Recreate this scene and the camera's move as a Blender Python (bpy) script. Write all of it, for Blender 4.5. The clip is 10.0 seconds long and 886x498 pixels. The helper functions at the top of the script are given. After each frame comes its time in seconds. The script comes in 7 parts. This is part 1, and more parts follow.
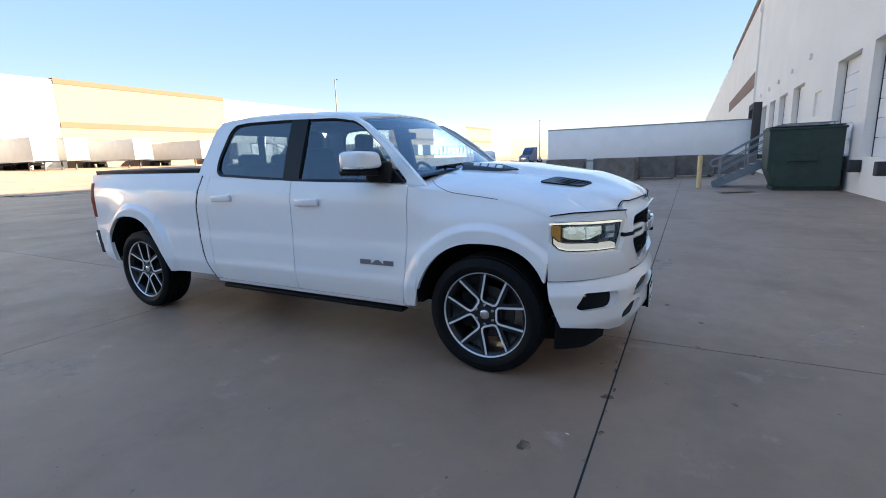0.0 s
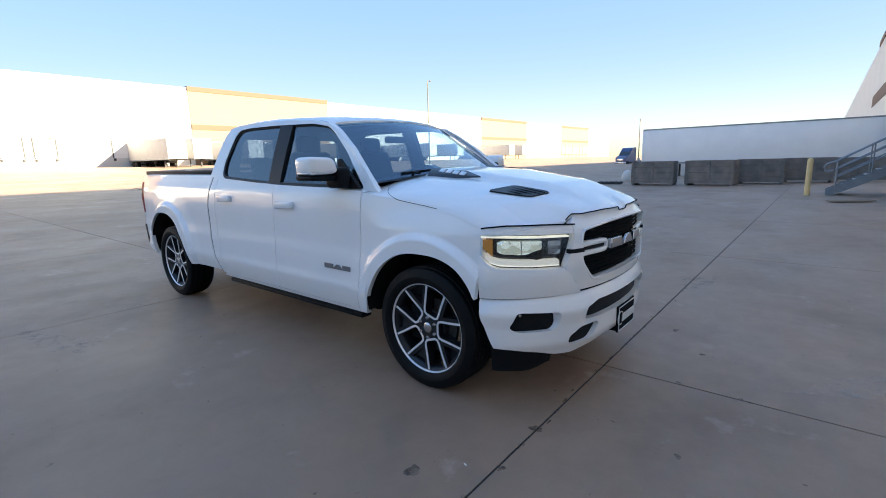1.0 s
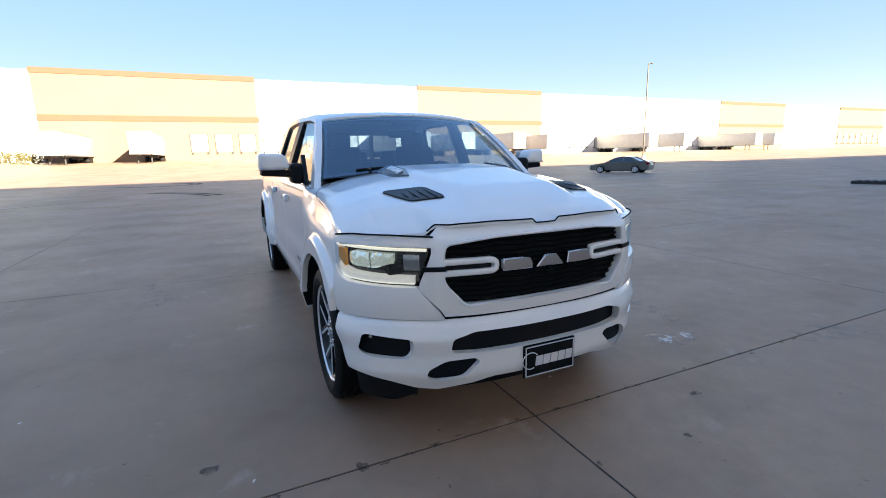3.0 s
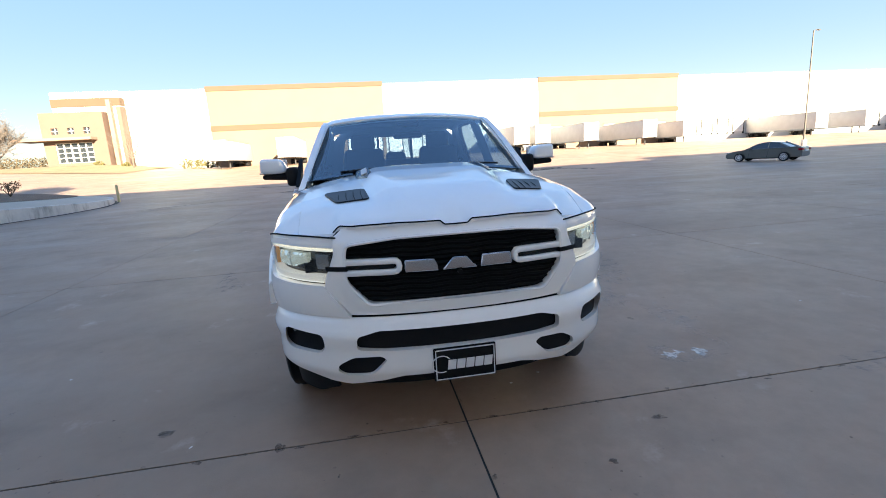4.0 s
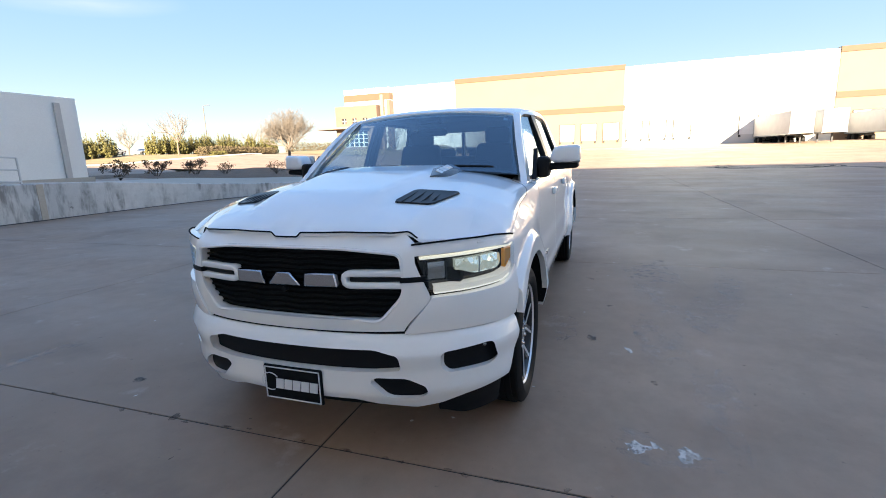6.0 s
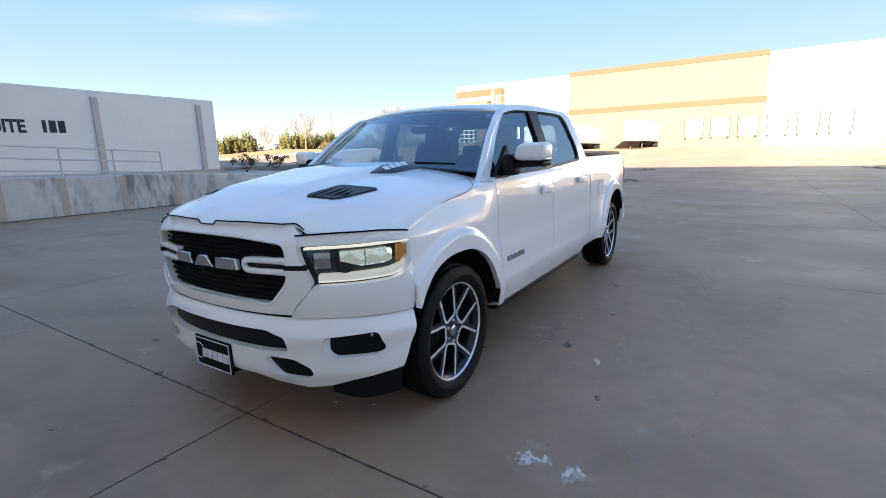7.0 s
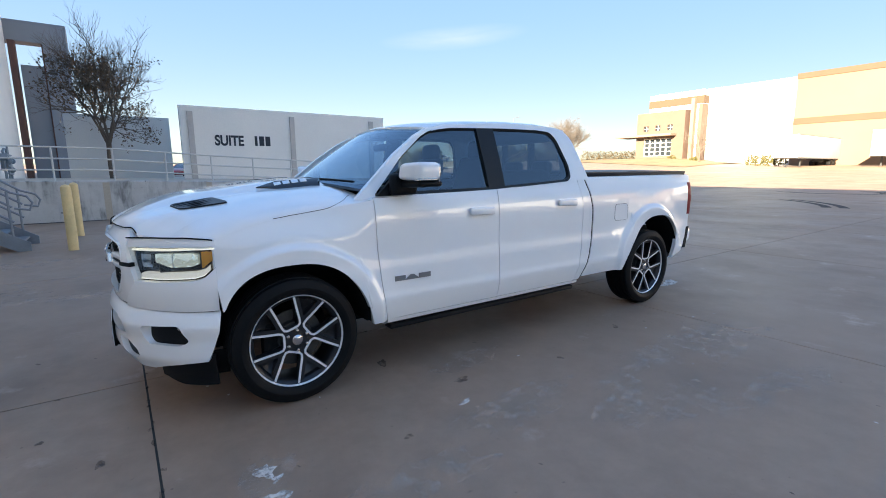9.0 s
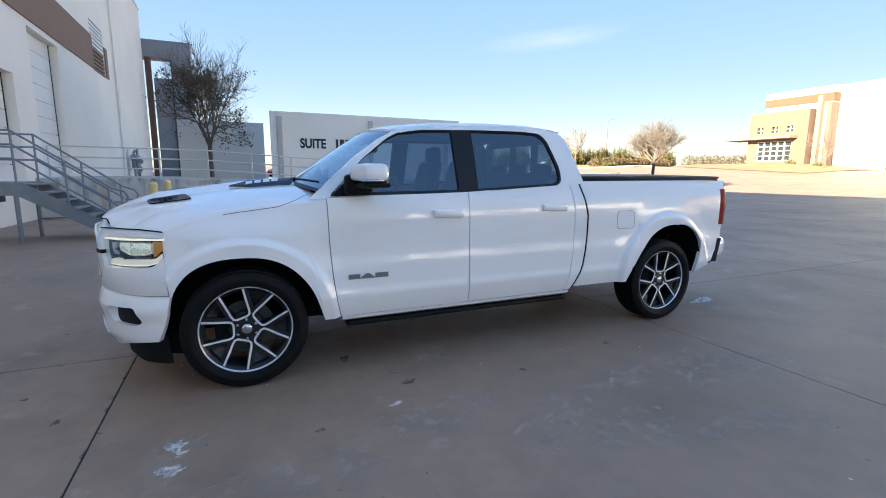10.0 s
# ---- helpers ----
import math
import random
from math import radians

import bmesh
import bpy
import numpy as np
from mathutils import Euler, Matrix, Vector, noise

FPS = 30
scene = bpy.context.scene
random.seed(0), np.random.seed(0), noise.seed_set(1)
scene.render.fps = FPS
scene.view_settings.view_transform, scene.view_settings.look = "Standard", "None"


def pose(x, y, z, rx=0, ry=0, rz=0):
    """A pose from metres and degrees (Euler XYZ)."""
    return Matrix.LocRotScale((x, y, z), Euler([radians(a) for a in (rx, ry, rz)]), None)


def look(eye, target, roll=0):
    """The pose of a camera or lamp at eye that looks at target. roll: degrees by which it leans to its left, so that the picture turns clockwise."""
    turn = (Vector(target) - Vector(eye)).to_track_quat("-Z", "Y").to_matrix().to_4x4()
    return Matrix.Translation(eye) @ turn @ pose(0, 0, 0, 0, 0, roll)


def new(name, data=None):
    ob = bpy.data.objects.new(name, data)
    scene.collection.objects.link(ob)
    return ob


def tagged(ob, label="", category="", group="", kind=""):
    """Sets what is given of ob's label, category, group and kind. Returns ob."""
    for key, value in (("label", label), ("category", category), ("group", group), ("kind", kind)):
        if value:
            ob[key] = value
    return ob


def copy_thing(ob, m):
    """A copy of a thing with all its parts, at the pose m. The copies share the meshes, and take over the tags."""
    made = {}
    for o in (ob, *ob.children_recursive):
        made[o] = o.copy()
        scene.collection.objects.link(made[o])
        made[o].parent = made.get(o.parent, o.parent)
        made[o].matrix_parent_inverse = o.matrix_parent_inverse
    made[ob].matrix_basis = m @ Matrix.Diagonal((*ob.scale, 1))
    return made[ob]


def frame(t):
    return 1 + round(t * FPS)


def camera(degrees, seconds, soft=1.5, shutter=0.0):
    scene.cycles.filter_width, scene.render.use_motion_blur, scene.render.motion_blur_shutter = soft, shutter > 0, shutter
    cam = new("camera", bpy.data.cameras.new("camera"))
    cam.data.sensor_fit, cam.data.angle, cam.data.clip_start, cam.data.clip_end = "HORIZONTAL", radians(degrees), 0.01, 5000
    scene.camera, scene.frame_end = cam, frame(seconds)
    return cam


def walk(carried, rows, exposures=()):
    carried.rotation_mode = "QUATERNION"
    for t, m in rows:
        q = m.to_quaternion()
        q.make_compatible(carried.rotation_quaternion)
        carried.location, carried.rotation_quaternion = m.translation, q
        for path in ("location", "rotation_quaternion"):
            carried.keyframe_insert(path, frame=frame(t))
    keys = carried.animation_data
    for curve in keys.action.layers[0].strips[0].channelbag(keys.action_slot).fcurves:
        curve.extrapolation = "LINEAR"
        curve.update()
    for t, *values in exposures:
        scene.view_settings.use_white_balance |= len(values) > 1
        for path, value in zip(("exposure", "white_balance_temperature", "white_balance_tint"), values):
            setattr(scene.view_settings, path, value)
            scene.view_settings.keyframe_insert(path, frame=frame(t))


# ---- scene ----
cam = camera(87.4, 10.0, soft=0.95)
EXPOSURES = [(0, 3.32, 6540, 10), (10, 3.32, 6540, 10)]
PATH = [
    (0, (1.183, -3.757, 1.466), (0.261, -2.024, 1.083), -1.9),
    (0.5, (1.609, -3.499, 1.485), (0.517, -1.865, 1.112), -2.0),
    (1, (1.931, -3.132, 1.482), (0.685, -1.612, 1.11), -1.5),
    (1.5, (2.286, -2.745, 1.477), (0.868, -1.386, 1.103), -1.8),
    (2, (2.492, -2.29, 1.456), (0.936, -1.098, 1.056), -2.0),
    (2.5, (2.71, -1.86, 1.451), (1.024, -0.864, 1.048), -2.5),
    (2.7, (2.741, -1.716, 1.476), (1.016, -0.782, 1.082), -1.8),
    (4, (3.168, -0.445, 1.47), (1.232, -0.127, 1.082), -3.3),
    (4.5, (3.148, 0.024, 1.448), (1.186, 0.1, 1.069), -3.3),
    (5, (3.033, 0.467, 1.46), (1.075, 0.305, 1.084), -2.7),
    (6.3, (2.585, 1.685, 1.487), (0.782, 0.913, 1.097), -1.6),
    (6.5, (2.514, 1.891, 1.451), (0.749, 1.033, 1.065), -1.3),
    (7, (2.295, 2.369, 1.463), (0.644, 1.311, 1.067), -1.6),
    (7.5, (1.952, 2.784, 1.46), (0.417, 1.565, 1.061), -1.9),
    (8, (1.638, 3.21, 1.464), (0.242, 1.828, 1.091), -1.8),
    (8.5, (1.256, 3.535, 1.45), (-0.011, 2.029, 1.095), -1.4),
    (9, (0.861, 3.831, 1.476), (-0.269, 2.214, 1.143), -0.4),
    (9.5, (0.467, 4.135, 1.484), (-0.499, 2.412, 1.173), 0.1),
    (10, (0.016, 4.295, 1.467), (-0.787, 2.492, 1.147), 0.3),
]
walk(cam, [(t, look(eye, target, roll)) for t, eye, target, roll in PATH], EXPOSURES)

# ---- world, sun ----
SUN_AZ, SUN_EL = 20.0, 15.5
world = bpy.data.worlds.new("sky")
scene.world = world
world.use_nodes = True
wn = world.node_tree
wn.nodes.clear()
sky = wn.nodes.new("ShaderNodeTexSky")
sky.sky_type = "NISHITA"
sky.sun_disc = False
sky.sun_elevation = radians(SUN_EL)
sky.sun_rotation = radians(90 - SUN_AZ)
sky.altitude = 200
sky.air_density = 1.0
sky.dust_density = 0.1
sky.ozone_density = 2.5
bg = wn.nodes.new("ShaderNodeBackground")
bg.inputs["Strength"].default_value = 0.099
wo = wn.nodes.new("ShaderNodeOutputWorld")
soft_sky = wn.nodes.new("ShaderNodeGamma")
soft_sky.inputs["Gamma"].default_value = 0.11
deep_sky = wn.nodes.new("ShaderNodeHueSaturation")
deep_sky.inputs["Saturation"].default_value = 5.6
deep_sky.inputs["Hue"].default_value = 0.523
wn.links.new(sky.outputs[0], soft_sky.inputs["Color"])
wn.links.new(soft_sky.outputs[0], deep_sky.inputs["Color"])
# one thin wisp of high cloud in the west
sky_at = wn.nodes.new("ShaderNodeTexCoord")
wisp_place = wn.nodes.new("ShaderNodeMapping")
wisp_place.vector_type = "TEXTURE"
wisp_place.inputs["Location"].default_value = (-0.574, -0.778, 0.257)
wisp_place.inputs["Rotation"].default_value = (0, radians(4), radians(-36.4))
wisp_place.inputs["Scale"].default_value = (0.15, 0.5, 0.022)
wisp_ball = wn.nodes.new("ShaderNodeTexGradient")
wisp_ball.gradient_type = "SPHERICAL"
wisp_noise = wn.nodes.new("ShaderNodeTexNoise")
wisp_noise.inputs["Scale"].default_value = 1.7
wisp_noise.inputs["Detail"].default_value = 6
wisp_fade = wn.nodes.new("ShaderNodeMath")
wisp_fade.operation = "MULTIPLY"
wisp_weight = wn.nodes.new("ShaderNodeMath")
wisp_weight.operation = "MULTIPLY"
wisp_weight.inputs[1].default_value = 0.5
wisp_mix = wn.nodes.new("ShaderNodeMix")
wisp_mix.data_type = "RGBA"
wisp_mix.inputs[7].default_value = (1.25, 1.25, 1.25, 1)
wn.links.new(sky_at.outputs["Generated"], wisp_place.inputs["Vector"])
wn.links.new(wisp_place.outputs[0], wisp_ball.inputs[0])
wn.links.new(wisp_place.outputs[0], wisp_noise.inputs["Vector"])
wn.links.new(wisp_ball.outputs["Fac"], wisp_fade.inputs[0])
wn.links.new(wisp_noise.outputs["Fac"], wisp_fade.inputs[1])
wn.links.new(wisp_fade.outputs[0], wisp_weight.inputs[0])
wn.links.new(wisp_weight.outputs[0], wisp_mix.inputs[0])
wn.links.new(deep_sky.outputs[0], wisp_mix.inputs[6])
wn.links.new(wisp_mix.outputs[2], bg.inputs[0])
wn.links.new(bg.outputs[0], wo.inputs[0])
sun_data = bpy.data.lights.new("sun", "SUN")
sun_data.energy = 3.7
sun_data.angle = radians(0.5)
sun_data.color = (1.0, 0.86, 0.64)
sun = new("sun", sun_data)
sun_way = Vector((math.cos(radians(SUN_EL)) * math.cos(radians(SUN_AZ)), math.cos(radians(SUN_EL)) * math.sin(radians(SUN_AZ)), math.sin(radians(SUN_EL))))
sun.matrix_world = look(sun_way * 200, (0, 0, 0))

# ---- materials ----
def material(name, base, rough=0.6, metal=0.0, vary=0.12, scale=6.0, fine=60.0, bump=0.15, coat=0.0, dist=0.01, island=0.0):
    """A surface with broad stains and fine grain, both in object space."""
    m = bpy.data.materials.new(name)
    m.use_nodes = True
    nt = m.node_tree
    bs = nt.nodes["Principled BSDF"]
    bs.inputs["Roughness"].default_value = rough
    bs.inputs["Metallic"].default_value = metal
    bs.inputs["Coat Weight"].default_value = coat
    bs.inputs["Coat Roughness"].default_value = 0.03
    bs.inputs["Base Color"].default_value = (*base, 1)
    if vary > 0 or bump > 0:
        co = nt.nodes.new("ShaderNodeTexCoord")
        broad = nt.nodes.new("ShaderNodeTexNoise")
        broad.inputs["Scale"].default_value = scale
        broad.inputs["Detail"].default_value = 4
        grain = nt.nodes.new("ShaderNodeTexNoise")
        grain.inputs["Scale"].default_value = fine
        grain.inputs["Detail"].default_value = 3
        for n in (broad, grain):
            nt.links.new(co.outputs["Object"], n.inputs["Vector"])
        mix = nt.nodes.new("ShaderNodeMix")
        mix.data_type = "FLOAT"
        mix.inputs[0].default_value = 0.4
        nt.links.new(broad.outputs["Fac"], mix.inputs[2])
        nt.links.new(grain.outputs["Fac"], mix.inputs[3])
        val = mix.outputs[0]
        if island > 0:
            geo = nt.nodes.new("ShaderNodeNewGeometry")
            add = nt.nodes.new("ShaderNodeMath")
            add.operation = "MULTIPLY_ADD"
            nt.links.new(geo.outputs["Random Per Island"], add.inputs[0])
            add.inputs[1].default_value = island
            nt.links.new(val, add.inputs[2])
            val = add.outputs[0]
        ramp = nt.nodes.new("ShaderNodeMapRange")
        ramp.inputs["From Min"].default_value = 0.3
        ramp.inputs["From Max"].default_value = 0.7 + island
        ramp.inputs["To Min"].default_value = 1 - vary
        ramp.inputs["To Max"].default_value = 1 + vary
        nt.links.new(val, ramp.inputs["Value"])
        mul = nt.nodes.new("ShaderNodeVectorMath")
        mul.operation = "SCALE"
        mul.inputs[0].default_value = base
        nt.links.new(ramp.outputs[0], mul.inputs["Scale"])
        nt.links.new(mul.outputs[0], bs.inputs["Base Color"])
        if bump > 0:
            b = nt.nodes.new("ShaderNodeBump")
            b.inputs["Strength"].default_value = bump
            b.inputs["Distance"].default_value = dist
            nt.links.new(grain.outputs["Fac"], b.inputs["Height"])
            nt.links.new(b.outputs[0], bs.inputs["Normal"])
    return m


def glass(name, tint, rough=0.0, least=0.13, most=0.9):
    m = bpy.data.materials.new(name)
    m.use_nodes = True
    nt = m.node_tree
    nt.nodes.clear()
    out = nt.nodes.new("ShaderNodeOutputMaterial")
    tr = nt.nodes.new("ShaderNodeBsdfTransparent")
    tr.inputs[0].default_value = (*tint, 1)
    gl = nt.nodes.new("ShaderNodeBsdfGlossy")
    gl.inputs["Roughness"].default_value = rough
    gl.inputs["Color"].default_value = (0.74, 0.88, 1.0, 1)
    lw = nt.nodes.new("ShaderNodeLayerWeight")
    lw.inputs["Blend"].default_value = 0.5
    p5 = nt.nodes.new("ShaderNodeMath")
    p5.operation = "POWER"
    p5.inputs[1].default_value = 4.0
    fr = nt.nodes.new("ShaderNodeMath")
    fr.operation = "MULTIPLY_ADD"
    fr.inputs[1].default_value = most
    fr.inputs[2].default_value = least
    nt.links.new(lw.outputs["Facing"], p5.inputs[0])
    nt.links.new(p5.outputs[0], fr.inputs[0])
    mx = nt.nodes.new("ShaderNodeMixShader")
    nt.links.new(fr.outputs[0], mx.inputs[0])
    nt.links.new(tr.outputs[0], mx.inputs[1])
    nt.links.new(gl.outputs[0], mx.inputs[2])
    nt.links.new(mx.outputs[0], out.inputs[0])
    return m


def glow(name, colour, power, base=(0.8, 0.8, 0.8)):
    m = material(name, base, 0.2, 0, 0, bump=0)
    bs = m.node_tree.nodes["Principled BSDF"]
    bs.inputs["Emission Color"].default_value = (*colour, 1)
    bs.inputs["Emission Strength"].default_value = power
    return m


# ---- mesh tools ----
def obj_from(name, bm, mat, sharp=35):
    me = bpy.data.meshes.new(name)
    bmesh.ops.recalc_face_normals(bm, faces=bm.faces[:])
    bm.to_mesh(me)
    bm.free()
    if mat:
        me.materials.append(mat)
    me.shade_smooth()
    me.set_sharp_from_angle(angle=radians(sharp))
    return new(name, me)


def part(name, bm, mat, parent, label="", sharp=35):
    ob = obj_from(name, bm, mat, sharp)
    ob.parent = parent
    if label:
        ob["label"] = label
    return ob


def empty(name, at=(0, 0, 0), rz=0.0):
    e = new(name)
    e.empty_display_size = 0.2
    e.matrix_basis = pose(*at, 0, 0, rz)
    return e


def box(bm, x0, x1, y0, y1, z0, z1, bevel=0.0, seg=2):
    b2 = bmesh.new()
    bmesh.ops.create_cube(b2, size=1)
    bmesh.ops.scale(b2, vec=(x1 - x0, y1 - y0, z1 - z0), verts=b2.verts)
    bmesh.ops.translate(b2, vec=((x0 + x1) / 2, (y0 + y1) / 2, (z0 + z1) / 2), verts=b2.verts)
    if bevel:
        bmesh.ops.bevel(b2, geom=b2.edges[:], offset=bevel, segments=seg, profile=0.5, affect="EDGES")
    merge(bm, b2)
    return bm


def merge(bm, b2, m=None):
    if m is not None:
        bmesh.ops.transform(b2, matrix=m, verts=b2.verts)
    vs = {}
    for v in b2.verts:
        vs[v] = bm.verts.new(v.co)
    for f in b2.faces:
        try:
            bm.faces.new([vs[v] for v in f.verts])
        except ValueError:
            pass
    b2.free()


def tube(bm, pts, r, n=8, r2=None):
    """A round bar through the points, tapering from r to r2."""
    pts = [Vector(p) for p in pts]
    r2 = r if r2 is None else r2
    rings = []
    side = None
    for i, p in enumerate(pts):
        d = (pts[min(i + 1, len(pts) - 1)] - pts[max(i - 1, 0)]).normalized()
        if side is None:
            side = d.orthogonal().normalized()
        side = (side - d * side.dot(d)).normalized()
        up = d.cross(side)
        rr = r + (r2 - r) * i / max(1, len(pts) - 1)
        rings.append([bm.verts.new(p + (side * math.cos(a) + up * math.sin(a)) * rr) for a in [2 * math.pi * k / n for k in range(n)]])
    for a, b in zip(rings, rings[1:]):
        for k in range(n):
            bm.faces.new((a[k], a[(k + 1) % n], b[(k + 1) % n], b[k]))
    bm.faces.new(rings[0][::-1])
    bm.faces.new(rings[-1])
    return bm


def lathe(bm, prof, n=48, centre=(0, 0, 0), closed=False):
    """Turns (radius, y) points about the y axis."""
    cx, cy, cz = centre
    rings = []
    for r, y in prof:
        rings.append([bm.verts.new((cx + r * math.cos(2 * math.pi * k / n), cy + y, cz + r * math.sin(2 * math.pi * k / n))) for k in range(n)])
    pairs = list(zip(rings, rings[1:])) + ([(rings[-1], rings[0])] if closed else [])
    for a, b in pairs:
        for k in range(n):
            bm.faces.new((a[k], a[(k + 1) % n], b[(k + 1) % n], b[k]))
    return bm


def sheet(bm, fn, nu, nv):
    """A grid of fn(u, v), both 0 to 1. Returns the rows of vertices."""
    vs = [[bm.verts.new(fn(i / nu, j / nv)) for j in range(nv + 1)] for i in range(nu + 1)]
    for i in range(nu):
        for j in range(nv):
            bm.faces.new((vs[i][j], vs[i + 1][j], vs[i + 1][j + 1], vs[i][j + 1]))
    return vs


def flange(bm, shift):
    """Turns the open edge of a shell inwards by the vector shift."""
    edges = [e for e in bm.edges if e.is_boundary]
    r = bmesh.ops.extrude_edge_only(bm, edges=edges)
    bmesh.ops.translate(bm, vec=shift, verts=[g for g in r["geom"] if isinstance(g, bmesh.types.BMVert)])


def prism(bm, pts, axis, a, b):
    """A closed prism of an outline in the two other axes, from a to b along axis (0, 1, 2)."""
    def at(p, q):
        c = [0, 0, 0]
        o = [i for i in range(3) if i != axis]
        c[o[0]], c[o[1]], c[axis] = p[0], p[1], q
        return c
    lo = [bm.verts.new(at(p, a)) for p in pts]
    hi = [bm.verts.new(at(p, b)) for p in pts]
    n = len(pts)
    for i in range(n):
        bm.faces.new((lo[i], lo[(i + 1) % n], hi[(i + 1) % n], hi[i]))
    bm.faces.new(lo[::-1])
    bm.faces.new(hi)
    return bm


def rounded(pts, r, n=4):
    """An outline with its corners rounded."""
    out = []
    m = len(pts)
    for i, p in enumerate(pts):
        p = Vector(p)
        a, b = Vector(pts[i - 1]) - p, Vector(pts[(i + 1) % m]) - p
        k = min(r, a.length * 0.45, b.length * 0.45)
        s, e = p + a.normalized() * k, p + b.normalized() * k
        for j in range(n + 1):
            t = j / n
            out.append(tuple((1 - t) ** 2 * s + 2 * t * (1 - t) * p + t * t * e))
    return out


def mirror_y(bm):
    g = bmesh.ops.duplicate(bm, geom=bm.verts[:] + bm.edges[:] + bm.faces[:])
    vs = [v for v in g["geom"] if isinstance(v, bmesh.types.BMVert)]
    for v in vs:
        v.co.y = -v.co.y
    return bm


def flipped(bm):
    for v in bm.verts:
        v.co.y = -v.co.y
    return bm


def carved(ob, cutters):
    """Cuts closed bmeshes out of ob's mesh."""
    temp = []
    for c in cutters:
        bmesh.ops.recalc_face_normals(c, faces=c.faces[:])
        me = bpy.data.meshes.new("cut")
        c.to_mesh(me)
        c.free()
        k = new("cut", me)
        md = ob.modifiers.new("cut", "BOOLEAN")
        md.object, md.operation, md.solver = k, "DIFFERENCE", "EXACT"
        temp.append(k)
    bpy.context.view_layer.update()
    me = bpy.data.meshes.new_from_object(ob.evaluated_get(bpy.context.evaluated_depsgraph_get()))
    ob.modifiers.clear()
    old = ob.data
    ob.data = me
    me.name = old.name
    bpy.data.meshes.remove(old)
    for k in temp:
        bpy.data.objects.remove(k)
    me.shade_smooth()
    me.set_sharp_from_angle(angle=radians(30))
    return ob


def lerp_table(tab, x):
    if x <= tab[0][0]:
        return tab[0][1]
    for (a, va), (b, vb) in zip(tab, tab[1:]):
        if x <= b:
            t = (x - a) / (b - a)
            return va + (vb - va) * t
    return tab[-1][1]


def smooth(a, b, x):
    t = min(1, max(0, (x - a) / (b - a)))
    return t * t * (3 - 2 * t)

# ---- surfaces ----
M_PAINT = material("white_paint", (0.93, 0.93, 0.925), 0.28, 0, 0.01, 3, 400, 0.0, coat=1.0)
M_BLACK = material("black_plastic", (0.010, 0.010, 0.011), 0.5, 0, 0.1, 8, 250, 0.12, dist=0.002)
M_GLOSSBLACK = material("gloss_black", (0.010, 0.010, 0.012), 0.12, 0, 0.02, 5, 100, 0.0, coat=0.6)
M_UNDER = material("underbody", (0.012, 0.012, 0.012), 0.85, 0, 0.2, 6, 60, 0.2)
M_TYRE = material("tyre_rubber", (0.006, 0.006, 0.0065), 0.6, 0, 0.25, 9, 120, 0.25, dist=0.003)
M_RIMDARK = material("gunmetal", (0.028, 0.028, 0.031), 0.30, 0.5, 0.08, 10, 200, 0.0)
M_MACHINED = material("machined_alloy", (0.88, 0.88, 0.89), 0.32, 0.35, 0.05, 20, 300, 0.0)
M_CHROME = material("chrome", (0.62, 0.62, 0.64), 0.12, 1.0, 0.0, bump=0)
M_SATIN = material("satin_black_trim", (0.012, 0.012, 0.013), 0.38, 0, 0.05, 6, 200, 0.05, dist=0.002)
M_BADGE = material("grey_badge", (0.24, 0.24, 0.25), 0.3, 0.5, 0.05, 20, 200, 0.0)
M_BRAKE = material("brake_iron", (0.06, 0.056, 0.052), 0.5, 0.6, 0.15, 15, 120, 0.1)
M_GLASS = glass("clear_glass", (0.54, 0.67, 0.73))
M_TINT = glass("privacy_glass", (0.24, 0.29, 0.34))
M_WS = glass("windshield_glass", (0.47, 0.60, 0.68), 0.0, 0.16, 1.0)
M_LENS = glass("lamp_lens", (0.93, 0.95, 0.96), 0.0, 0.04, 0.55)
M_DRL = glow("running_light", (1.0, 0.93, 0.70), 0.075)
M_DRLOW = glow("diffuse_light_bar", (1.0, 0.93, 0.78), 0.04, (0.60, 0.59, 0.56))
M_LED = glow("lit_reflector", (0.90, 1.0, 0.84), 0.030, (0.72, 0.75, 0.70))
for n, k in (("Roughness", 0.10), ("Metallic", 0.9)):
    M_LED.node_tree.nodes["Principled BSDF"].inputs[n].default_value = k
facet = M_LED.node_tree.nodes.new("ShaderNodeTexVoronoi")
facet.inputs["Scale"].default_value = 26
facet_bump = M_LED.node_tree.nodes.new("ShaderNodeBump")
facet_bump.inputs["Strength"].default_value = 0.8
facet_bump.inputs["Distance"].default_value = 0.01
facet_at = M_LED.node_tree.nodes.new("ShaderNodeTexCoord")
M_LED.node_tree.links.new(facet_at.outputs["Object"], facet.inputs["Vector"])
M_LED.node_tree.links.new(facet.outputs["Distance"], facet_bump.inputs["Height"])
M_LED.node_tree.links.new(facet_bump.outputs[0], M_LED.node_tree.nodes["Principled BSDF"].inputs["Normal"])
M_LAMPBOWL = material("lamp_reflector", (0.55, 0.56, 0.56), 0.15, 0.9, 0.05, 20, 80, 0.0)
M_AMBER = material("amber_lens", (0.90, 0.36, 0.04), 0.15, 0, 0.1, 30, 90, 0.0, coat=1.0)
M_RED = material("red_lens", (0.24, 0.004, 0.012), 0.4, 0, 0.15, 20, 60, 0.0, coat=0.0)
M_RED.node_tree.nodes["Principled BSDF"].inputs["Specular IOR Level"].default_value = 0.12
M_SEAT = material("seat_leather", (0.045, 0.045, 0.05), 0.5, 0, 0.15, 10, 150, 0.2, dist=0.002)
M_CABIN = material("cabin_trim", (0.03, 0.03, 0.032), 0.6, 0, 0.1, 8, 150, 0.15, dist=0.002)
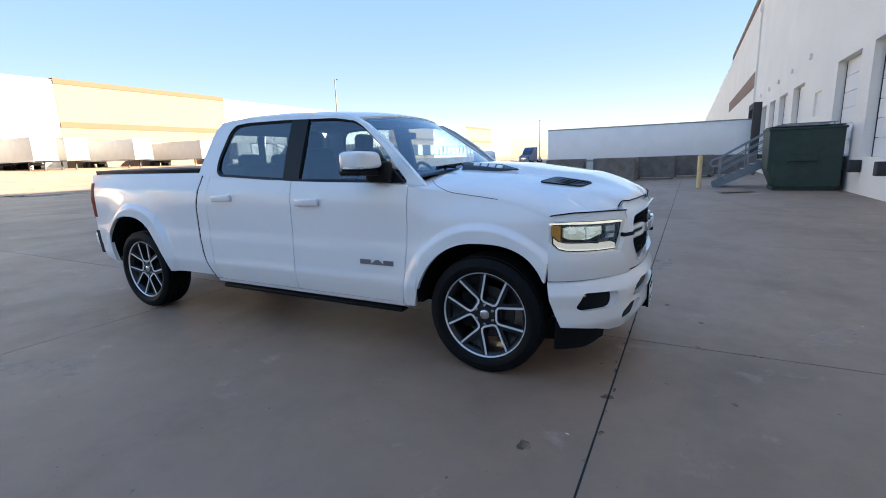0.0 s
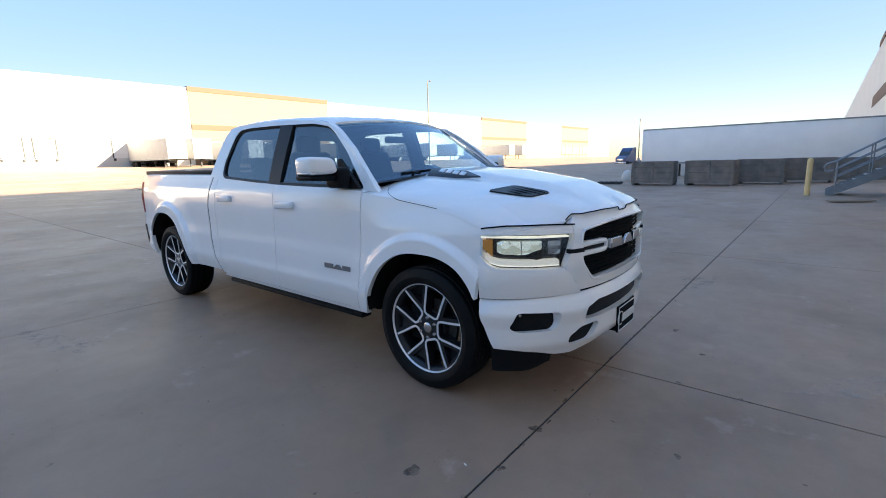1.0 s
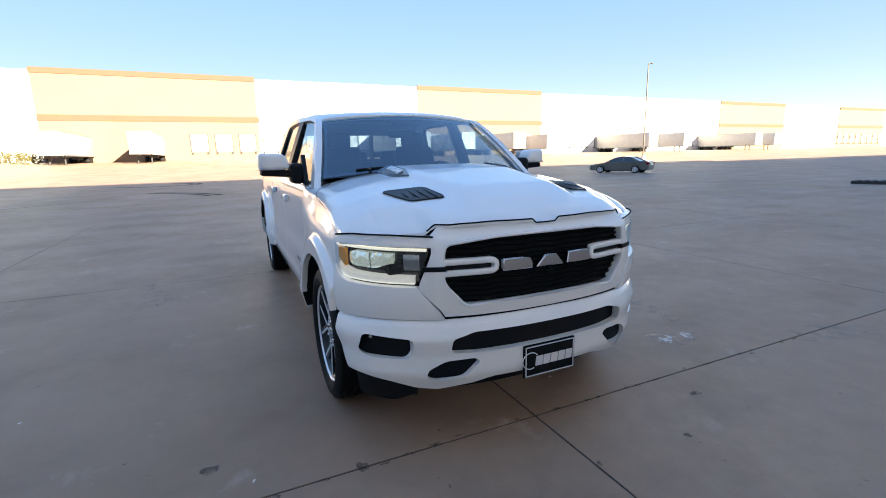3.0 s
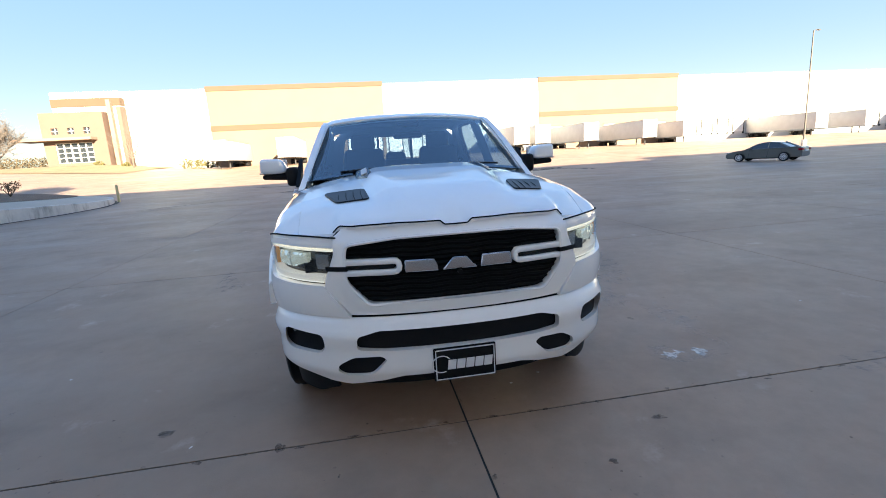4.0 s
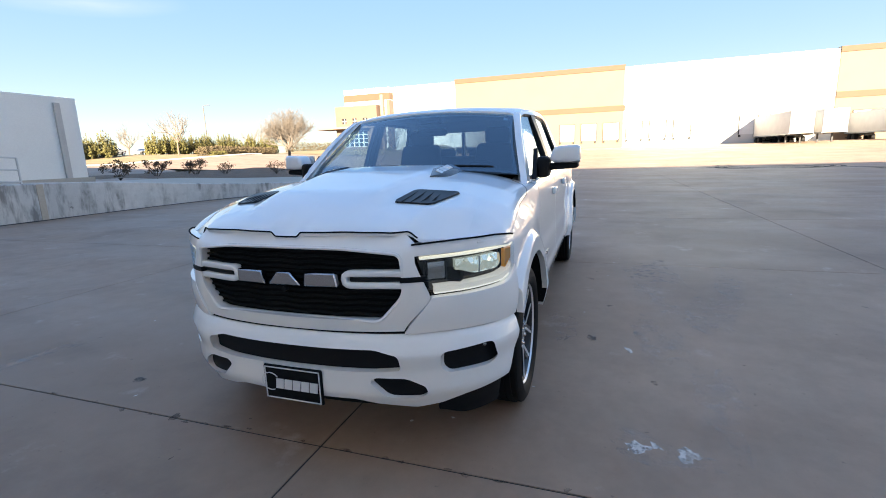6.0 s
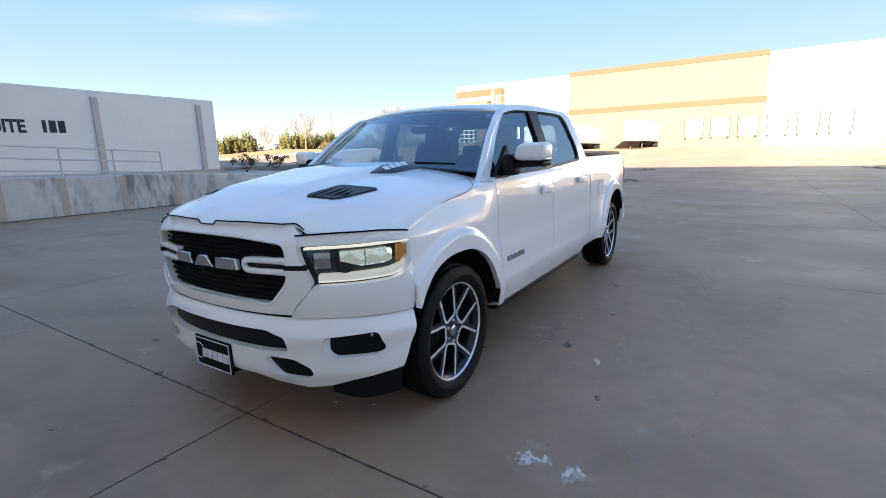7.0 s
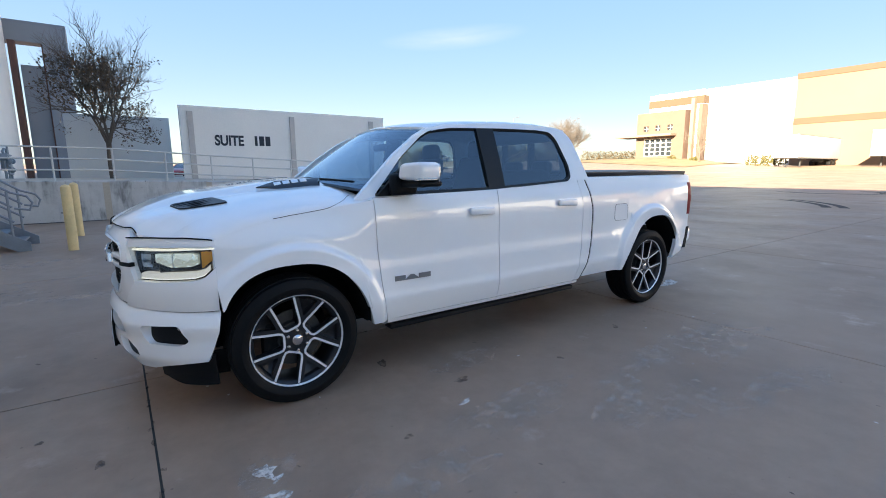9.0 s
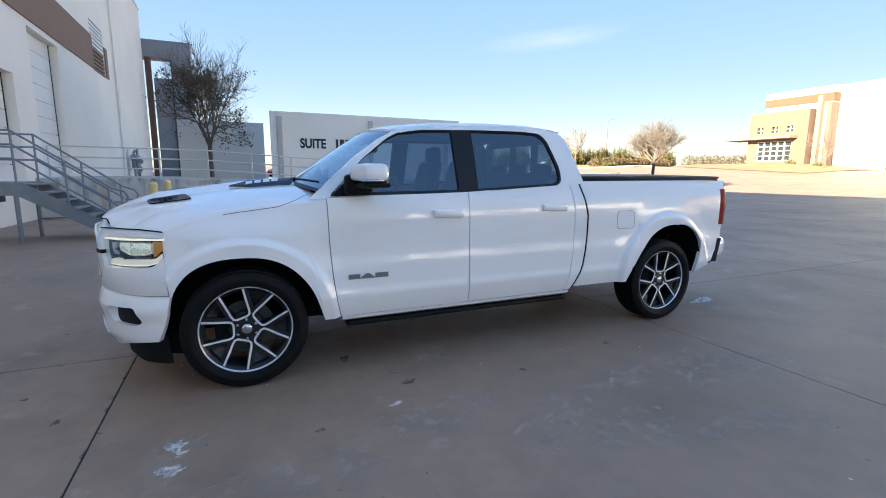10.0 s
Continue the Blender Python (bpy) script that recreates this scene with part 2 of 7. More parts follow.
M_COVER = material("tonneau_vinyl", (0.05, 0.052, 0.055), 0.45, 0, 0.12, 4, 220, 0.2, dist=0.002)
M_PLATEWHITE = material("plate_white", (0.75, 0.75, 0.75), 0.4, 0, 0.03, 10, 100, 0.0)

for m, k in ((M_TYRE, 0.18), (M_BLACK, 0.15), (M_UNDER, 0.1), (M_SATIN, 0.3)):
    m.node_tree.nodes["Principled BSDF"].inputs["Specular IOR Level"].default_value = k

# ---- yard surfaces ----
def concrete(name, base, dark, pale, streaks=False):
    """Worn yard concrete: broad tone drift, smudges, pale scuffs, dark spots and a fine grain."""
    m = bpy.data.materials.new(name)
    m.use_nodes = True
    nt = m.node_tree
    bs = nt.nodes["Principled BSDF"]
    co = nt.nodes.new("ShaderNodeTexCoord")

    def noise_at(scale, detail, rough=0.55, stretch=None):
        n = nt.nodes.new("ShaderNodeTexNoise")
        n.inputs["Scale"].default_value = scale
        n.inputs["Detail"].default_value = detail
        n.inputs["Roughness"].default_value = rough
        src = co.outputs["Object"]
        if stretch:
            mp = nt.nodes.new("ShaderNodeMapping")
            mp.inputs["Scale"].default_value = stretch
            nt.links.new(src, mp.inputs["Vector"])
            src = mp.outputs[0]
        nt.links.new(src, n.inputs["Vector"])
        return n.outputs["Fac"]

    def span(v, a, b, lo=0.0, hi=1.0):
        r = nt.nodes.new("ShaderNodeMapRange")
        r.inputs["From Min"].default_value, r.inputs["From Max"].default_value = a, b
        r.inputs["To Min"].default_value, r.inputs["To Max"].default_value = lo, hi
        nt.links.new(v, r.inputs["Value"])
        return r.outputs[0]

    def mixed(fac, c1, c2):
        x = nt.nodes.new("ShaderNodeMix")
        x.data_type = "RGBA"
        nt.links.new(fac, x.inputs[0])
        for k, c in ((6, c1), (7, c2)):
            if isinstance(c, tuple):
                x.inputs[k].default_value = (*c, 1)
            else:
                nt.links.new(c, x.inputs[k])
        return x.outputs[2]

    drift = span(noise_at(0.16, 4, 0.6), 0.35, 0.66)
    smudge = span(noise_at(0.9, 6, 0.62, (1.0, 0.8, 1.0)), 0.50, 0.72, 0.0, 0.65)
    if streaks:
        # upright runs of dirt, broken up into patches
        runs = span(noise_at(1.0, 4, 0.6, (3.2, 3.2, 0.7)), 0.46, 0.60)
        patch = span(noise_at(0.55, 5, 0.65), 0.42, 0.58)
        both = nt.nodes.new("ShaderNodeMath")
        both.operation = "MULTIPLY"
        nt.links.new(runs, both.inputs[0])
        nt.links.new(patch, both.inputs[1])
        smudge = span(both.outputs[0], 0.0, 1.0, 0.0, 0.85)
    scuff = span(noise_at(1.7, 7, 0.68), 0.61, 0.75, 0.0, 0.6)
    spot = span(noise_at(5.3, 3, 0.5), 0.735, 0.765, 0.0, 0.6)
    speck = span(noise_at(26, 2, 0.5), 0.70, 0.78, 0.0, 0.5)
    grain = noise_at(140, 3, 0.6)
    col = mixed(drift, base, tuple(0.80 * c for c in base))
    col = mixed(span(noise_at(4.2, 9, 0.72), 0.38, 0.64, 0.0, 0.55), col, tuple(0.70 * c for c in base))
    col = mixed(smudge, col, dark)
    col = mixed(scuff, col, pale)
    col = mixed(spot, col, tuple(0.55 * c for c in dark))
    col = mixed(speck, col, tuple(0.7 * c for c in dark))
    nt.links.new(col, bs.inputs["Base Color"])
    rg = span(noise_at(0.55, 6, 0.62, (1.0, 0.6, 1.0)), 0.34, 0.68, 0.52, 0.74)
    nt.links.new(rg, bs.inputs["Roughness"])
    bp = nt.nodes.new("ShaderNodeBump")
    bp.inputs["Strength"].default_value = 0.25
    bp.inputs["Distance"].default_value = 0.003
    nt.links.new(grain, bp.inputs["Height"])
    nt.links.new(bp.outputs[0], bs.inputs["Normal"])
    return m


M_CONC = concrete("yard_concrete", (0.385, 0.262, 0.181), (0.195, 0.128, 0.088), (0.56, 0.435, 0.35))


def worn_mark(name, base, lo, hi, most, scale):
    """A thin worn film, broken up by grain."""
    m = material(name, base, 0.8, 0, 0.15, 12, 60, 0.0)
    nt = m.node_tree
    n = nt.nodes.new("ShaderNodeTexNoise")
    n.inputs["Scale"].default_value = scale
    n.inputs["Detail"].default_value = 7
    n.inputs["Roughness"].default_value = 0.7
    co = nt.nodes.new("ShaderNodeTexCoord")
    nt.links.new(co.outputs["Object"], n.inputs["Vector"])
    r = nt.nodes.new("ShaderNodeMapRange")
    r.inputs["From Min"].default_value, r.inputs["From Max"].default_value = lo, hi
    r.inputs["To Min"].default_value, r.inputs["To Max"].default_value = 0.0, most
    nt.links.new(n.outputs["Fac"], r.inputs["Value"])
    nt.links.new(r.outputs[0], nt.nodes["Principled BSDF"].inputs["Alpha"])
    return m


M_PATCH = worn_mark("old_white_paint", (0.80, 0.74, 0.68), 0.34, 0.54, 0.92, 22)
M_SMEAR = worn_mark("pale_smear", (0.66, 0.56, 0.48), 0.48, 0.72, 0.44, 9)
M_OIL = worn_mark("oil_spot", (0.09, 0.065, 0.05), 0.36, 0.56, 0.55, 16)
M_RUBBER = worn_mark("tyre_rubber_mark", (0.05, 0.042, 0.036), 0.28, 0.50, 0.75, 9)
# sealant of the joints; also colours the painted shadow line at the wall foot
M_SEALSHADE = material("joint_sealant_and_foot_shade", (0.03, 0.028, 0.026), 0.8, 0, 0.3, 6, 60, 0.3)
M_WALLWHITE = material("white_wall_paint", (0.58, 0.57, 0.54), 0.8, 0, 0.05, 0.3, 30, 0.15)
M_WALLTAN = material("tan_wall_paint", (0.20, 0.126, 0.076), 0.8, 0, 0.05, 0.3, 30, 0.15)
M_BAND = material("brown_band_paint", (0.085, 0.052, 0.030), 0.8, 0, 0.08, 0.5, 30, 0.15)
M_BANDD = material("dark_brown_band", (0.22, 0.145, 0.105), 0.8, 0, 0.08, 0.5, 30, 0.15)
M_CREAM = material("cream_wall_paint", (0.82, 0.78, 0.715), 0.8, 0, 0.07, 0.35, 25, 0.2)
M_OFFICE = material("office_brick_paint", (0.125, 0.082, 0.062), 0.8, 0, 0.08, 0.6, 30, 0.2)
M_DOORW = material("dock_door_white", (0.74, 0.73, 0.71), 0.5, 0, 0.07, 0.8, 40, 0.1)
M_RET = concrete("stained_wall_paint", (0.62, 0.61, 0.58), (0.15, 0.145, 0.135), (0.60, 0.59, 0.57), streaks=True)
M_GREY = material("grey_wall_paint", (0.60, 0.60, 0.58), 0.8, 0, 0.08, 0.6, 20, 0.15)
M_PORTAL = material("slate_panel", (0.21, 0.225, 0.25), 0.6, 0, 0.08, 0.8, 20, 0.1)
# foam seals of the near dock, and the painted shading of far door frames
M_DOCKSEALSHADE = material("dock_seal_rubber_and_frame_shade", (0.05, 0.05, 0.05), 0.8, 0, 0.15, 2, 20, 0.1)
M_BRICKRED = material("brick_red", (0.12, 0.06, 0.045), 0.8, 0, 0.15, 2, 20, 0.2)
M_YELLOW = material("faded_yellow_paint", (0.72, 0.55, 0.27), 0.6, 0, 0.12, 4, 40, 0.15)
M_GALV = material("galvanised_steel", (0.24, 0.265, 0.29), 0.45, 0.6, 0.15, 5, 60, 0.1)
M_RAILW = material("white_rail_paint", (0.62, 0.60, 0.56), 0.6, 0, 0.08, 4, 50, 0.1)
M_DUMP = material("dumpster_green", (0.022, 0.045, 0.036), 0.55, 0, 0.35, 2.5, 30, 0.2)
M_CRATE = material("weathered_board", (0.19, 0.17, 0.15), 0.85, 0, 0.5, 2.5, 25, 0.4)
M_TRAILER = material("trailer_white", (0.84, 0.85, 0.86), 0.35, 0, 0.05, 1.2, 50, 0.05)
# greyer copy of trailer_white: the far trailers' shaded sides put into the colour
M_TRAILERSHADE = material("trailer_white_shaded", (0.46, 0.46, 0.45), 0.6, 0.0, 0.08, 1.0, 40, 0.05)
M_TRAILERD = material("trailer_dark", (0.03, 0.03, 0.03), 0.7, 0, 0.2, 3, 30, 0.1)
M_SOIL = material("mulch_soil", (0.17, 0.115, 0.078), 0.95, 0, 0.4, 2, 40, 0.8, dist=0.03)
M_GRASS = material("dry_grass", (0.25, 0.18, 0.095), 0.95, 0, 0.3, 0.4, 12, 0.6, dist=0.05)
M_ROAD = material("street_concrete", (0.46, 0.40, 0.32), 0.8, 0, 0.12, 0.4, 20, 0.2)
M_BARK = material("bark", (0.11, 0.085, 0.065), 0.9, 0, 0.25, 6, 40, 0.5)
M_TWIG = material("bare_twigs", (0.13, 0.105, 0.085), 0.9, 0, 0.2, 6, 40, 0.2)
M_LEAFDRY = material("dry_leaves", (0.10, 0.062, 0.032), 0.8, 0, 0.4, 4, 30, 0.0, island=0.5)
M_KERB = material("kerb_concrete", (0.42, 0.40, 0.36), 0.8, 0, 0.1, 0.6, 20, 0.2)
M_PILASTER = material("brown_grey_pilaster", (0.50, 0.46, 0.42), 0.8, 0, 0.12, 1.5, 20, 0.2)
M_EVER = material("evergreen_foliage", (0.088, 0.078, 0.020), 0.8, 0, 0.4, 1, 20, 0.0, island=0.5)
M_HEDGE = material("dry_hedge", (0.08, 0.058, 0.030), 0.9, 0, 0.35, 1, 20, 0.0, island=0.5)
M_POLE = material("lamp_pole_paint", (0.10, 0.085, 0.07), 0.6, 0.3, 0.1, 4, 30, 0.1)
M_INK = material("sign_paint", (0.025, 0.03, 0.04), 0.7, 0, 0.15, 20, 80, 0.05)
M_CARGREY = material("grey_car_paint", (0.15, 0.16, 0.15), 0.35, 0.3, 0.05, 5, 100, 0.0, coat=1.0)
M_BLUE = material("blue_cab_paint", (0.02, 0.05, 0.16), 0.3, 0.2, 0.06, 4, 60, 0.0, coat=1.0)
M_DARKGLASS = material("dark_glazing", (0.02, 0.025, 0.03), 0.08, 0, 0.05, 3, 20, 0.0, coat=1.0)


def ground_z(x, y):
    """The yard is level by the docks and climbs towards the far warehouse."""
    t = max(0.0, -x - 36.0)
    k = min(1.9, 0.0445 * t * smooth(0, 10, t))
    k = min(2.9, k + min(2.6, 0.055 * max(0.0, -y - 24)))
    return k - 0.32 * smooth(26, 36, y) * smooth(-16, -8, x)


J = 4.57
JX, JY = 0.825, 0.02
yard = tagged(empty("pavement"), "brown-grey concrete yard with dark sealed joints", "pavement", kind="structure")
bm = bmesh.new()
xs = sorted(set([-1500, -700, -300, -160, -110, -95, -85, -75, -70, -65, -60, -55, -50, -45, -40] + [-36 + 2.0 * k for k in range(22)] + [12, 30, 80, 300, 1500]))
ys = sorted(set([-1500, -500, -200, -100, -90, -80, -75, -70, -66, -62, -58, -54, -50, -46, -42, -38, -34, -30, -27] + [-24 + 2.0 * k for k in range(36)] + [60, 80, 110, 150, 250, 600, 1500]))
vs = [[bm.verts.new((x, y, ground_z(x, y) - 0.014)) for y in ys] for x in xs]
for i in range(len(xs) - 1):
    for j in range(len(ys) - 1):
        bm.faces.new((vs[i][j], vs[i + 1][j], vs[i + 1][j + 1], vs[i][j + 1]))
tagged(obj_from("ground", bm, M_CONC, 60), "concrete ground that reaches the horizon", "ground", kind="structure")


def far_building():
    b = tagged(empty("warehouse"), "long sunlit white and tan warehouse with dock doors", "warehouse", kind="structure")
    X = -85.0
    base = 1.9
    parts = [(-38.5, -25.3, 0, 15.0), (-25.3, 4.6, 1, 15.45), (4.6, 34.3, 0, 15.0), (34.3, 63.8, 1, 15.3), (63.8, 124.0, 0, 14.8), (124.0, 153.5, 1, 14.9), (153.5, 183.2, 0, 14.6), (183.2, 212.0, 1, 14.7), (212.0, 239.0, 0, 14.4)]
    for y0, y1, tan, top in parts:
        bm = bmesh.new()
        box(bm, X - 30, X - (0.0 if tan else 0.12), y0, y1, base - 1.0, top)
        part("wall", bm, M_WALLTAN if tan else M_WALLWHITE, b, "tan wall panel" if tan else "white wall panel")
        if tan:
            bm = bmesh.new()
            box(bm, X - 29.9, X + 0.12, y0 - 0.05, y1 + 0.05, top - 0.75, top + 0.05)
            part("parapet_cap", bm, M_BAND, b, "brown parapet cap")
            bm = bmesh.new()
            box(bm, X, X + 0.10, y0, y1 + 0.25, 8.05, 8.95)
            part("wall_band", bm, M_BAND, b, "brown wall band")
        else:
            bm = bmesh.new()
            box(bm, X - 29.9, X - 0.06, y0 + 0.06, y1 - 0.06, top, top + 0.12)
            part("parapet_cap", bm, M_GREY, b)
    ys = [-5.9 + 3.68 * k for k in range(6)] + [22.0 + 3.68 * k for k in range(11)] + [66 + 3.68 * k for k in range(40)]
    for y in ys:
        door_at(b, X - (0.12 if (4.6 < y < 34.3) or 63.8 < y < 124 or 153.5 < y < 183.2 or y > 212 else 0), y, 2.5, 3.3, 6.1, 1)
    return b


def door_at(b, x, y, w, z0, z1, way, depth=0.22, mat=None):
    """A sectional dock door with its frame, bumpers and small handle, on a wall that faces way along x."""
    d = empty("dock_door", (x, y, 0))
    d.parent = b
    s = way
    bm = bmesh.new()
    n = 5
    for k in range(n):
        a, c = z0 + (z1 - z0) * k / n, z0 + (z1 - z0) * (k + 1) / n
        box(bm, min(0, s * 0.03), max(0, s * 0.03), 0.03, w - 0.03, a + 0.008, c - 0.008)
    part("door_leaf", bm, mat or M_DOORW, d)
    # frame coloured dark: the shaded outline of a white frame is painted in
    bm = bmesh.new()
    f = s * 0.14
    for y0, y1, a, c in ((-0.12, 0.03, z0, z1 + 0.12), (w - 0.03, w + 0.12, z0, z1 + 0.12), (0.03, w - 0.03, z1, z1 + 0.12)):
        box(bm, min(0, f), max(0, f), y0, y1, a, c)
    part("door_frame", bm, M_DOCKSEALSHADE, d)
    for y0 in (-0.05, w - 0.25):
        bm = bmesh.new()
        box(bm, min(0, s * 0.26), max(0, s * 0.26), y0, y0 + 0.3, z0 - 0.42, z0 - 0.06, 0.03)
        part("dock_bumper", bm, M_TRAILERD, d)
    return d


far_building()


def near_building():
    b = tagged(empty("warehouse"), "tall cream warehouse with dock doors in its shaded wall", "warehouse", kind="structure")
    X = 5.75
    bm = bmesh.new()
    box(bm, X, X + 40, -38, 46, -0.5, 13.2)
    wall = part("wall", bm, M_CREAM, b, "cream shaded wall")
    doors = [(-13.75, 2.75, 1.15, 4.3), (12.15, 2.75, 1.1, 4.45), (16.1, 2.75, 1.1, 4.45), (24.6, 2.75, 1.1, 4.45), (29.0, 2.75, 1.1, 4.45), (33.2, 2.6, 1.1, 4.45), (37.3, 2.6, 1.1, 4.45), (41.5, 2.6, 1.1, 4.45)]
    cuts = []
    for y, w, z0, z1 in doors + [(-18.15, 2.85, 1.2, 6.05)]:
        c = bmesh.new()
        box(c, X - 1, X + 0.35, y, y + w, z0, z1)
        cuts.append(c)
    for y0, y1, z0, z1 in ((-25.6, -23.2, 6.2, 8.5), (20.95, 22.15, 2.7, 3.7)):
        c = bmesh.new()
        box(c, X - 1, X + 0.25, y0, y1, z0, z1)
        cuts.append(c)
    carved(wall, cuts)
    for y, w, z0, z1 in doors + [(-18.15, 2.85, 1.2, 6.05)]:
        d = empty("dock_door", (X + 0.32, y, 0))
        d.parent = b
        n = 6 if z1 < 5 else 9
        for k in range(n):
            a, c = z0 + (z1 - z0) * k / n, z0 + (z1 - z0) * (k + 1) / n
            bm = bmesh.new()
            box(bm, -0.05, 0.0, 0.06, w - 0.06, a + 0.006, c - 0.006, 0.008, 1)
            part("door_panel", bm, M_DOORW, d)
        bm = bmesh.new()
        box(bm, -0.06, 0.02, 0, 0.07, z0, z1)
        box(bm, -0.06, 0.02, w - 0.07, w, z0, z1)
        part("door_track", bm, M_BLACK, d)
        if z1 < 5:
            for yy in (0.0, w - 0.3):
                bm = bmesh.new()
                box(bm, -0.62, -0.33, yy, yy + 0.3, z0 - 0.45, z0 - 0.08, 0.02)
                part("dock_bumper", bm, M_TRAILERD, d)
    bm = bmesh.new()
    box(bm, X + 0.1, X + 0.2, 20.95, 22.15, 2.7, 3.7)
    part("window", bm, M_DOORW, b)
    win = empty("louvre_window", (X, -24.4, 7.35))
    win.parent = b
    for k in range(12):
        bm = bmesh.new()
        box(bm, 0.02, 0.12, -1.15, 1.15, -1.12 + 0.19 * k, -1.0 + 0.19 * k)
        part("louvre", bm, M_DOORW if k > 5 else M_BANDD, win)
    # bands
    bm = bmesh.new()
    box(bm, X - 0.05, X, -23.2, -8, 6.25, 7.75)
    box(bm, X - 0.05, X, -26.1, -25.6, 6.25, 7.75)
    part("wall_band", bm, M_BANDD, b, "dark brown wall band")
    bm = bmesh.new()
    box(bm, X, X + 40, 46, 240, -0.5, 13.9)
    part("wall", bm, M_CREAM, b)
    bm = bmesh.new()
    box(bm, X - 0.06, X, 46, 78, 6.7, 8.0)
    part("wall_band", bm, M_BANDD, b)
    bm = bmesh.new()
    box(bm, X - 0.1, X + 39, 46, 78, 13.9, 14.5)
    part("parapet_cap", bm, M_BANDD, b, "brown parapet cap")
    bm = bmesh.new()
    box(bm, X - 0.06, X + 39, -38.1, 46, 13.2, 13.3)
    part("parapet_cap", bm, M_CREAM, b)
    for y in (-27.6, 45.0):
        bm = bmesh.new()
        tube(bm, [(X - 0.10, y, 0.4 if y > 0 else 1.3), (X - 0.10, y, 12.6)], 0.07, 8)
        box(bm, X - 0.25, X, y - 0.2, y + 0.2, 12.5, 12.95)
        part("downspout", bm, M_CREAM, b)
    for y in (23.6, 28.2, 32.5, 36.5, 41, -10.9):
        bm = bmesh.new()
        box(bm, X - 0.12, X, y - 0.10, y + 0.10, 5.3, 5.55, 0.03)
        part("wall_lamp", bm, M_CREAM, b)
    # black foam seals round the dock that the trailer is backed up to
    for y0, y1, z0, z1 in ((39.85, 40.25, 1.0, 4.9), (42.95, 43.35, 1.0, 4.9), (40.25, 42.95, 4.45, 4.9)):
        bm = bmesh.new()
        box(bm, X - 0.55, X, y0, y1, z0, z1, 0.03)
        part("dock_seal", bm, M_DOCKSEALSHADE, b, "black foam dock seal")
    # entrance frame at the far corner
    bm = bmesh.new()
    box(bm, 2.6, 3.9, -39.4, -38.2, 1.0, 10.0)
    box(bm, 2.6, 5.9, -39.4, -38.2, 10.0, 11.3)
    part("entrance_frame", bm, M_PORTAL, b, "slate grey entrance frame")
    bm = bmesh.new()
    box(bm, 3.9, 5.2, -39.0, -38.6, 1.0, 8.6)
    part("entrance_panel", bm, M_PORTAL, b)
    bm = bmesh.new()
    box(bm, 3.7, 4.0, -38.9, -38.5, 1.0, 10.0)
    box(bm, 5.3, 5.65, -38.6, -38.0, 1.0, 10.0)
    part("brick_pier", bm, M_BRICKRED, b)
    return b


near_building()


def text_mesh(words, size, depth=0.004):
    cu = bpy.data.curves.new("t", "FONT")
    cu.body, cu.size, cu.extrude, cu.align_x, cu.offset = words, size, depth, "LEFT", 0.022
    ob = new("t", cu)
    bpy.context.view_layer.update()
    me = bpy.data.meshes.new_from_object(ob.evaluated_get(bpy.context.evaluated_depsgraph_get()))
    bpy.data.objects.remove(ob)
    return me


def screen_wall():
    w = tagged(empty("sign_wall"), "cream concrete screen wall with pilasters and a painted suite sign", "wall", kind="structure")
    Y = -19.3
    bm = bmesh.new()
    box(bm, -11.4, -1.65, Y - 0.25, Y, -0.2, 4.32)
    part("wall", bm, M_CREAM, w)
    for x in (-2.05, -6.42, -10.62):
        bm = bmesh.new()
        box(bm, x - 0.11, x + 0.11, Y, Y + 0.09, 0.9, 4.08)
        part("pilaster", bm, M_PILASTER, w)
    me = text_mesh("SUITE", 0.60)
    me.materials.append(M_INK)
    ob = new("sign_word", me)
    xs = [v.co.x for v in me.vertices]
    k = 1.22 / (max(xs) - min(xs))
    ob.matrix_basis = Matrix.Translation((-2.96, Y + 0.008, 2.68)) @ Matrix.Rotation(radians(180), 4, "Z") @ Matrix.Rotation(radians(90), 4, "X") @ Matrix.Diagonal((k, 1.02, 1, 1))
    ob.parent = w
    for x0, x1 in ((-4.66, -4.78), (-4.86, -5.08), (-5.14, -5.36)):
        bm = bmesh.new()
        box(bm, x1, x0, Y, Y + 0.008, 2.68, 3.12)
        part("sign_bar", bm, M_INK, w)
    return w


screen_wall()
bm = bmesh.new()
box(bm, -1.5, 2.4, -22.3, -22.0, -0.2, 4.0)
tagged(obj_from("wall_grey", bm, M_GREY), "grey painted screen wall behind the bare tree", "wall", kind="structure")

# raised drive with its stained retaining wall, tapering down to a kerb
EDGE = [(5.75, -14.4, 1.27), (2.0, -14.4, 1.26), (-4.0, -14.4, 1.14), (-8.0, -14.4, 1.06), (-10.5, -14.4, 0.88), (-12.5, -14.2, 0.72), (-15.0, -13.6, 0.56), (-18.0, -13.0, 0.45), (-21.5, -13.0, 0.34), (-25.0, -13.9, 0.27), (-28.5, -15.8, 0.25), (-31.5, -18.8, 0.26), (-33.4, -23.0, 0.35), (-34.0, -28.0, 0.5), (-34.2, -40.0, 1.0)]
def fine(pts, n=4):
    out = []
    for i in range(len(pts) - 1):
        p0, p1, p2, p3 = pts[max(0, i - 1)], pts[i], pts[i + 1], pts[min(len(pts) - 1, i + 2)]
        for k in range(n):
            f = k / n
            out.append(tuple(0.5 * (2 * b + (c - a) * f + (2 * a - 5 * b + 4 * c - d) * f * f + (3 * b - a - 3 * c + d) * f ** 3) for a, b, c, d in zip(p0, p1, p2, p3)))
    return out + [pts[-1]]
ed = fine(EDGE)
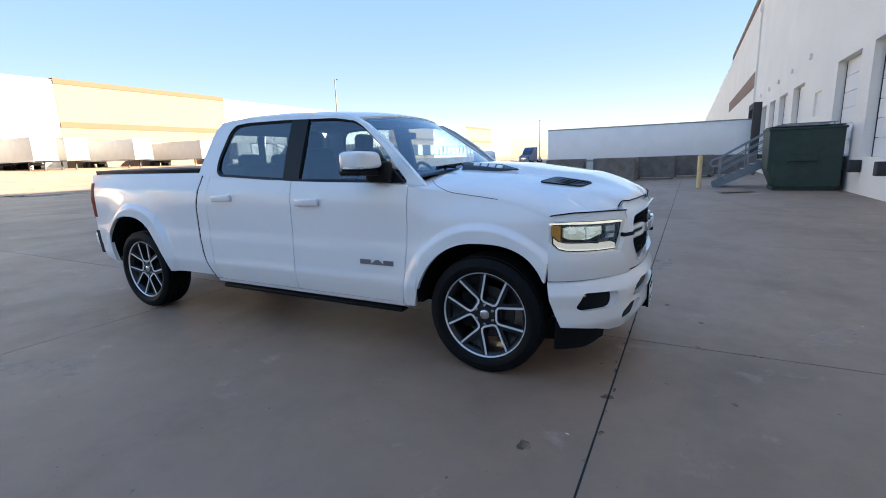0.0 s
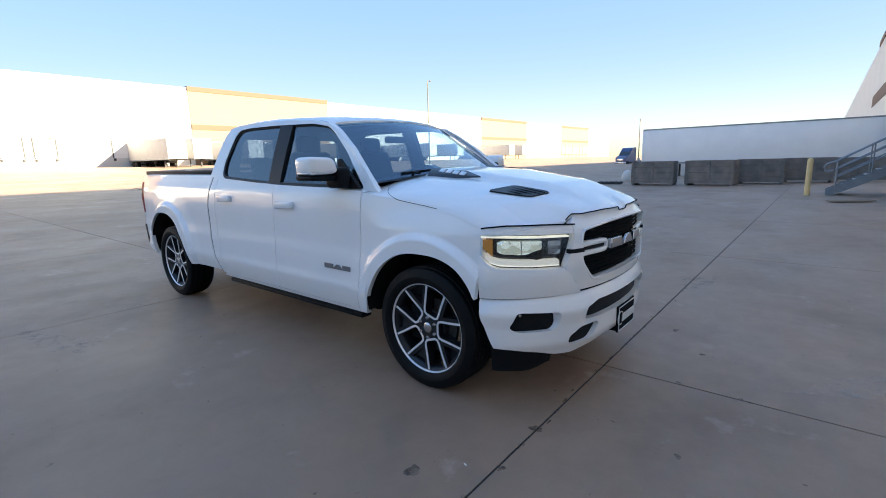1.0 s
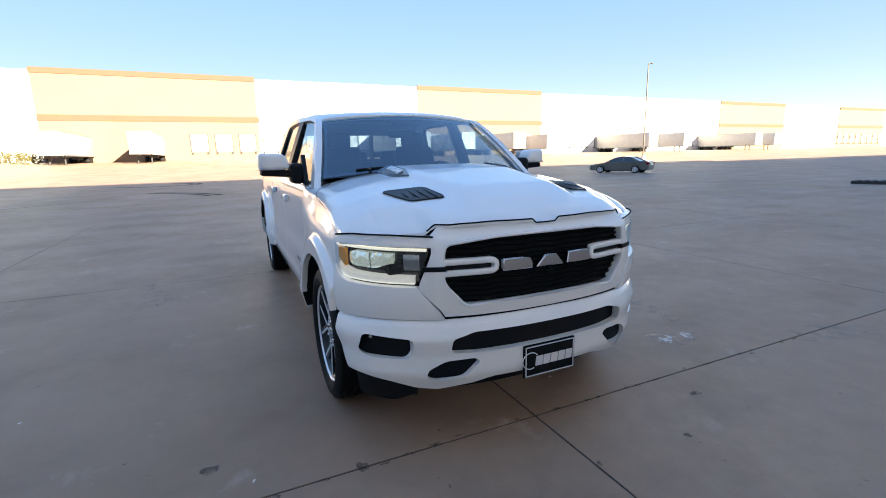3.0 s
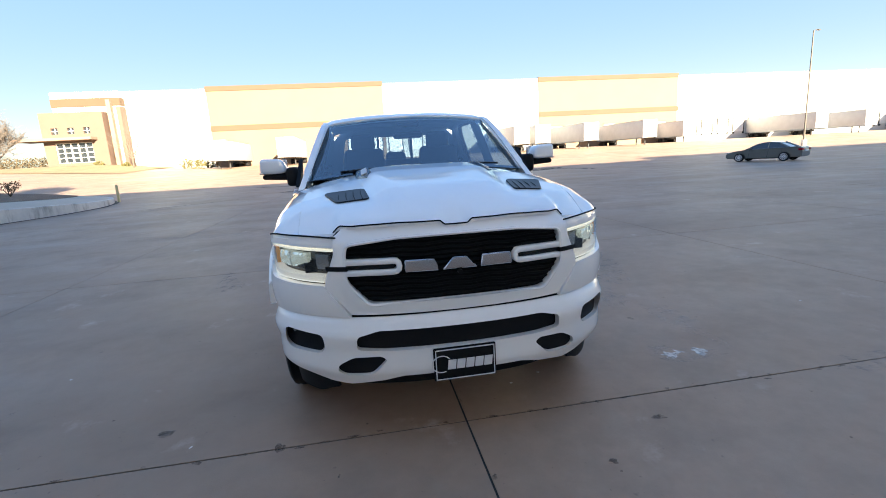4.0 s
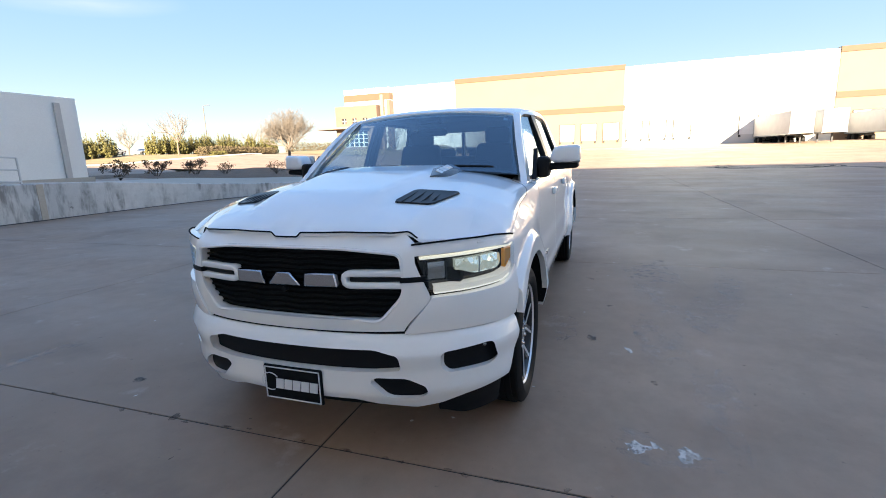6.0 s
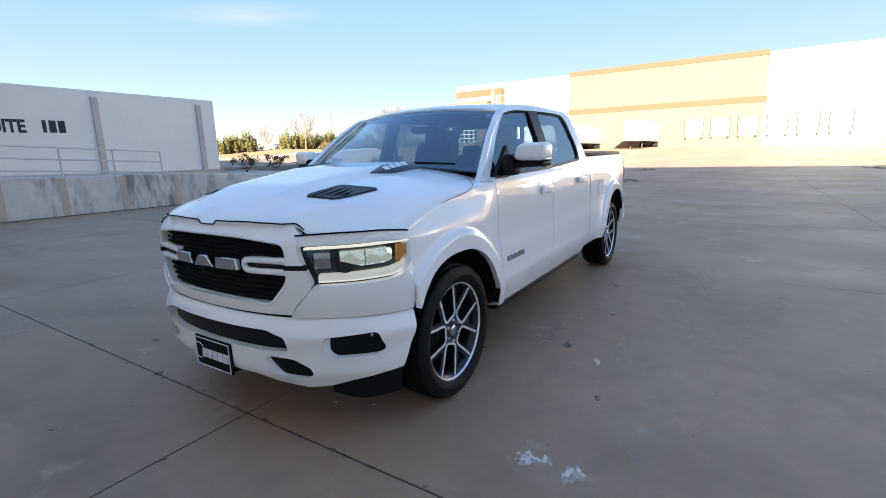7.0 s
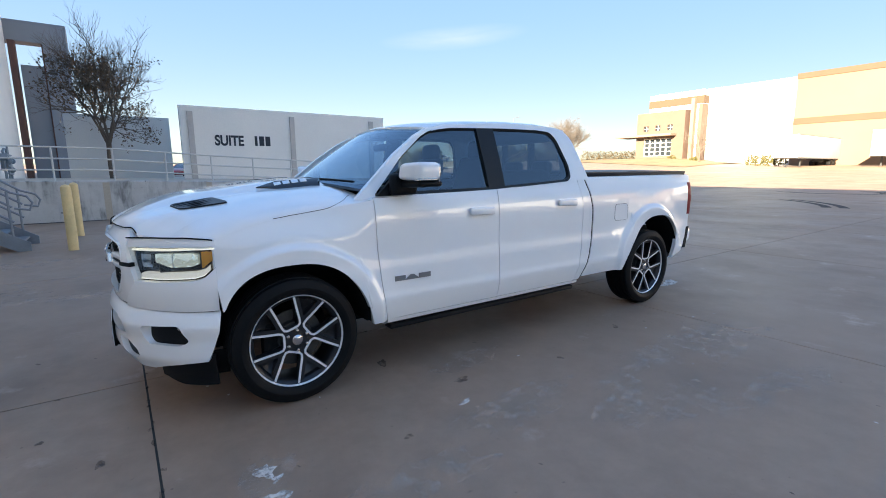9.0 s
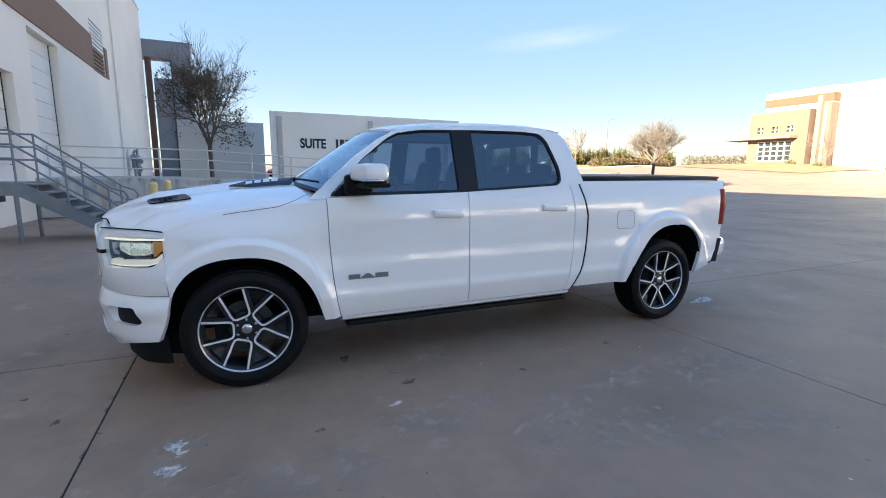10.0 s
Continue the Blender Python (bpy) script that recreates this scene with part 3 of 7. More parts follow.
def inward(i, d):
    a, b = Vector(ed[max(0, i - 1)][:2]), Vector(ed[min(len(ed) - 1, i + 1)][:2])
    t = (b - a).normalized()
    return Vector(ed[i][:2]) + Vector((-t.y, t.x)) * d
drive = tagged(empty("raised_drive"), "stained concrete retaining wall with a raised drive and walk behind", "retaining wall", kind="structure")
bm = bmesh.new()
def strip(rows):
    rr = [[bm.verts.new(p) for p in r] for r in rows]
    for a, b in zip(rr, rr[1:]):
        for k in range(len(a) - 1):
            bm.faces.new((a[k], a[k + 1], b[k + 1], b[k]))
strip([[(*inward(i, 0.0), ground_z(e[0], e[1]) - 0.3), (*inward(i, 0.0), e[2] - 0.03), (*inward(i, 0.03), e[2]), (*inward(i, 0.22), e[2])] for i, e in enumerate(ed)])
part("retaining_wall", bm, M_RET, drive, "stained grey retaining wall")
for x in (4.0, 1.1, -1.85, -3.3, -4.9, -6.6):
    bm = bmesh.new()
    box(bm, x - 0.09, x + 0.09, -14.41, -14.385, 0.0, lerp_table([(-8, 1.05), (6, 1.26)], x))
    part("wall_stain", bm, M_ROAD, drive)
# shadow line at the wall's foot, laid on as a dark strip
bm = bmesh.new()
strip([[(*inward(i, -0.17 + 0.05 * math.sin(i * 1.7)), ground_z(e[0], e[1]) + 0.004), (*inward(i, 0.0), ground_z(e[0], e[1]) + 0.012)] for i, e in enumerate(ed)])
part("wall_foot_shade", bm, M_SEALSHADE, drive, "dark strip painted as the shadow line at the foot of the wall")
bm = bmesh.new()
strip([[(*inward(i, 0.22), e[2] - 0.004), (*inward(i, 1.6), e[2] + 0.01 + 0.22 * smooth(-8.5, -13, e[0]))] for i, e in enumerate(ed)])
part("walk", bm, M_ROAD, drive, "pale concrete walk")
bm = bmesh.new()
strip([[(*inward(i, 1.6), e[2] + 0.006), (*inward(i, 4.9), max(e[2], 0.35) + 0.03)] for i, e in enumerate(ed) if e[0] > -13])
part("drive_top", bm, M_ROAD, drive)
bm = bmesh.new()
bed = [(i, e) for i, e in enumerate(ed) if e[0] <= -11.4 and e[1] > -25]
def bed_row(k, i, e):
    f = k / (len(bed) - 1)
    a, b = Vector((*inward(i, 1.6), e[2] + 0.02 + 0.22 * smooth(-8.5, -13, e[0]))), Vector((-11.5 - 20.5 * f, -28.0, 1.05))
    row = [a]
    for m in range(1, 9):
        g = m / 8
        p = a.lerp(b, g)
        p.z = a.z + (1.10 - a.z) * smooth(-0.25, 0.75, g) * (0.9 if g < 1 else 0.6) + 0.03 * math.sin(2.3 * p.x) * math.sin(1.9 * p.y) * (g < 0.99)
        row.append(p)
    return row
strip([bed_row(k, i, e) for k, (i, e) in enumerate(bed)])
part("planting_bed", bm, M_SOIL, drive, "dark mulch bed")
bm = bmesh.new()
box(bm, -11.6, 5.75, -40, -19.2, 0.5, 1.12)
part("drive_back", bm, M_ROAD, drive)

# railing on the retaining wall
rail = tagged(empty("railing"), "white painted pipe railing on the retaining wall", "railing")
xs = [5.4, 2.35, 0.85, -0.6, -2.0, -3.4, -4.8, -6.25]
ztop = lambda x: lerp_table([(-6.5, 1.84), (-2, 2.06), (1, 2.25), (6, 2.30)], x)
for x in xs:
    bm = bmesh.new()
    tube(bm, [(x, -14.55, 1.0), (x, -14.55, ztop(x))], 0.028, 8)
    part("post", bm, M_RAILW, rail)
for d in (0.0, 0.34, 0.68):
    bm = bmesh.new()
    tube(bm, [(x, -14.55, ztop(x) - d) for x in xs], 0.024, 8)
    part("bar", bm, M_RAILW, rail)


def stairs(y0, name_label, x0=2.45):
    """Steel dock stairs that climb towards the wall."""
    s = tagged(empty("dock_stairs", (0, y0, 0)), name_label, "stairs")
    n, x1, h, w = 7, 4.1, 1.22, 1.2
    for y in (0.0, w):
        bm = bmesh.new()
        prism(bm, [(x0 + 0.06, -0.0), (x1 + 0.02, h - 0.24), (5.74, h - 0.24), (5.74, h + 0.03), (x1 - 0.08, h + 0.03), (x0 - 0.14, 0.16), (x0 - 0.14, 0.0)], 1, y - 0.02, y + 0.02)
        part("stringer", bm, M_GALV, s)
    for k in range(n):
        bm = bmesh.new()
        x = x0 + (x1 - x0) * k / n
        box(bm, x, x + 0.28, 0.02, w - 0.02, h * (k + 1) / n - 0.04, h * (k + 1) / n, 0.006, 1)
        part("tread", bm, M_GALV, s)
    bm = bmesh.new()
    box(bm, x1, 5.74, 0.02, w - 0.02, h - 0.03, h + 0.02)
    part("landing", bm, M_GALV, s)
    for x in (4.15, 5.6):
        for y in (0.04, w - 0.04):
            bm = bmesh.new()
            tube(bm, [(x, y, 0), (x, y, h)], 0.045, 8)
            part("leg", bm, M_GALV, s)
    for y in (0.0, w):
        for d in (0.0, 0.28, 0.56):
            bm = bmesh.new()
            z1 = h + 1.07 - d
            z0 = 1.07 - d
            pts = [(5.7, y, z1), (x1, y, z1), (x0 + 0.05, y, z0 + 0.06)]
            if d == 0:
                pts += [(x0 - 0.18, y, z0 - 0.02), (x0 - 0.25, y, z0 - 0.14), (x0 - 0.2, y, z0 - 0.28), (x0 + 0.02, y, z0 - 0.24)]
            tube(bm, pts, 0.022, 8)
            part("hand_rail", bm, M_GALV, s)
        for x in (x0 + 0.1, (x0 + x1) / 2, x1, 5.6):
            bm = bmesh.new()
            zb = h * (x - x0) / (x1 - x0) if x < x1 else h
            tube(bm, [(x, y, zb), (x, y, zb + 1.07)], 0.022, 8)
            part("post", bm, M_GALV, s)
    return s


stairs(-9.2, "galvanised steel dock stairs with pipe rails against the cream wall")
stairs(17.6, "galvanised steel dock stairs with pipe rails beside the green dumpster", 2.15)


def bollard(x, y, h=1.22, r=0.085, label="faded yellow concrete-filled bollard"):
    bm = bmesh.new()
    b2 = bmesh.new()
    prof = [(0.0, h + 0.05), (r * 0.6, h + 0.035), (r * 0.95, h), (r, h - 0.05), (r, -0.02)]
    lathe(b2, prof, 20)
    merge(bm, b2, Matrix.Rotation(radians(90), 4, "X"))
    ob = tagged(obj_from("bollard", bm, M_YELLOW), label, "bollard", "bollards")
    ob.matrix_basis = pose(x, y, ground_z(x, y))
    return ob


for x, y in ((1.65, -7.63), (1.67, -10.17), (1.52, 17.25)):
    bollard(x, y)
bollard(-26.2, -14.2, 0.95, 0.075, "pale post at the kerb end")

# dumpster
dump = tagged(empty("dumpster", (4.55, 16.6, 0)), "large dark green scuffed steel dumpster by the dock wall", "dumpster")
bm = bmesh.new()
prism(bm, [(-0.75, 0.12), (-1.02, 0.75), (-1.02, 2.05), (1.02, 2.1), (1.02, 0.12)], 1, -0.75, 0.75)
bmesh.ops.bevel(bm, geom=bm.edges[:], offset=0.02, segments=1, affect="EDGES")
part("body", bm, M_DUMP, dump)
bm = bmesh.new()
box(bm, -1.06, 1.06, -0.79, 0.79, 2.02, 2.10, 0.02, 1)
part("rim", bm, M_DUMP, dump)
bm = bmesh.new()
box(bm, -1.0, 1.0, -0.76, 0.76, 2.11, 2.16, 0.02, 1)
part("lid", bm, M_TRAILERD, dump)
for y in (-0.80, 0.80):
    bm = bmesh.new()
    box(bm, -0.45, 0.35, y - 0.06, y + 0.06, 0.98, 1.16, 0.02, 1)
    part("fork_pocket", bm, M_DUMP, dump)
bm = bmesh.new()
box(bm, -0.85, -0.2, -0.765, -0.752, 0.35, 0.9, 0.004, 1)
part("patch_plate", bm, M_DUMP, dump)
bm = bmesh.new()
box(bm, -0.8, 0.95, -0.65, 0.65, 0.0, 0.13)
part("skid", bm, M_DUMP, dump)


def crate(x, y, rz, l, w, h, label):
    c = tagged(empty("crate", (x, y, ground_z(x, y)), rz), label, "crate", "crates by the docks")
    n = max(3, int(h / 0.27))
    for k in range(n):
        for s in (0, 1):
            bm = bmesh.new()
            a, b = 0.10 + (h - 0.10) * k / n, 0.10 + (h - 0.10) * (k + 1) / n - 0.012
            yy = (-w / 2, -w / 2 + 0.03) if s == 0 else (w / 2 - 0.03, w / 2)
            box(bm, -l / 2, l / 2, yy[0], yy[1], a, b, 0.006, 1)
            part("side_board", bm, M_CRATE, c)
            bm = bmesh.new()
            xx = (-l / 2 - 0.002, -l / 2 + 0.028) if s == 0 else (l / 2 - 0.028, l / 2 + 0.002)
            box(bm, xx[0], xx[1], -w / 2 + 0.03, w / 2 - 0.03, a, b, 0.006, 1)
            part("end_board", bm, M_CRATE, c)
    for px in (-l / 2 + 0.08, 0, l / 2 - 0.08):
        for s in (-1, 1):
            bm = bmesh.new()
            box(bm, px - 0.06, px + 0.06, s * (w / 2 + 0.012) - 0.014, s * (w / 2 + 0.012) + 0.014, 0.08, h + 0.01, 0.005, 1)
            part("batten", bm, M_CRATE, c)
    bm = bmesh.new()
    box(bm, -l / 2, l / 2, -w / 2, w / 2, h - 0.02, h + 0.015, 0.006, 1)
    part("lid", bm, M_CRATE, c)
    for px in (-l / 2 + 0.1, l / 2 - 0.1):
        bm = bmesh.new()
        box(bm, px - 0.06, px + 0.06, -w / 2, w / 2, 0, 0.10)
        part("runner", bm, M_CRATE, c)
    return c


for x, y, rz, l in ((-4.9, 22.6, 4, 2.0), (-2.35, 22.9, -3, 2.1), (-0.5, 24.6, 2, 1.9), (1.3, 26.4, 5, 2.0), (3.4, 28.4, -4, 2.2)):
    crate(x, y, rz, l, 1.2, 1.18, "weathered grey-brown wooden crate on the concrete")
bm = bmesh.new()
for k in range(5):
    box(bm, -0.6 + 0.26 * k, -0.46 + 0.26 * k, -0.5, 0.5, 0.10, 0.125)
for y in (-0.45, 0, 0.45):
    box(bm, -0.6, 0.6, y - 0.04, y + 0.04, 0.0, 0.10)
pal = tagged(obj_from("pallet", bm, M_TRAILERD), "dark wooden pallet lying on the concrete", "pallet")
pal.matrix_basis = pose(-7.3, 23.0, ground_z(-7.3, 23.0), 0, 0, 12)


def trailer(name, label, group, L=16.1, skin=None):
    """A box trailer whose nose points along -x, its doors at x = 0."""
    t = tagged(empty(name), label, "trailer", group)
    bm = bmesh.new()
    box(bm, -L, 0, -1.29, 1.29, 1.18, 4.06, 0.04, 2)
    part("box", bm, skin or M_TRAILER, t)
    bm = bmesh.new()
    for s in (-1, 1):
        box(bm, -L + 0.02, -0.02, s * 1.295 - 0.02, s * 1.295 + 0.02, 1.10, 1.26)
        box(bm, -L + 0.02, -0.02, s * 1.295 - 0.018, s * 1.295 + 0.018, 3.98, 4.08)
    part("side_rail", bm, M_GALV, t)
    bm = bmesh.new()
    box(bm, -4.2, -0.6, -0.6, 0.6, 0.75, 1.1)
    part("bogie", bm, M_TRAILERD, t)
    for x in (-1.4, -2.7):
        for s in (-1, 1):
            bm = bmesh.new()
            lathe(bm, [(0.0, -0.28), (0.30, -0.28), (0.49, -0.24), (0.51, -0.15), (0.51, 0.15), (0.49, 0.24), (0.3, 0.28), (0, 0.28)], 24, (x, s * 1.0, 0.51))
            part("wheel", bm, M_TYRE, t)
    for s in (-1, 1):
        bm = bmesh.new()
        box(bm, -L + 2.6, -L + 2.75, s * 0.8 - 0.08, s * 0.8 + 0.08, 0.0, 1.15)
        part("landing_leg", bm, M_TRAILERD, t)
        bm = bmesh.new()
        box(bm, -L + 2.55, -L + 2.8, s * 0.8 - 0.16, s * 0.8 + 0.16, 0.0, 0.04)
        part("leg_shoe", bm, M_TRAILERD, t)
    bm = bmesh.new()
    box(bm, -0.12, -0.02, -1.1, 1.1, 0.50, 0.62)
    for y in (-0.5, 0.5):
        box(bm, -0.12, -0.02, y - 0.05, y + 0.05, 0.6, 1.12)
    part("under_guard", bm, M_TRAILERD, t)
    return t


tr = trailer("box_trailer", "white box trailer backed up to the near dock", "near trailer")
tr.matrix_basis = pose(5.35, 41.6, -0.34)
# far trailers get the grey skin that has their shade painted in
far = trailer("box_trailer", "box trailer backed up to a far dock door in the sun", "far trailers", 15.6, M_TRAILERSHADE)
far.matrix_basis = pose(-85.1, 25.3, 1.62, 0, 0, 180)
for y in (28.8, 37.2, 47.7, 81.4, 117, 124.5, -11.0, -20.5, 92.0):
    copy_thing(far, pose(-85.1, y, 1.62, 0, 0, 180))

short = trailer("box_trailer", "short box trailer with a shade-grey skin backed up to a far dock door", "far trailers", 8.6, M_TRAILERSHADE)
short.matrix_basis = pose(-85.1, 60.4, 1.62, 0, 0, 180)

# ---- office block, trees and street ----
office = tagged(empty("office_block"), "tan two-storey office end with a flat canopy and glazing", "office", kind="structure")
bm = bmesh.new()
box(bm, -95, -81.5, -49.3, -40.2, 1.0, 11.7)
w = part("wall", bm, M_OFFICE, office, "tan brick wall")
c1 = []
for a in (-47.9, -45.6, -43.3):
    c = bmesh.new()
    box(c, -82, -81, a, a + 0.95, 8.4, 9.35)
    c1.append(c)
c = bmesh.new()
box(c, -82, -81, -47.7, -42.4, 3.9, 7.0)
c1.append(c)
carved(w, c1)
for a in (-47.9, -45.6, -43.3):
    bm = bmesh.new()
    box(bm, -81.9, -81.8, a, a + 0.95, 8.4, 9.35)
    pn = part("window", bm, M_DARKGLASS, office)
    bm = bmesh.new()
    box(bm, -81.8, -81.6, a, a + 0.95, 8.83, 8.9)
    box(bm, -81.8, -81.6, a + 0.44, a + 0.5, 8.4, 9.35)
    part("window_bar", bm, M_WALLWHITE, pn)
for i in range(5):
    for j in range(4):
        bm = bmesh.new()
        box(bm, -81.92, -81.84, -47.7 + 1.06 * i + 0.06, -47.7 + 1.06 * (i + 1) - 0.06, 3.9 + 0.775 * j + 0.06, 3.9 + 0.775 * (j + 1) - 0.06)
        part("pane", bm, M_DARKGLASS, office)
bm = bmesh.new()
for i in range(6):
    box(bm, -81.86, -81.6, -47.7 + 1.06 * i - 0.06, -47.7 + 1.06 * i + 0.06, 3.9, 7.0)
for j in range(5):
    box(bm, -81.86, -81.62, -47.7, -42.4, 3.9 + 0.775 * j - 0.06, 3.9 + 0.775 * j + 0.06)
part("window_grid", bm, M_WALLWHITE, office)
bm = bmesh.new()
box(bm, -84, -79.5, -52.6, -41.5, 7.35, 7.75)
part("canopy", bm, M_BANDD, office, "flat dark canopy")
bm = bmesh.new()
box(bm, -98, -83.5, -48.2, -38.2, 1.0, 15.0)
part("upper_wall", bm, M_WALLWHITE, office)
bm = bmesh.new()
box(bm, -97, -83.4, -48.25, -38.15, 12.7, 14.0)
part("wall_band", bm, M_BAND, office)
for y in (-39.9, -38.5):
    bm = bmesh.new()
    box(bm, -84.5, -82.6, y, y + 0.6, 1.5, 13.6 if y < -39 else 12.5)
    part("pier", bm, M_BANDD if y < -39 else M_OFFICE, office)

# verge and kerb beyond the street
bm = bmesh.new()
sheet(bm, lambda u, v: (-20 - 64 * u, -55.5 - 150 * v ** 2, ground_z(-20 - 64 * u, -55.5 - 150 * v ** 2) + 0.14 + 0.25 * smooth(0.1, 0.3, v)), 24, 16)
sheet(bm, lambda u, v: (-66 - 19 * u, -55.5 + 24 * v, ground_z(-66 - 19 * u, -55.5 + 24 * v) + 0.05 + 0.5 * smooth(0.1, 0.7, u) * smooth(1.0, 0.55, v)), 8, 12)
tagged(obj_from("grass_verge", bm, M_GRASS), "dry winter grass verge", "grass", kind="structure")
bm = bmesh.new()
sheet(bm, lambda u, v: (-20 - 46 * u, -55.5 + 0.25 * v, ground_z(-20 - 46 * u, -55.5) + 0.17 - 0.17 * smooth(0.5, 1, v)), 24, 2)
tagged(obj_from("kerb", bm, M_KERB), "pale concrete street kerb", "kerb", kind="structure")


def leaf_cloud(bm, centre, radii, n, size, rng, flat=0.0):
    for _ in range(n):
        while True:
            p = Vector((rng.uniform(-1, 1), rng.uniform(-1, 1), rng.uniform(-1, 1)))
            if 0.25 < p.length < 1:
                break
        p = Vector((p.x * radii[0], p.y * radii[1], p.z * radii[2])) + Vector(centre)
        a = Vector((rng.gauss(0, 1), rng.gauss(0, 1), rng.gauss(0, 1))).normalized()
        b = a.orthogonal().normalized()
        c = a.cross(b)
        s = size * rng.uniform(0.5, 1.3)
        bm.faces.new([bm.verts.new(p + b * s), bm.verts.new(p + c * s * 0.7), bm.verts.new(p - b * s), bm.verts.new(p - c * s * 0.7)])


def branch(bm, p, d, length, r, depth, rng, tips, spread=0.55, up=0.12, sides=5):
    pts = [Vector(p)]
    q = Vector(d).normalized()
    n = 3
    for _ in range(n):
        q = (q + Vector((rng.gauss(0, 0.10), rng.gauss(0, 0.10), rng.gauss(0, 0.08) + up * 0.3))).normalized()
        pts.append(pts[-1] + q * length / n)
    tube(bm, pts, r, sides, r * 0.62)
    if depth == 0:
        tips.append(pts[-1])
        return
    for k in range(rng.choice((2, 3, 3)) + (1 if depth > 2 else 0)):
        e = (q + Vector((rng.gauss(0, spread), rng.gauss(0, spread), rng.gauss(0, spread * 0.7) + up))).normalized()
        at = pts[-1] if k < 2 else pts[rng.choice((1, 2))]
        branch(bm, at, e, length * rng.uniform(0.62, 0.86), r * 0.58, depth - 1, rng, tips, spread, up, 4 if depth < 3 else 5)


def bare_tree(name, label, at, trunk_h, r, length, depth, seed, bark=None, twig=None, leaves=0, spread=0.55, lean=0.75, slim=1.0, tall=1.0):
    rng = random.Random(seed)
    t = tagged(empty(name, at), label, "tree")
    bm = bmesh.new()
    tube(bm, [(0, 0, -0.1), (0.02, 0.01, trunk_h * 0.5), (0.0, 0.04, trunk_h)], r, 10, r * 0.75)
    part("trunk", bm, bark or M_BARK, t)
    bm = bmesh.new()
    tips = []
    for k in range(6):
        a = 2 * math.pi * k / 6 + rng.uniform(-0.3, 0.3)
        branch(bm, (0, 0.04, trunk_h - 0.15 * (k % 3)), (math.cos(a) * lean, math.sin(a) * lean, 0.75), length, r * 0.5, depth, rng, tips, spread)
    branch(bm, (0, 0.04, trunk_h), (0.05, 0, 1), length * 1.1, r * 0.6, depth, rng, tips, spread)
    for v in bm.verts:
        v.co.x *= slim
        v.co.y *= slim
        v.co.z = trunk_h + (v.co.z - trunk_h) * tall
    part("crown", bm, twig or M_TWIG, t)
    if leaves:
        bm = bmesh.new()
        low = [p for p in tips if p.z < trunk_h + length * rng.uniform(1.2, 2.1) and math.hypot(p.x, p.y) < length * rng.uniform(0.6, 2.2)]
        for p in low:
            p = Vector((p.x * slim, p.y * slim, trunk_h + (p.z - trunk_h) * tall))
            leaf_cloud(bm, p, (0.22, 0.22, 0.16), leaves, 0.045, rng)
        part("foliage", bm, M_LEAFDRY, t, "brown clinging leaves")
    return t


bare_tree("bare_tree", "small tree with brown clinging leaves behind the white railing", (0.9, -18.6, 1.12), 1.7, 0.11, 1.24, 5, 8, M_BARK, M_BARK, 8, 0.58, 0.75, 0.82, 1.22)
bare_tree("bare_tree", "leafless young tree in the mulch bed, branches sunlit", (-31.0, -23.6, 0.75), 1.9, 0.14, 0.96, 6, 11, spread=0.56, lean=0.95, slim=1.15, tall=1.0)
bare_tree("bare_tree", "leafless small tree by the office end", (-77.0, -35.0, 2.0), 2.2, 0.12, 1.9, 3, 5)
for i, (x, y) in enumerate(((-70, -92), (-60, -110), (-88, -75), (-54, -61))):
    bare_tree("bare_tree", "distant leafless tree beyond the street", (x, y, ground_z(x, y)), 2.4, 0.14, 1.9, 3, 40 + i)


def evergreen(x, y, h, w, seed):
    rng = random.Random(seed)
    t = tagged(empty("evergreen_tree", (x, y, ground_z(x, y) + 0.3)), "bushy golden-green evergreen in the sun", "tree", "evergreens beyond the street")
    bm = bmesh.new()
    tube(bm, [(0, 0, -0.2), (0, 0, h * 0.8)], 0.10, 6, 0.03)
    part("trunk", bm, M_BARK, t)
    bm = bmesh.new()
    # upright sprays, tallest in the middle
    for k in range(34):
        a, rr = rng.uniform(0, 6.28), w * math.sqrt(rng.random())
        top = h * (1.0 - 0.55 * (rr / w) ** 1.5) * rng.uniform(0.8, 1.05)
        z0 = rng.uniform(0.0, 0.45) * top
        cx, cy = rr * math.cos(a), rr * math.sin(a)
        for m in range(15):
            f = m / 14
            s = 0.30 * (1 - f) + 0.05
            leaf_cloud(bm, (cx * (1 + 0.15 * f), cy * (1 + 0.15 * f), z0 + (top - z0) * f), (s, s, 0.16), 3, 0.15 * (1.15 - 0.6 * f), rng)
    part("crown", bm, M_EVER, t)
    return t


rng = random.Random(77)
for k in range(30):
    f = k / 29
    x, y = (-39.5 - 1.6 * k, -64.5 + rng.uniform(-0.8, 0.8)) if k < 5 else (-53.5 - 1.25 * (k - 5), -66 + rng.uniform(-1.4, 1.4))
    evergreen(x, y, rng.uniform(2.9, 3.7) * (1.0 if k < 5 else 1.12), rng.uniform(1.25, 1.6), 200 + k)


def hedge(x0, y0, x1, y1, h, d, mat, label, seed, dens=90):
    rng = random.Random(seed)
    t = tagged(new("hedge"), label, "hedge")
    n = int(math.hypot(x1 - x0, y1 - y0) / 1.0)
    bm = bmesh.new()
    for k in range(n):
        f = (k + 0.5) / n
        x, y = x0 + (x1 - x0) * f, y0 + (y1 - y0) * f
        leaf_cloud(bm, (x, y, ground_z(x, y) + 0.1 + h * 0.5), (0.8, d * 0.5 + 0.3, h * (0.55 + 0.12 * rng.random())), dens * 2, 0.13, rng)
    part("foliage", bm, mat, t)
    return t


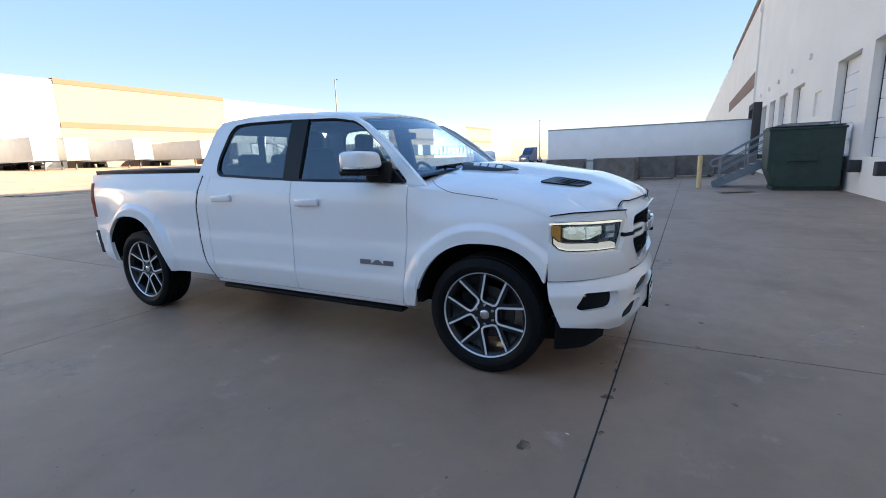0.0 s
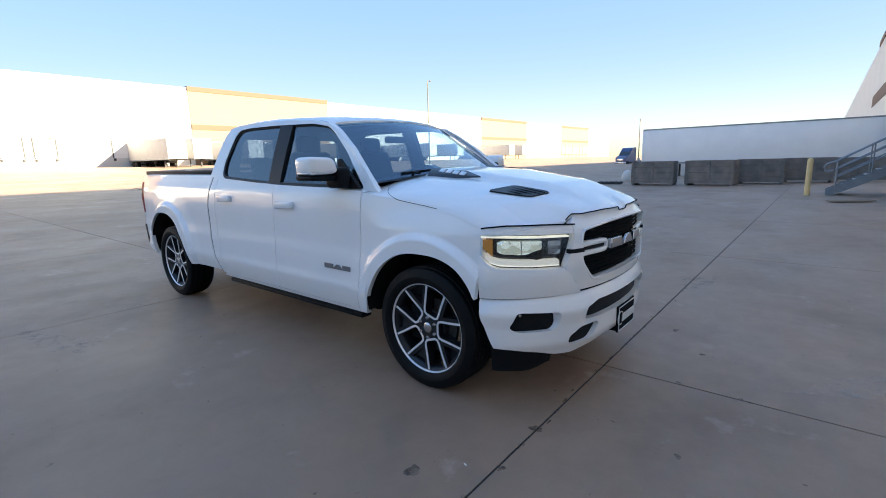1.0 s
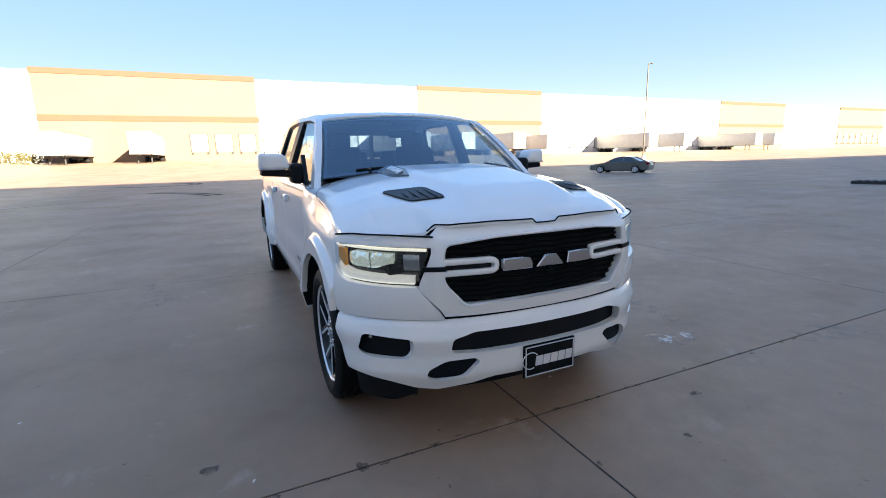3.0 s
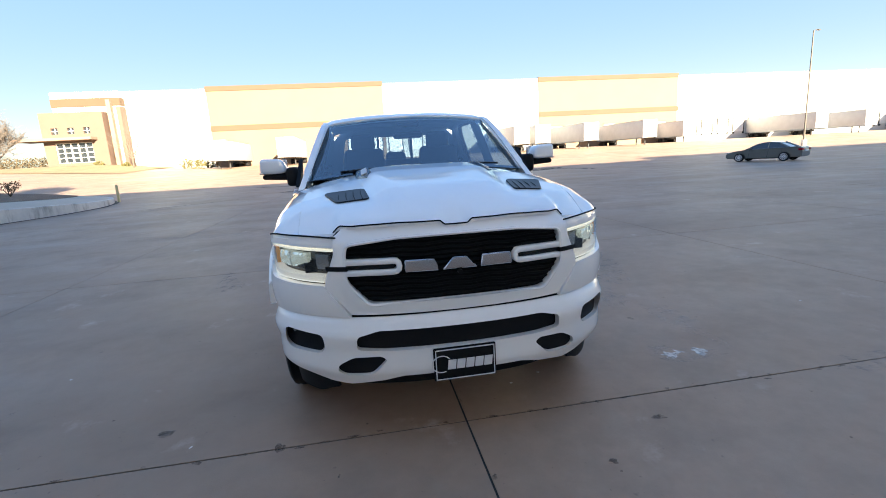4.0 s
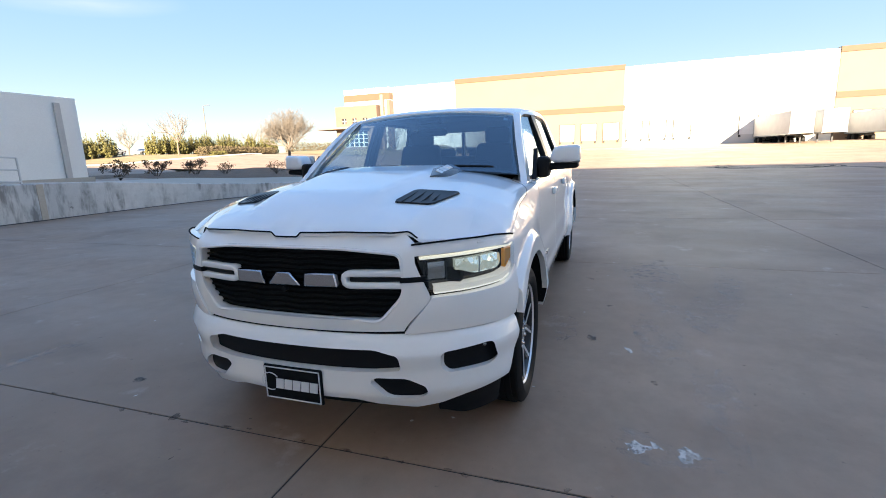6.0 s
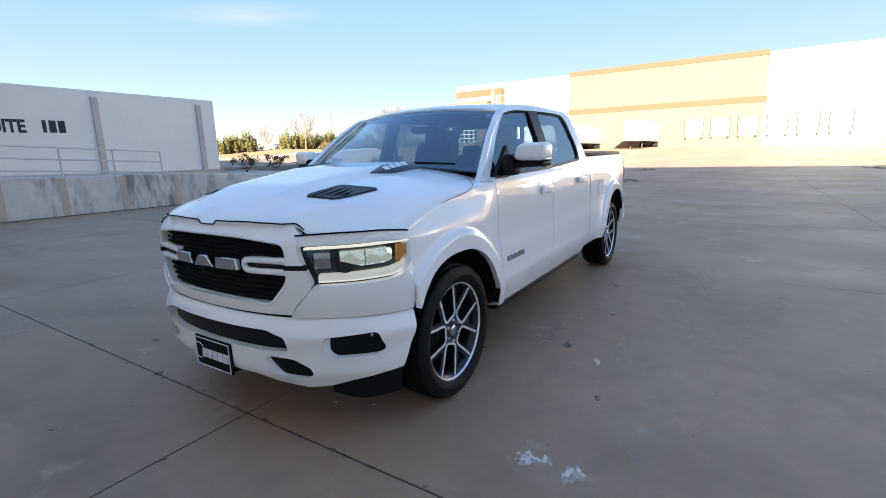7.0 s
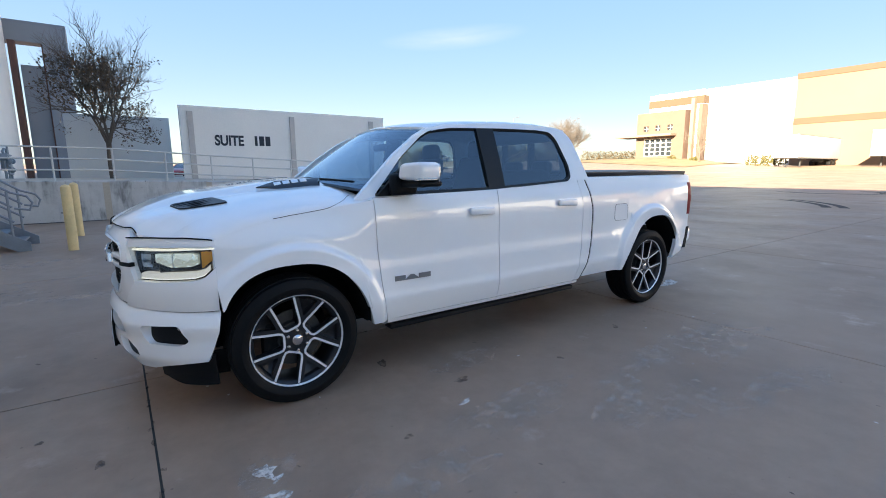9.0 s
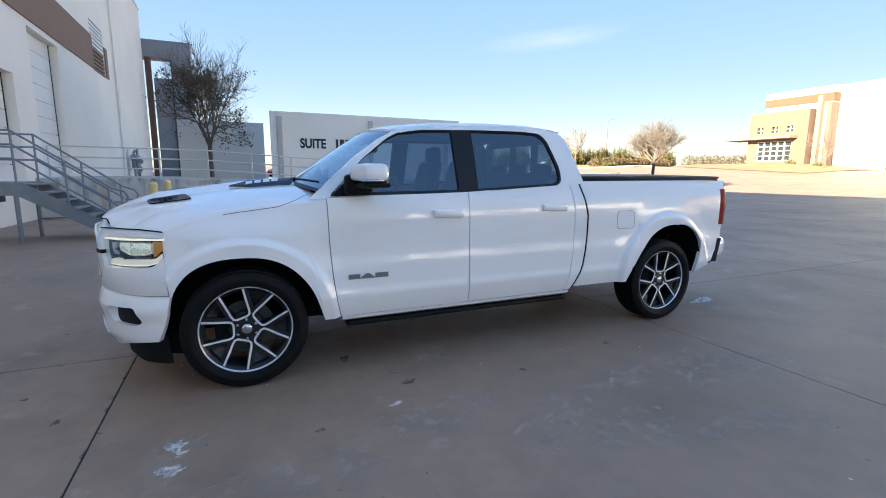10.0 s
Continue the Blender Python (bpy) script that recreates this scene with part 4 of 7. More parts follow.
hedge(-54.5, -57.5, -76, -60.5, 1.3, 1.6, M_HEDGE, "long dry clipped hedge along the street", 5, 130)
hedge(-75.5, -57.0, -83.5, -49.0, 1.9, 1.6, M_HEDGE, "long dry clipped hedge along the street", 6, 130)
hedge(-77, -28.0, -77, -23.2, 1.3, 1.6, M_EVER, "low yellow-green hedge beside the far docks", 7, 170)
hedge(-79, -37.5, -79, -36.3, 0.8, 0.8, M_EVER, "small clipped bush at the office", 8)
hedge(-79, -41.5, -79, -40.0, 0.9, 0.9, M_EVER, "small clipped bush at the office", 9)
hedge(-56, -56.6, -59, -56.8, 0.6, 0.9, M_EVER, "low golden shrubs by the street", 10)
for i, (x, y) in enumerate(((-13.9, -20.8), (-15.4, -20.2), (-17.8, -20.1), (-19.4, -19.6), (-21.2, -17.4), (-23.5, -17.8))):
    rng = random.Random(300 + i)
    t = tagged(empty("bush", (x, y, 0.86 - 0.02 * i)), "leafless brown shrub in the mulch bed", "bush", "shrubs in the bed")
    bm = bmesh.new()
    tips = []
    for k in range(6):
        a = k * 1.05
        branch(bm, (0, 0, 0), (math.cos(a) * 0.6, math.sin(a) * 0.6, 0.8), 0.42 if i < 3 else 0.34, 0.022, 2, rng, tips, 0.5, 0.05, 4)
    part("crown", bm, M_BARK, t)
    bm = bmesh.new()
    for p in tips:
        leaf_cloud(bm, p, (0.17, 0.17, 0.10), 16 if i < 3 else 5, 0.045, rng)
    part("foliage", bm, M_LEAFDRY, t)


def lamp_pole(x, y, h, base, label, arm=1.0):
    p = tagged(empty("lamp_pole", (x, y, base)), label, "lamp pole")
    bm = bmesh.new()
    tube(bm, [(0, 0, 0), (0, 0, h)], 0.10, 8, 0.07)
    part("pole", bm, M_POLE, p)
    bm = bmesh.new()
    tube(bm, [(0, 0, h - 0.05), (-0.2 * arm, 0.5 * arm, h + 0.12), (-0.3 * arm, 0.8 * arm, h + 0.15)], 0.04, 6)
    part("arm", bm, M_POLE, p)
    bm = bmesh.new()
    box(bm, -0.14, 0.14, -0.28, 0.28, -0.05, 0.05, 0.03, 2)
    bmesh.ops.transform(bm, matrix=pose(-0.36 * arm, 1.0 * arm, h + 0.14, 0, 0, 20), verts=bm.verts)
    part("lamp_head", bm, M_POLE, p)
    bm = bmesh.new()
    lathe(bm, [(0.0, 0.7), (0.26, 0.7), (0.28, 0.6), (0.28, -0.1)], 14)
    bmesh.ops.transform(bm, matrix=Matrix.Rotation(radians(90), 4, "X"), verts=bm.verts)
    part("footing", bm, M_RET, p)
    return p


lamp_pole(-45.0, 51.5, 12.8, ground_z(-45, 51.5), "tall dark yard lamp pole")
lamp_pole(-27.3, 95, 8.2, 0.4, "distant yard lamp pole")
lamp_pole(-72, -73, 9.8, ground_z(-72, -73), "tall street lamp pole behind the evergreens")


def sedan(at, rz, paint, label):
    """A four-door car, its nose along +x."""
    c = tagged(empty("sedan", at, rz), label, "car")
    c.scale = (0.92, 0.92, 0.86)
    low = [(2.38, 0.24), (2.44, 0.42), (2.40, 0.60), (2.25, 0.70), (1.75, 0.82), (1.10, 0.91), (0.4, 0.93), (-0.6, 0.96), (-1.6, 1.01), (-2.15, 1.03), (-2.40, 1.0), (-2.46, 0.80), (-2.46, 0.50), (-2.40, 0.27)]
    bm = bmesh.new()
    prism(bm, low, 1, -0.91, 0.91)
    bmesh.ops.bevel(bm, geom=bm.edges[:], offset=0.06, segments=3, affect="EDGES")
    for v in bm.verts:
        # tumblehome over the shoulder, a waist below it, and rounded corners in plan
        v.co.y *= 1 - 0.10 * smooth(0.72, 1.02, v.co.z) - 0.05 * smooth(0.45, 0.22, v.co.z) - 0.16 * smooth(1.7, 2.45, abs(v.co.x))
    body = part("body", bm, paint, c)
    cuts = []
    for x in (1.42, -1.44):
        k = bmesh.new()
        lathe(k, [(0.0, -1.2), (0.375, -1.2), (0.375, 1.2), (0.0, 1.2)], 28, (x, 0, 0.33))
        bmesh.ops.remove_doubles(k, verts=k.verts, dist=1e-4)
        cuts.append(k)
    carved(body, cuts)
    bm = bmesh.new()
    box(bm, -1.9, 1.9, -0.62, 0.62, 0.2, 0.8)
    part("underbody", bm, M_UNDER, c)
    def half(z):
        return 0.83 - 0.20 * smooth(0.92, 1.46, z)
    bm = bmesh.new()
    prism(bm, [(1.05, 0.90), (0.62, 1.14), (0.18, 1.345), (-0.15, 1.42), (-0.60, 1.44), (-0.98, 1.385), (-1.40, 1.17), (-1.70, 1.0)], 1, -1.0, 1.0)
    for v in bm.verts:
        v.co.y *= half(v.co.z)
    part("cabin_glass", bm, M_DARKGLASS, c, "dark car glass")
    bm = bmesh.new()
    sheet(bm, lambda u, v: (0.20 - 1.22 * u, (2 * v - 1) * 0.64, lerp_table([(0, 1.345), (0.28, 1.43), (0.62, 1.45), (1, 1.375)], u) + 0.016 * (1 - (2 * v - 1) ** 2)), 12, 6)
    flange(bm, (0, 0, -0.045))
    part("roof", bm, paint, c)
    for s in (-1, 1):
        for pts, r in (([(1.08, 0.90), (0.62, 1.15), (0.18, 1.36)], 0.035), ([(-0.42, 0.95), (-0.46, 1.43)], 0.03), ([(-0.98, 1.385), (-1.38, 1.18), (-1.72, 1.0)], 0.06), ([(0.9, 0.925), (-0.5, 0.965), (-1.8, 1.0)], 0.022)):
            bm = bmesh.new()
            tube(bm, [(x, s * half(z) * 1.005, z) for x, z in pts], r, 6)
            part("pillar" if len(pts) != 3 or pts[1][1] > 1.1 else "belt_trim", bm, paint, c)
        bm = bmesh.new()
        box(bm, 0.62, 0.80, s * 0.90 - 0.09, s * 0.90 + 0.09, 0.95, 1.07, 0.03)
        part("door_mirror", bm, paint, c)
        for x in (0.75, -0.45, -1.28):
            bm = bmesh.new()
            tube(bm, [(x + 0.05, s * 0.905, 0.32), (x, s * 0.915, 0.6), (x - 0.02, s * 0.855, 0.93)], 0.006, 5)
            part("door_gap", bm, M_UNDER, c)
        for x in (1.42, -1.44):
            bm = bmesh.new()
            lathe(bm, [(0.22, -0.11), (0.30, -0.11), (0.33, -0.08), (0.33, 0.08), (0.30, 0.11), (0.22, 0.11)], 28, (x, s * 0.80, 0.33))
            wh = part("tyre", bm, M_TYRE, c)
            bm = bmesh.new()
            lathe(bm, [(0.215, s * 0.07), (0.235, s * 0.112), (0.225, s * 0.115), (0.205, s * 0.08)], 24, (x, s * 0.80, 0.33), closed=True)
            for k in range(10):
                a = 2 * math.pi * k / 10
                tube(bm, [(x + q * math.cos(a), s * 0.885, 0.33 + q * math.sin(a)) for q in (0.03, 0.215)], 0.017, 5)
            part("rim", bm, M_MACHINED, wh)
            bm = bmesh.new()
            lathe(bm, [(0.0, s * 0.05), (0.215, s * 0.05), (0.215, s * 0.03), (0.0, s * 0.03)], 20, (x, s * 0.80, 0.33))
            part("brake_disc", bm, M_UNDER, wh)
        bm = bmesh.new()
        box(bm, 2.08, 2.36, s * 0.62 - 0.14, s * 0.62 + 0.14, 0.58, 0.71, 0.03)
        part("headlamp", bm, M_LAMPBOWL, c)
        bm = bmesh.new()
        box(bm, -2.47, -2.22, s * 0.60 - 0.2, s * 0.60 + 0.2, 0.74, 0.90, 0.03)
        part("tail_lamp", bm, M_RED, c)
    bm = bmesh.new()
    box(bm, -2.49, -2.44, -0.26, 0.26, 0.66, 0.80, 0.01)
    part("plate", bm, M_PLATEWHITE, c)
    return c


sedan((-24.4, 26.4, ground_z(-24.4, 26.4)), 205, M_CARGREY, "dark grey-green sedan parked out on the open yard")

# blue tractor unit far across the yard
tc = tagged(empty("truck_tractor", (-30.5, 98.5, -0.4), 262), "dark blue road tractor parked far across the yard", "truck")
bm = bmesh.new()
prism(bm, [(3.2, 0.7), (3.2, 1.6), (2.9, 1.85), (1.6, 2.05), (1.2, 2.9), (0.4, 3.6), (-1.4, 3.75), (-1.4, 0.7)], 1, -1.15, 1.15)
bmesh.ops.bevel(bm, geom=bm.edges[:], offset=0.12, segments=2, affect="EDGES")
part("cab", bm, M_BLUE, tc)
bm = bmesh.new()
prism(bm, [(1.63, 2.06), (1.24, 2.86), (1.27, 2.90), (1.68, 2.08)], 1, -1.0, 1.0)
part("windshield", bm, M_DARKGLASS, tc)
bm = bmesh.new()
box(bm, 3.18, 3.26, -0.6, 0.6, 0.8, 1.5, 0.03)
part("grille", bm, M_CHROME, tc)
bm = bmesh.new()
box(bm, 3.0, 3.3, -1.15, 1.15, 0.4, 0.75, 0.08)
part("bumper", bm, M_CHROME, tc)
bm = bmesh.new()
box(bm, -4.2, 2.6, -0.5, 0.5, 0.6, 0.9)
part("frame", bm, M_TRAILERD, tc)
for x in (2.3, -2.2, -3.5):
    for s in (-1, 1):
        bm = bmesh.new()
        lathe(bm, [(0.0, -0.2), (0.45, -0.2), (0.51, -0.12), (0.51, 0.12), (0.45, 0.2), (0, 0.2)], 20, (x, s * 1.0, 0.51))
        part("wheel", bm, M_TYRE, tc)

# gas meter by the wall corner
gm = tagged(empty("gas_meter", (5.35, -29.0, 1.12)), "grey gas meter set with pipes against the wall", "gas meter")
bm = bmesh.new()
tube(bm, [(0, 0.5, 0), (0, 0.5, 1.5), (0, 0.2, 1.6), (0, -0.4, 1.6), (0, -0.6, 1.4), (0, -0.6, 0)], 0.06, 8)
part("pipe", bm, M_GALV, gm)
bm = bmesh.new()
box(bm, -0.2, 0.2, -0.25, 0.25, 0.5, 1.1, 0.08)
part("meter_body", bm, M_GALV, gm)
bm = bmesh.new()
tube(bm, [(-0.15, 0.5, 1.2), (0.15, 0.5, 1.2)], 0.18, 12)
part("regulator", bm, M_GALV, gm)
for y, z0, z1 in ((-0.35, 0.0, 1.0), (0.1, 0.9, 1.6), (0.3, 0.0, 0.6), (-0.1, 1.1, 1.75)):
    bm = bmesh.new()
    tube(bm, [(-0.1, y, z0), (-0.1, y, z1)], 0.045, 8)
    part("riser", bm, M_GALV, gm)
for z in (0.35, 0.75, 1.3):
    bm = bmesh.new()
    tube(bm, [(-0.12, -0.65, z), (-0.12, 0.55, z)], 0.05, 8)
    part("header", bm, M_GALV, gm)
for y, z in ((-0.5, 1.0), (0.3, 1.0), (-0.2, 0.55)):
    bm = bmesh.new()
    lathe(bm, [(0.0, -0.08), (0.15, -0.06), (0.16, 0.0), (0.15, 0.06), (0.0, 0.08)], 14, (-0.15, y, z))
    part("valve", bm, M_GALV, gm)

# parked red car glimpsed through the gap between the screen walls
sedan((-4.5, -44.0, 1.1), 60, material("red_car_paint", (0.35, 0.03, 0.025), 0.3, 0, 0.05, 5, 90, 0.0, coat=1.0), "red car parked beyond the screen walls")

M_CARWHITE = material("white_car_paint", (0.75, 0.75, 0.74), 0.3, 0, 0.03, 5, 100, 0.0, coat=1.0)
for x, y, rz in ((-50.5, -70.5, 20), (-55.5, -70.0, 15)):
    sedan((x, y, ground_z(x, y) + 0.35), rz, M_CARWHITE, "white car parked beyond the street")

# flattened cardboard by the stairs
bm = bmesh.new()
box(bm, -0.55, 0.45, -0.2, 0.22, 0.0, 0.012)
box(bm, -0.1, 0.6, -0.12, 0.3, 0.013, 0.03)
for v in bm.verts:
    v.co.z += 0.03 * math.sin(4 * v.co.x) ** 2
    v.co.x += 0.12 * v.co.y
card = tagged(obj_from("cardboard", bm, material("brown_cardboard", (0.24, 0.17, 0.11), 0.85, 0, 0.2, 5, 60, 0.2)), "flattened brown cardboard on the yard beside the stairs", "cardboard")
card.matrix_basis = pose(2.6, 14.92, 0.006, 0, 0, 28)
bm = bmesh.new()
bmesh.ops.create_icosphere(bm, subdivisions=3, radius=0.3)
for v in bm.verts:
    v.co.z = max(-0.2, v.co.z * 1.6) + 0.2 + 0.03 * math.sin(9 * v.co.x) * math.cos(7 * v.co.y)
sack = tagged(obj_from("sack", bm, M_RAILW), "pale filled sack standing beside the crates", "sack")
sack.matrix_basis = pose(-7.4, 26.1, ground_z(-7.4, 26.1))

# ---- the pickup ----
WB, HUB_Z, ARCH_F, ARCH_R = 3.898, 0.409, 0.505, 0.525
SIDE = [(0.36, 0.945), (0.42, 0.968), (0.50, 0.991), (0.575, 1.006), (0.60, 1.006), (0.62, 0.999), (0.70, 0.9985), (0.79, 0.998), (0.81, 0.9965), (0.84, 0.9925), (0.88, 0.9885), (0.95, 0.988), (1.05, 0.990), (1.12, 0.989), (1.17, 0.986), (1.22, 0.9805), (1.27, 0.971), (1.33, 0.950), (1.42, 0.925)]


def side_y(x, z):
    """Half the body's width at a place on its flank."""
    y = lerp_table(SIDE, z)
    y = 0.3 * y + 0.2 * (lerp_table(SIDE, z - 0.012) + lerp_table(SIDE, z + 0.012)) + 0.15 * (lerp_table(SIDE, z - 0.024) + lerp_table(SIDE, z + 0.024))
    if x > 0.2:
        y -= 0.20 * ((x - 0.2) / 0.7) ** 2.2
    if x < -4.1:
        y -= 0.05 * ((-4.1 - x) / 0.7) ** 2
    y -= 0.034 * smooth(1.04, 1.22, z) * smooth(-0.60, -0.25, x)
    for cx, cz, r0 in ((0, 0.41, ARCH_F), (-WB, 0.455, ARCH_R)):
        r = math.hypot((x - cx) * (1.0 if cx == 0 else 1.06), z - cz)
        y += 0.038 * smooth(r0 + 0.135, r0 + 0.085, r)
        y += 0.012 * smooth(r0 + 0.30, r0 + 0.1, r)
    return y


def arch_z(x, cx, cz, r, low):
    d = (x - cx) * (1.03 if cx == 0 else 1.10)
    if abs(d) >= r:
        return low
    # a rounded, slightly flattened arch
    return max(low, cz + r * (1 - (abs(d) / r) ** 2.5) ** (1 / 2.2))


def green_y(x, z):
    """Half the width of the cab above its waist."""
    t = max(0, (z - 1.28) / 0.56)
    return 0.965 - 0.185 * t ** 1.2 - 0.055 * t * smooth(-1.9, -1.0, x) - 0.045 * smooth(-1.15, -0.5, x)


def flank(xa, xb, zl, zh, nu, nv, sgn):
    """A panel of the flank between two edge curves of z and two of u."""
    bm = bmesh.new()
    def at(u, v):
        z = zl(u) + (zh(u) - zl(u)) * v
        x = xa(z) + (xb(z) - xa(z)) * u
        return (x, sgn * side_y(x, z), z)
    sheet(bm, at, nu, nv)
    flange(bm, (0, -sgn * 0.035, 0))
    return bm


def x_door_f(z):
    return lerp_table([(0.40, -0.645), (0.55, -0.61), (0.75, -0.585), (1.0, -0.57), (1.42, -0.56)], z)


def x_door_r(z):
    return lerp_table([(0.40, -2.64), (0.46, -2.675), (0.55, -2.705), (0.75, -2.735), (1.0, -2.75), (1.20, -2.745), (1.42, -2.70)], z)


def x_gap(z):
    return lerp_table([(0.40, -2.74), (0.50, -2.79), (0.65, -2.86), (0.9, -2.90), (1.1, -2.90), (1.25, -2.865), (1.42, -2.81)], z)


def belt(x):
    return lerp_table([(-2.9, 1.405), (-2.6, 1.378), (-1.7, 1.325), (-0.6, 1.295)], x)


def hood_z(x, y):
    """The hood's skin."""
    a = abs(y)
    mid = lerp_table([(-0.50, 1.416), (-0.3, 1.411), (0.0, 1.388), (0.3, 1.343), (0.55, 1.308), (0.72, 1.268), (0.84, 1.224), (0.90, 1.196), (0.94, 1.177)], x)
    edge = lerp_table([(-0.60, 1.315), (-0.3, 1.312), (0.0, 1.296), (0.3, 1.260), (0.55, 1.186), (0.72, 1.118), (0.84, 1.055), (0.95, 1.03)], x)
    t = min(1.2, a / 0.86)
    z = mid + (edge - mid) * (t ** 3.2)
    # the raised middle of the hood
    dome = 0.038 * smooth(0.47, 0.34, a + 0.10 * max(0, x)) * smooth(0.93, 0.5, x)
    return z + dome - 0.020


PLAN = [(0.0, 0.935), (0.2, 0.928), (0.4, 0.902), (0.55, 0.862), (0.62, 0.832), (0.69, 0.790), (0.77, 0.735), (0.85, 0.665), (0.91, 0.595), (0.95, 0.53), (0.975, 0.465), (0.988, 0.40)]


def plan_x(y):
    a = abs(y)
    return 0.25 * (lerp_table(PLAN, a - 0.03) + 2 * lerp_table(PLAN, a) + lerp_table(PLAN, a + 0.03)) if a < 0.93 else lerp_table(PLAN, a)


def plan_at(s):
    """The front's outline in plan: s from 0 at the middle to 1 at the fender."""
    i = s * (len(PLAN) - 1)
    k = min(int(i), len(PLAN) - 2)
    f = i - k
    p0, p1, p2, p3 = (PLAN[max(0, k - 1)], PLAN[k], PLAN[k + 1], PLAN[min(len(PLAN) - 1, k + 2)])
    out = []
    for a, b, c, d in zip(p0, p1, p2, p3):
        out.append(0.5 * (2 * b + (c - a) * f + (2 * a - 5 * b + 4 * c - d) * f * f + (3 * b - a - 3 * c + d) * f ** 3))
    if k == 0:
        out[0] = abs(out[0])
    return out


def plan_y(x):
    """The front outline's half width at x."""
    tab = [(p[1], p[0]) for p in PLAN][::-1]
    return lerp_table(tab, x)


def crown_z(x):
    return lerp_table([(-0.58, 1.285), (-0.3, 1.245), (0.0, 1.205), (0.25, 1.155), (0.42, 1.095), (0.455, 1.084), (0.66, 1.095), (0.8, 1.09)], x)


def s_of_y(y):
    lo, hi = 0.0, 1.0
    for _ in range(30):
        m = 0.5 * (lo + hi)
        if plan_at(m)[0] < y:
            lo = m
        else:
            hi = m
    return lo


def s_of_x(x):
    lo, hi = 0.0, 1.0
    for _ in range(30):
        m = 0.5 * (lo + hi)
        if plan_at(m)[1] > x:
            lo = m
        else:
            hi = m
    return lo


def wrap(bm, s0, s1, z0, z1, push, n=28, nz=8, thick=0.03, sgn=None):
    """A closed slab that follows the front's outline. z0, z1 are functions of s (-1 to 1); push(z, s) moves it outwards."""
    def at(u, v, inner):
        sa = s0(v) if callable(s0) else s0
        sb = s1(v) if callable(s1) else s1
        s = sa + (sb - sa) * u
        y, x = plan_at(abs(s))
        a, b = plan_at(min(1, abs(s) + 0.01)), plan_at(max(0, abs(s) - 0.01))
        d = Vector((a[1] - b[1], a[0] - b[0], 0)).normalized()
        nrm = Vector((d.y, -d.x, 0))
        z = z0(s) + (z1(s) - z0(s)) * v
        k = push(z, s) - (thick if inner else 0)
        p = Vector((x, y, z)) + nrm * k
        if s < 0:
            p.y = -p.y
        if abs(s) < 1e-6:
            p.y = 0
        return p
    out = sheet(bm, lambda u, v: at(u, v, False), n, nz)
    inn = sheet(bm, lambda u, v: at(u, v, True), n, nz)
    for a, b in ((0, 0), (n, n)):
        for j in range(nz):
            bm.faces.new((out[a][j], out[a][j + 1], inn[b][j + 1], inn[b][j]))
    for i in range(n):
        for j in (0, nz):
            bm.faces.new((out[i][j], inn[i][j], inn[i + 1][j], out[i + 1][j]))
    return bm


def yz_prism(pts, x0=0.2, x1=1.3):
    bm = bmesh.new()
    prism(bm, pts, 0, x0, x1)
    return bm


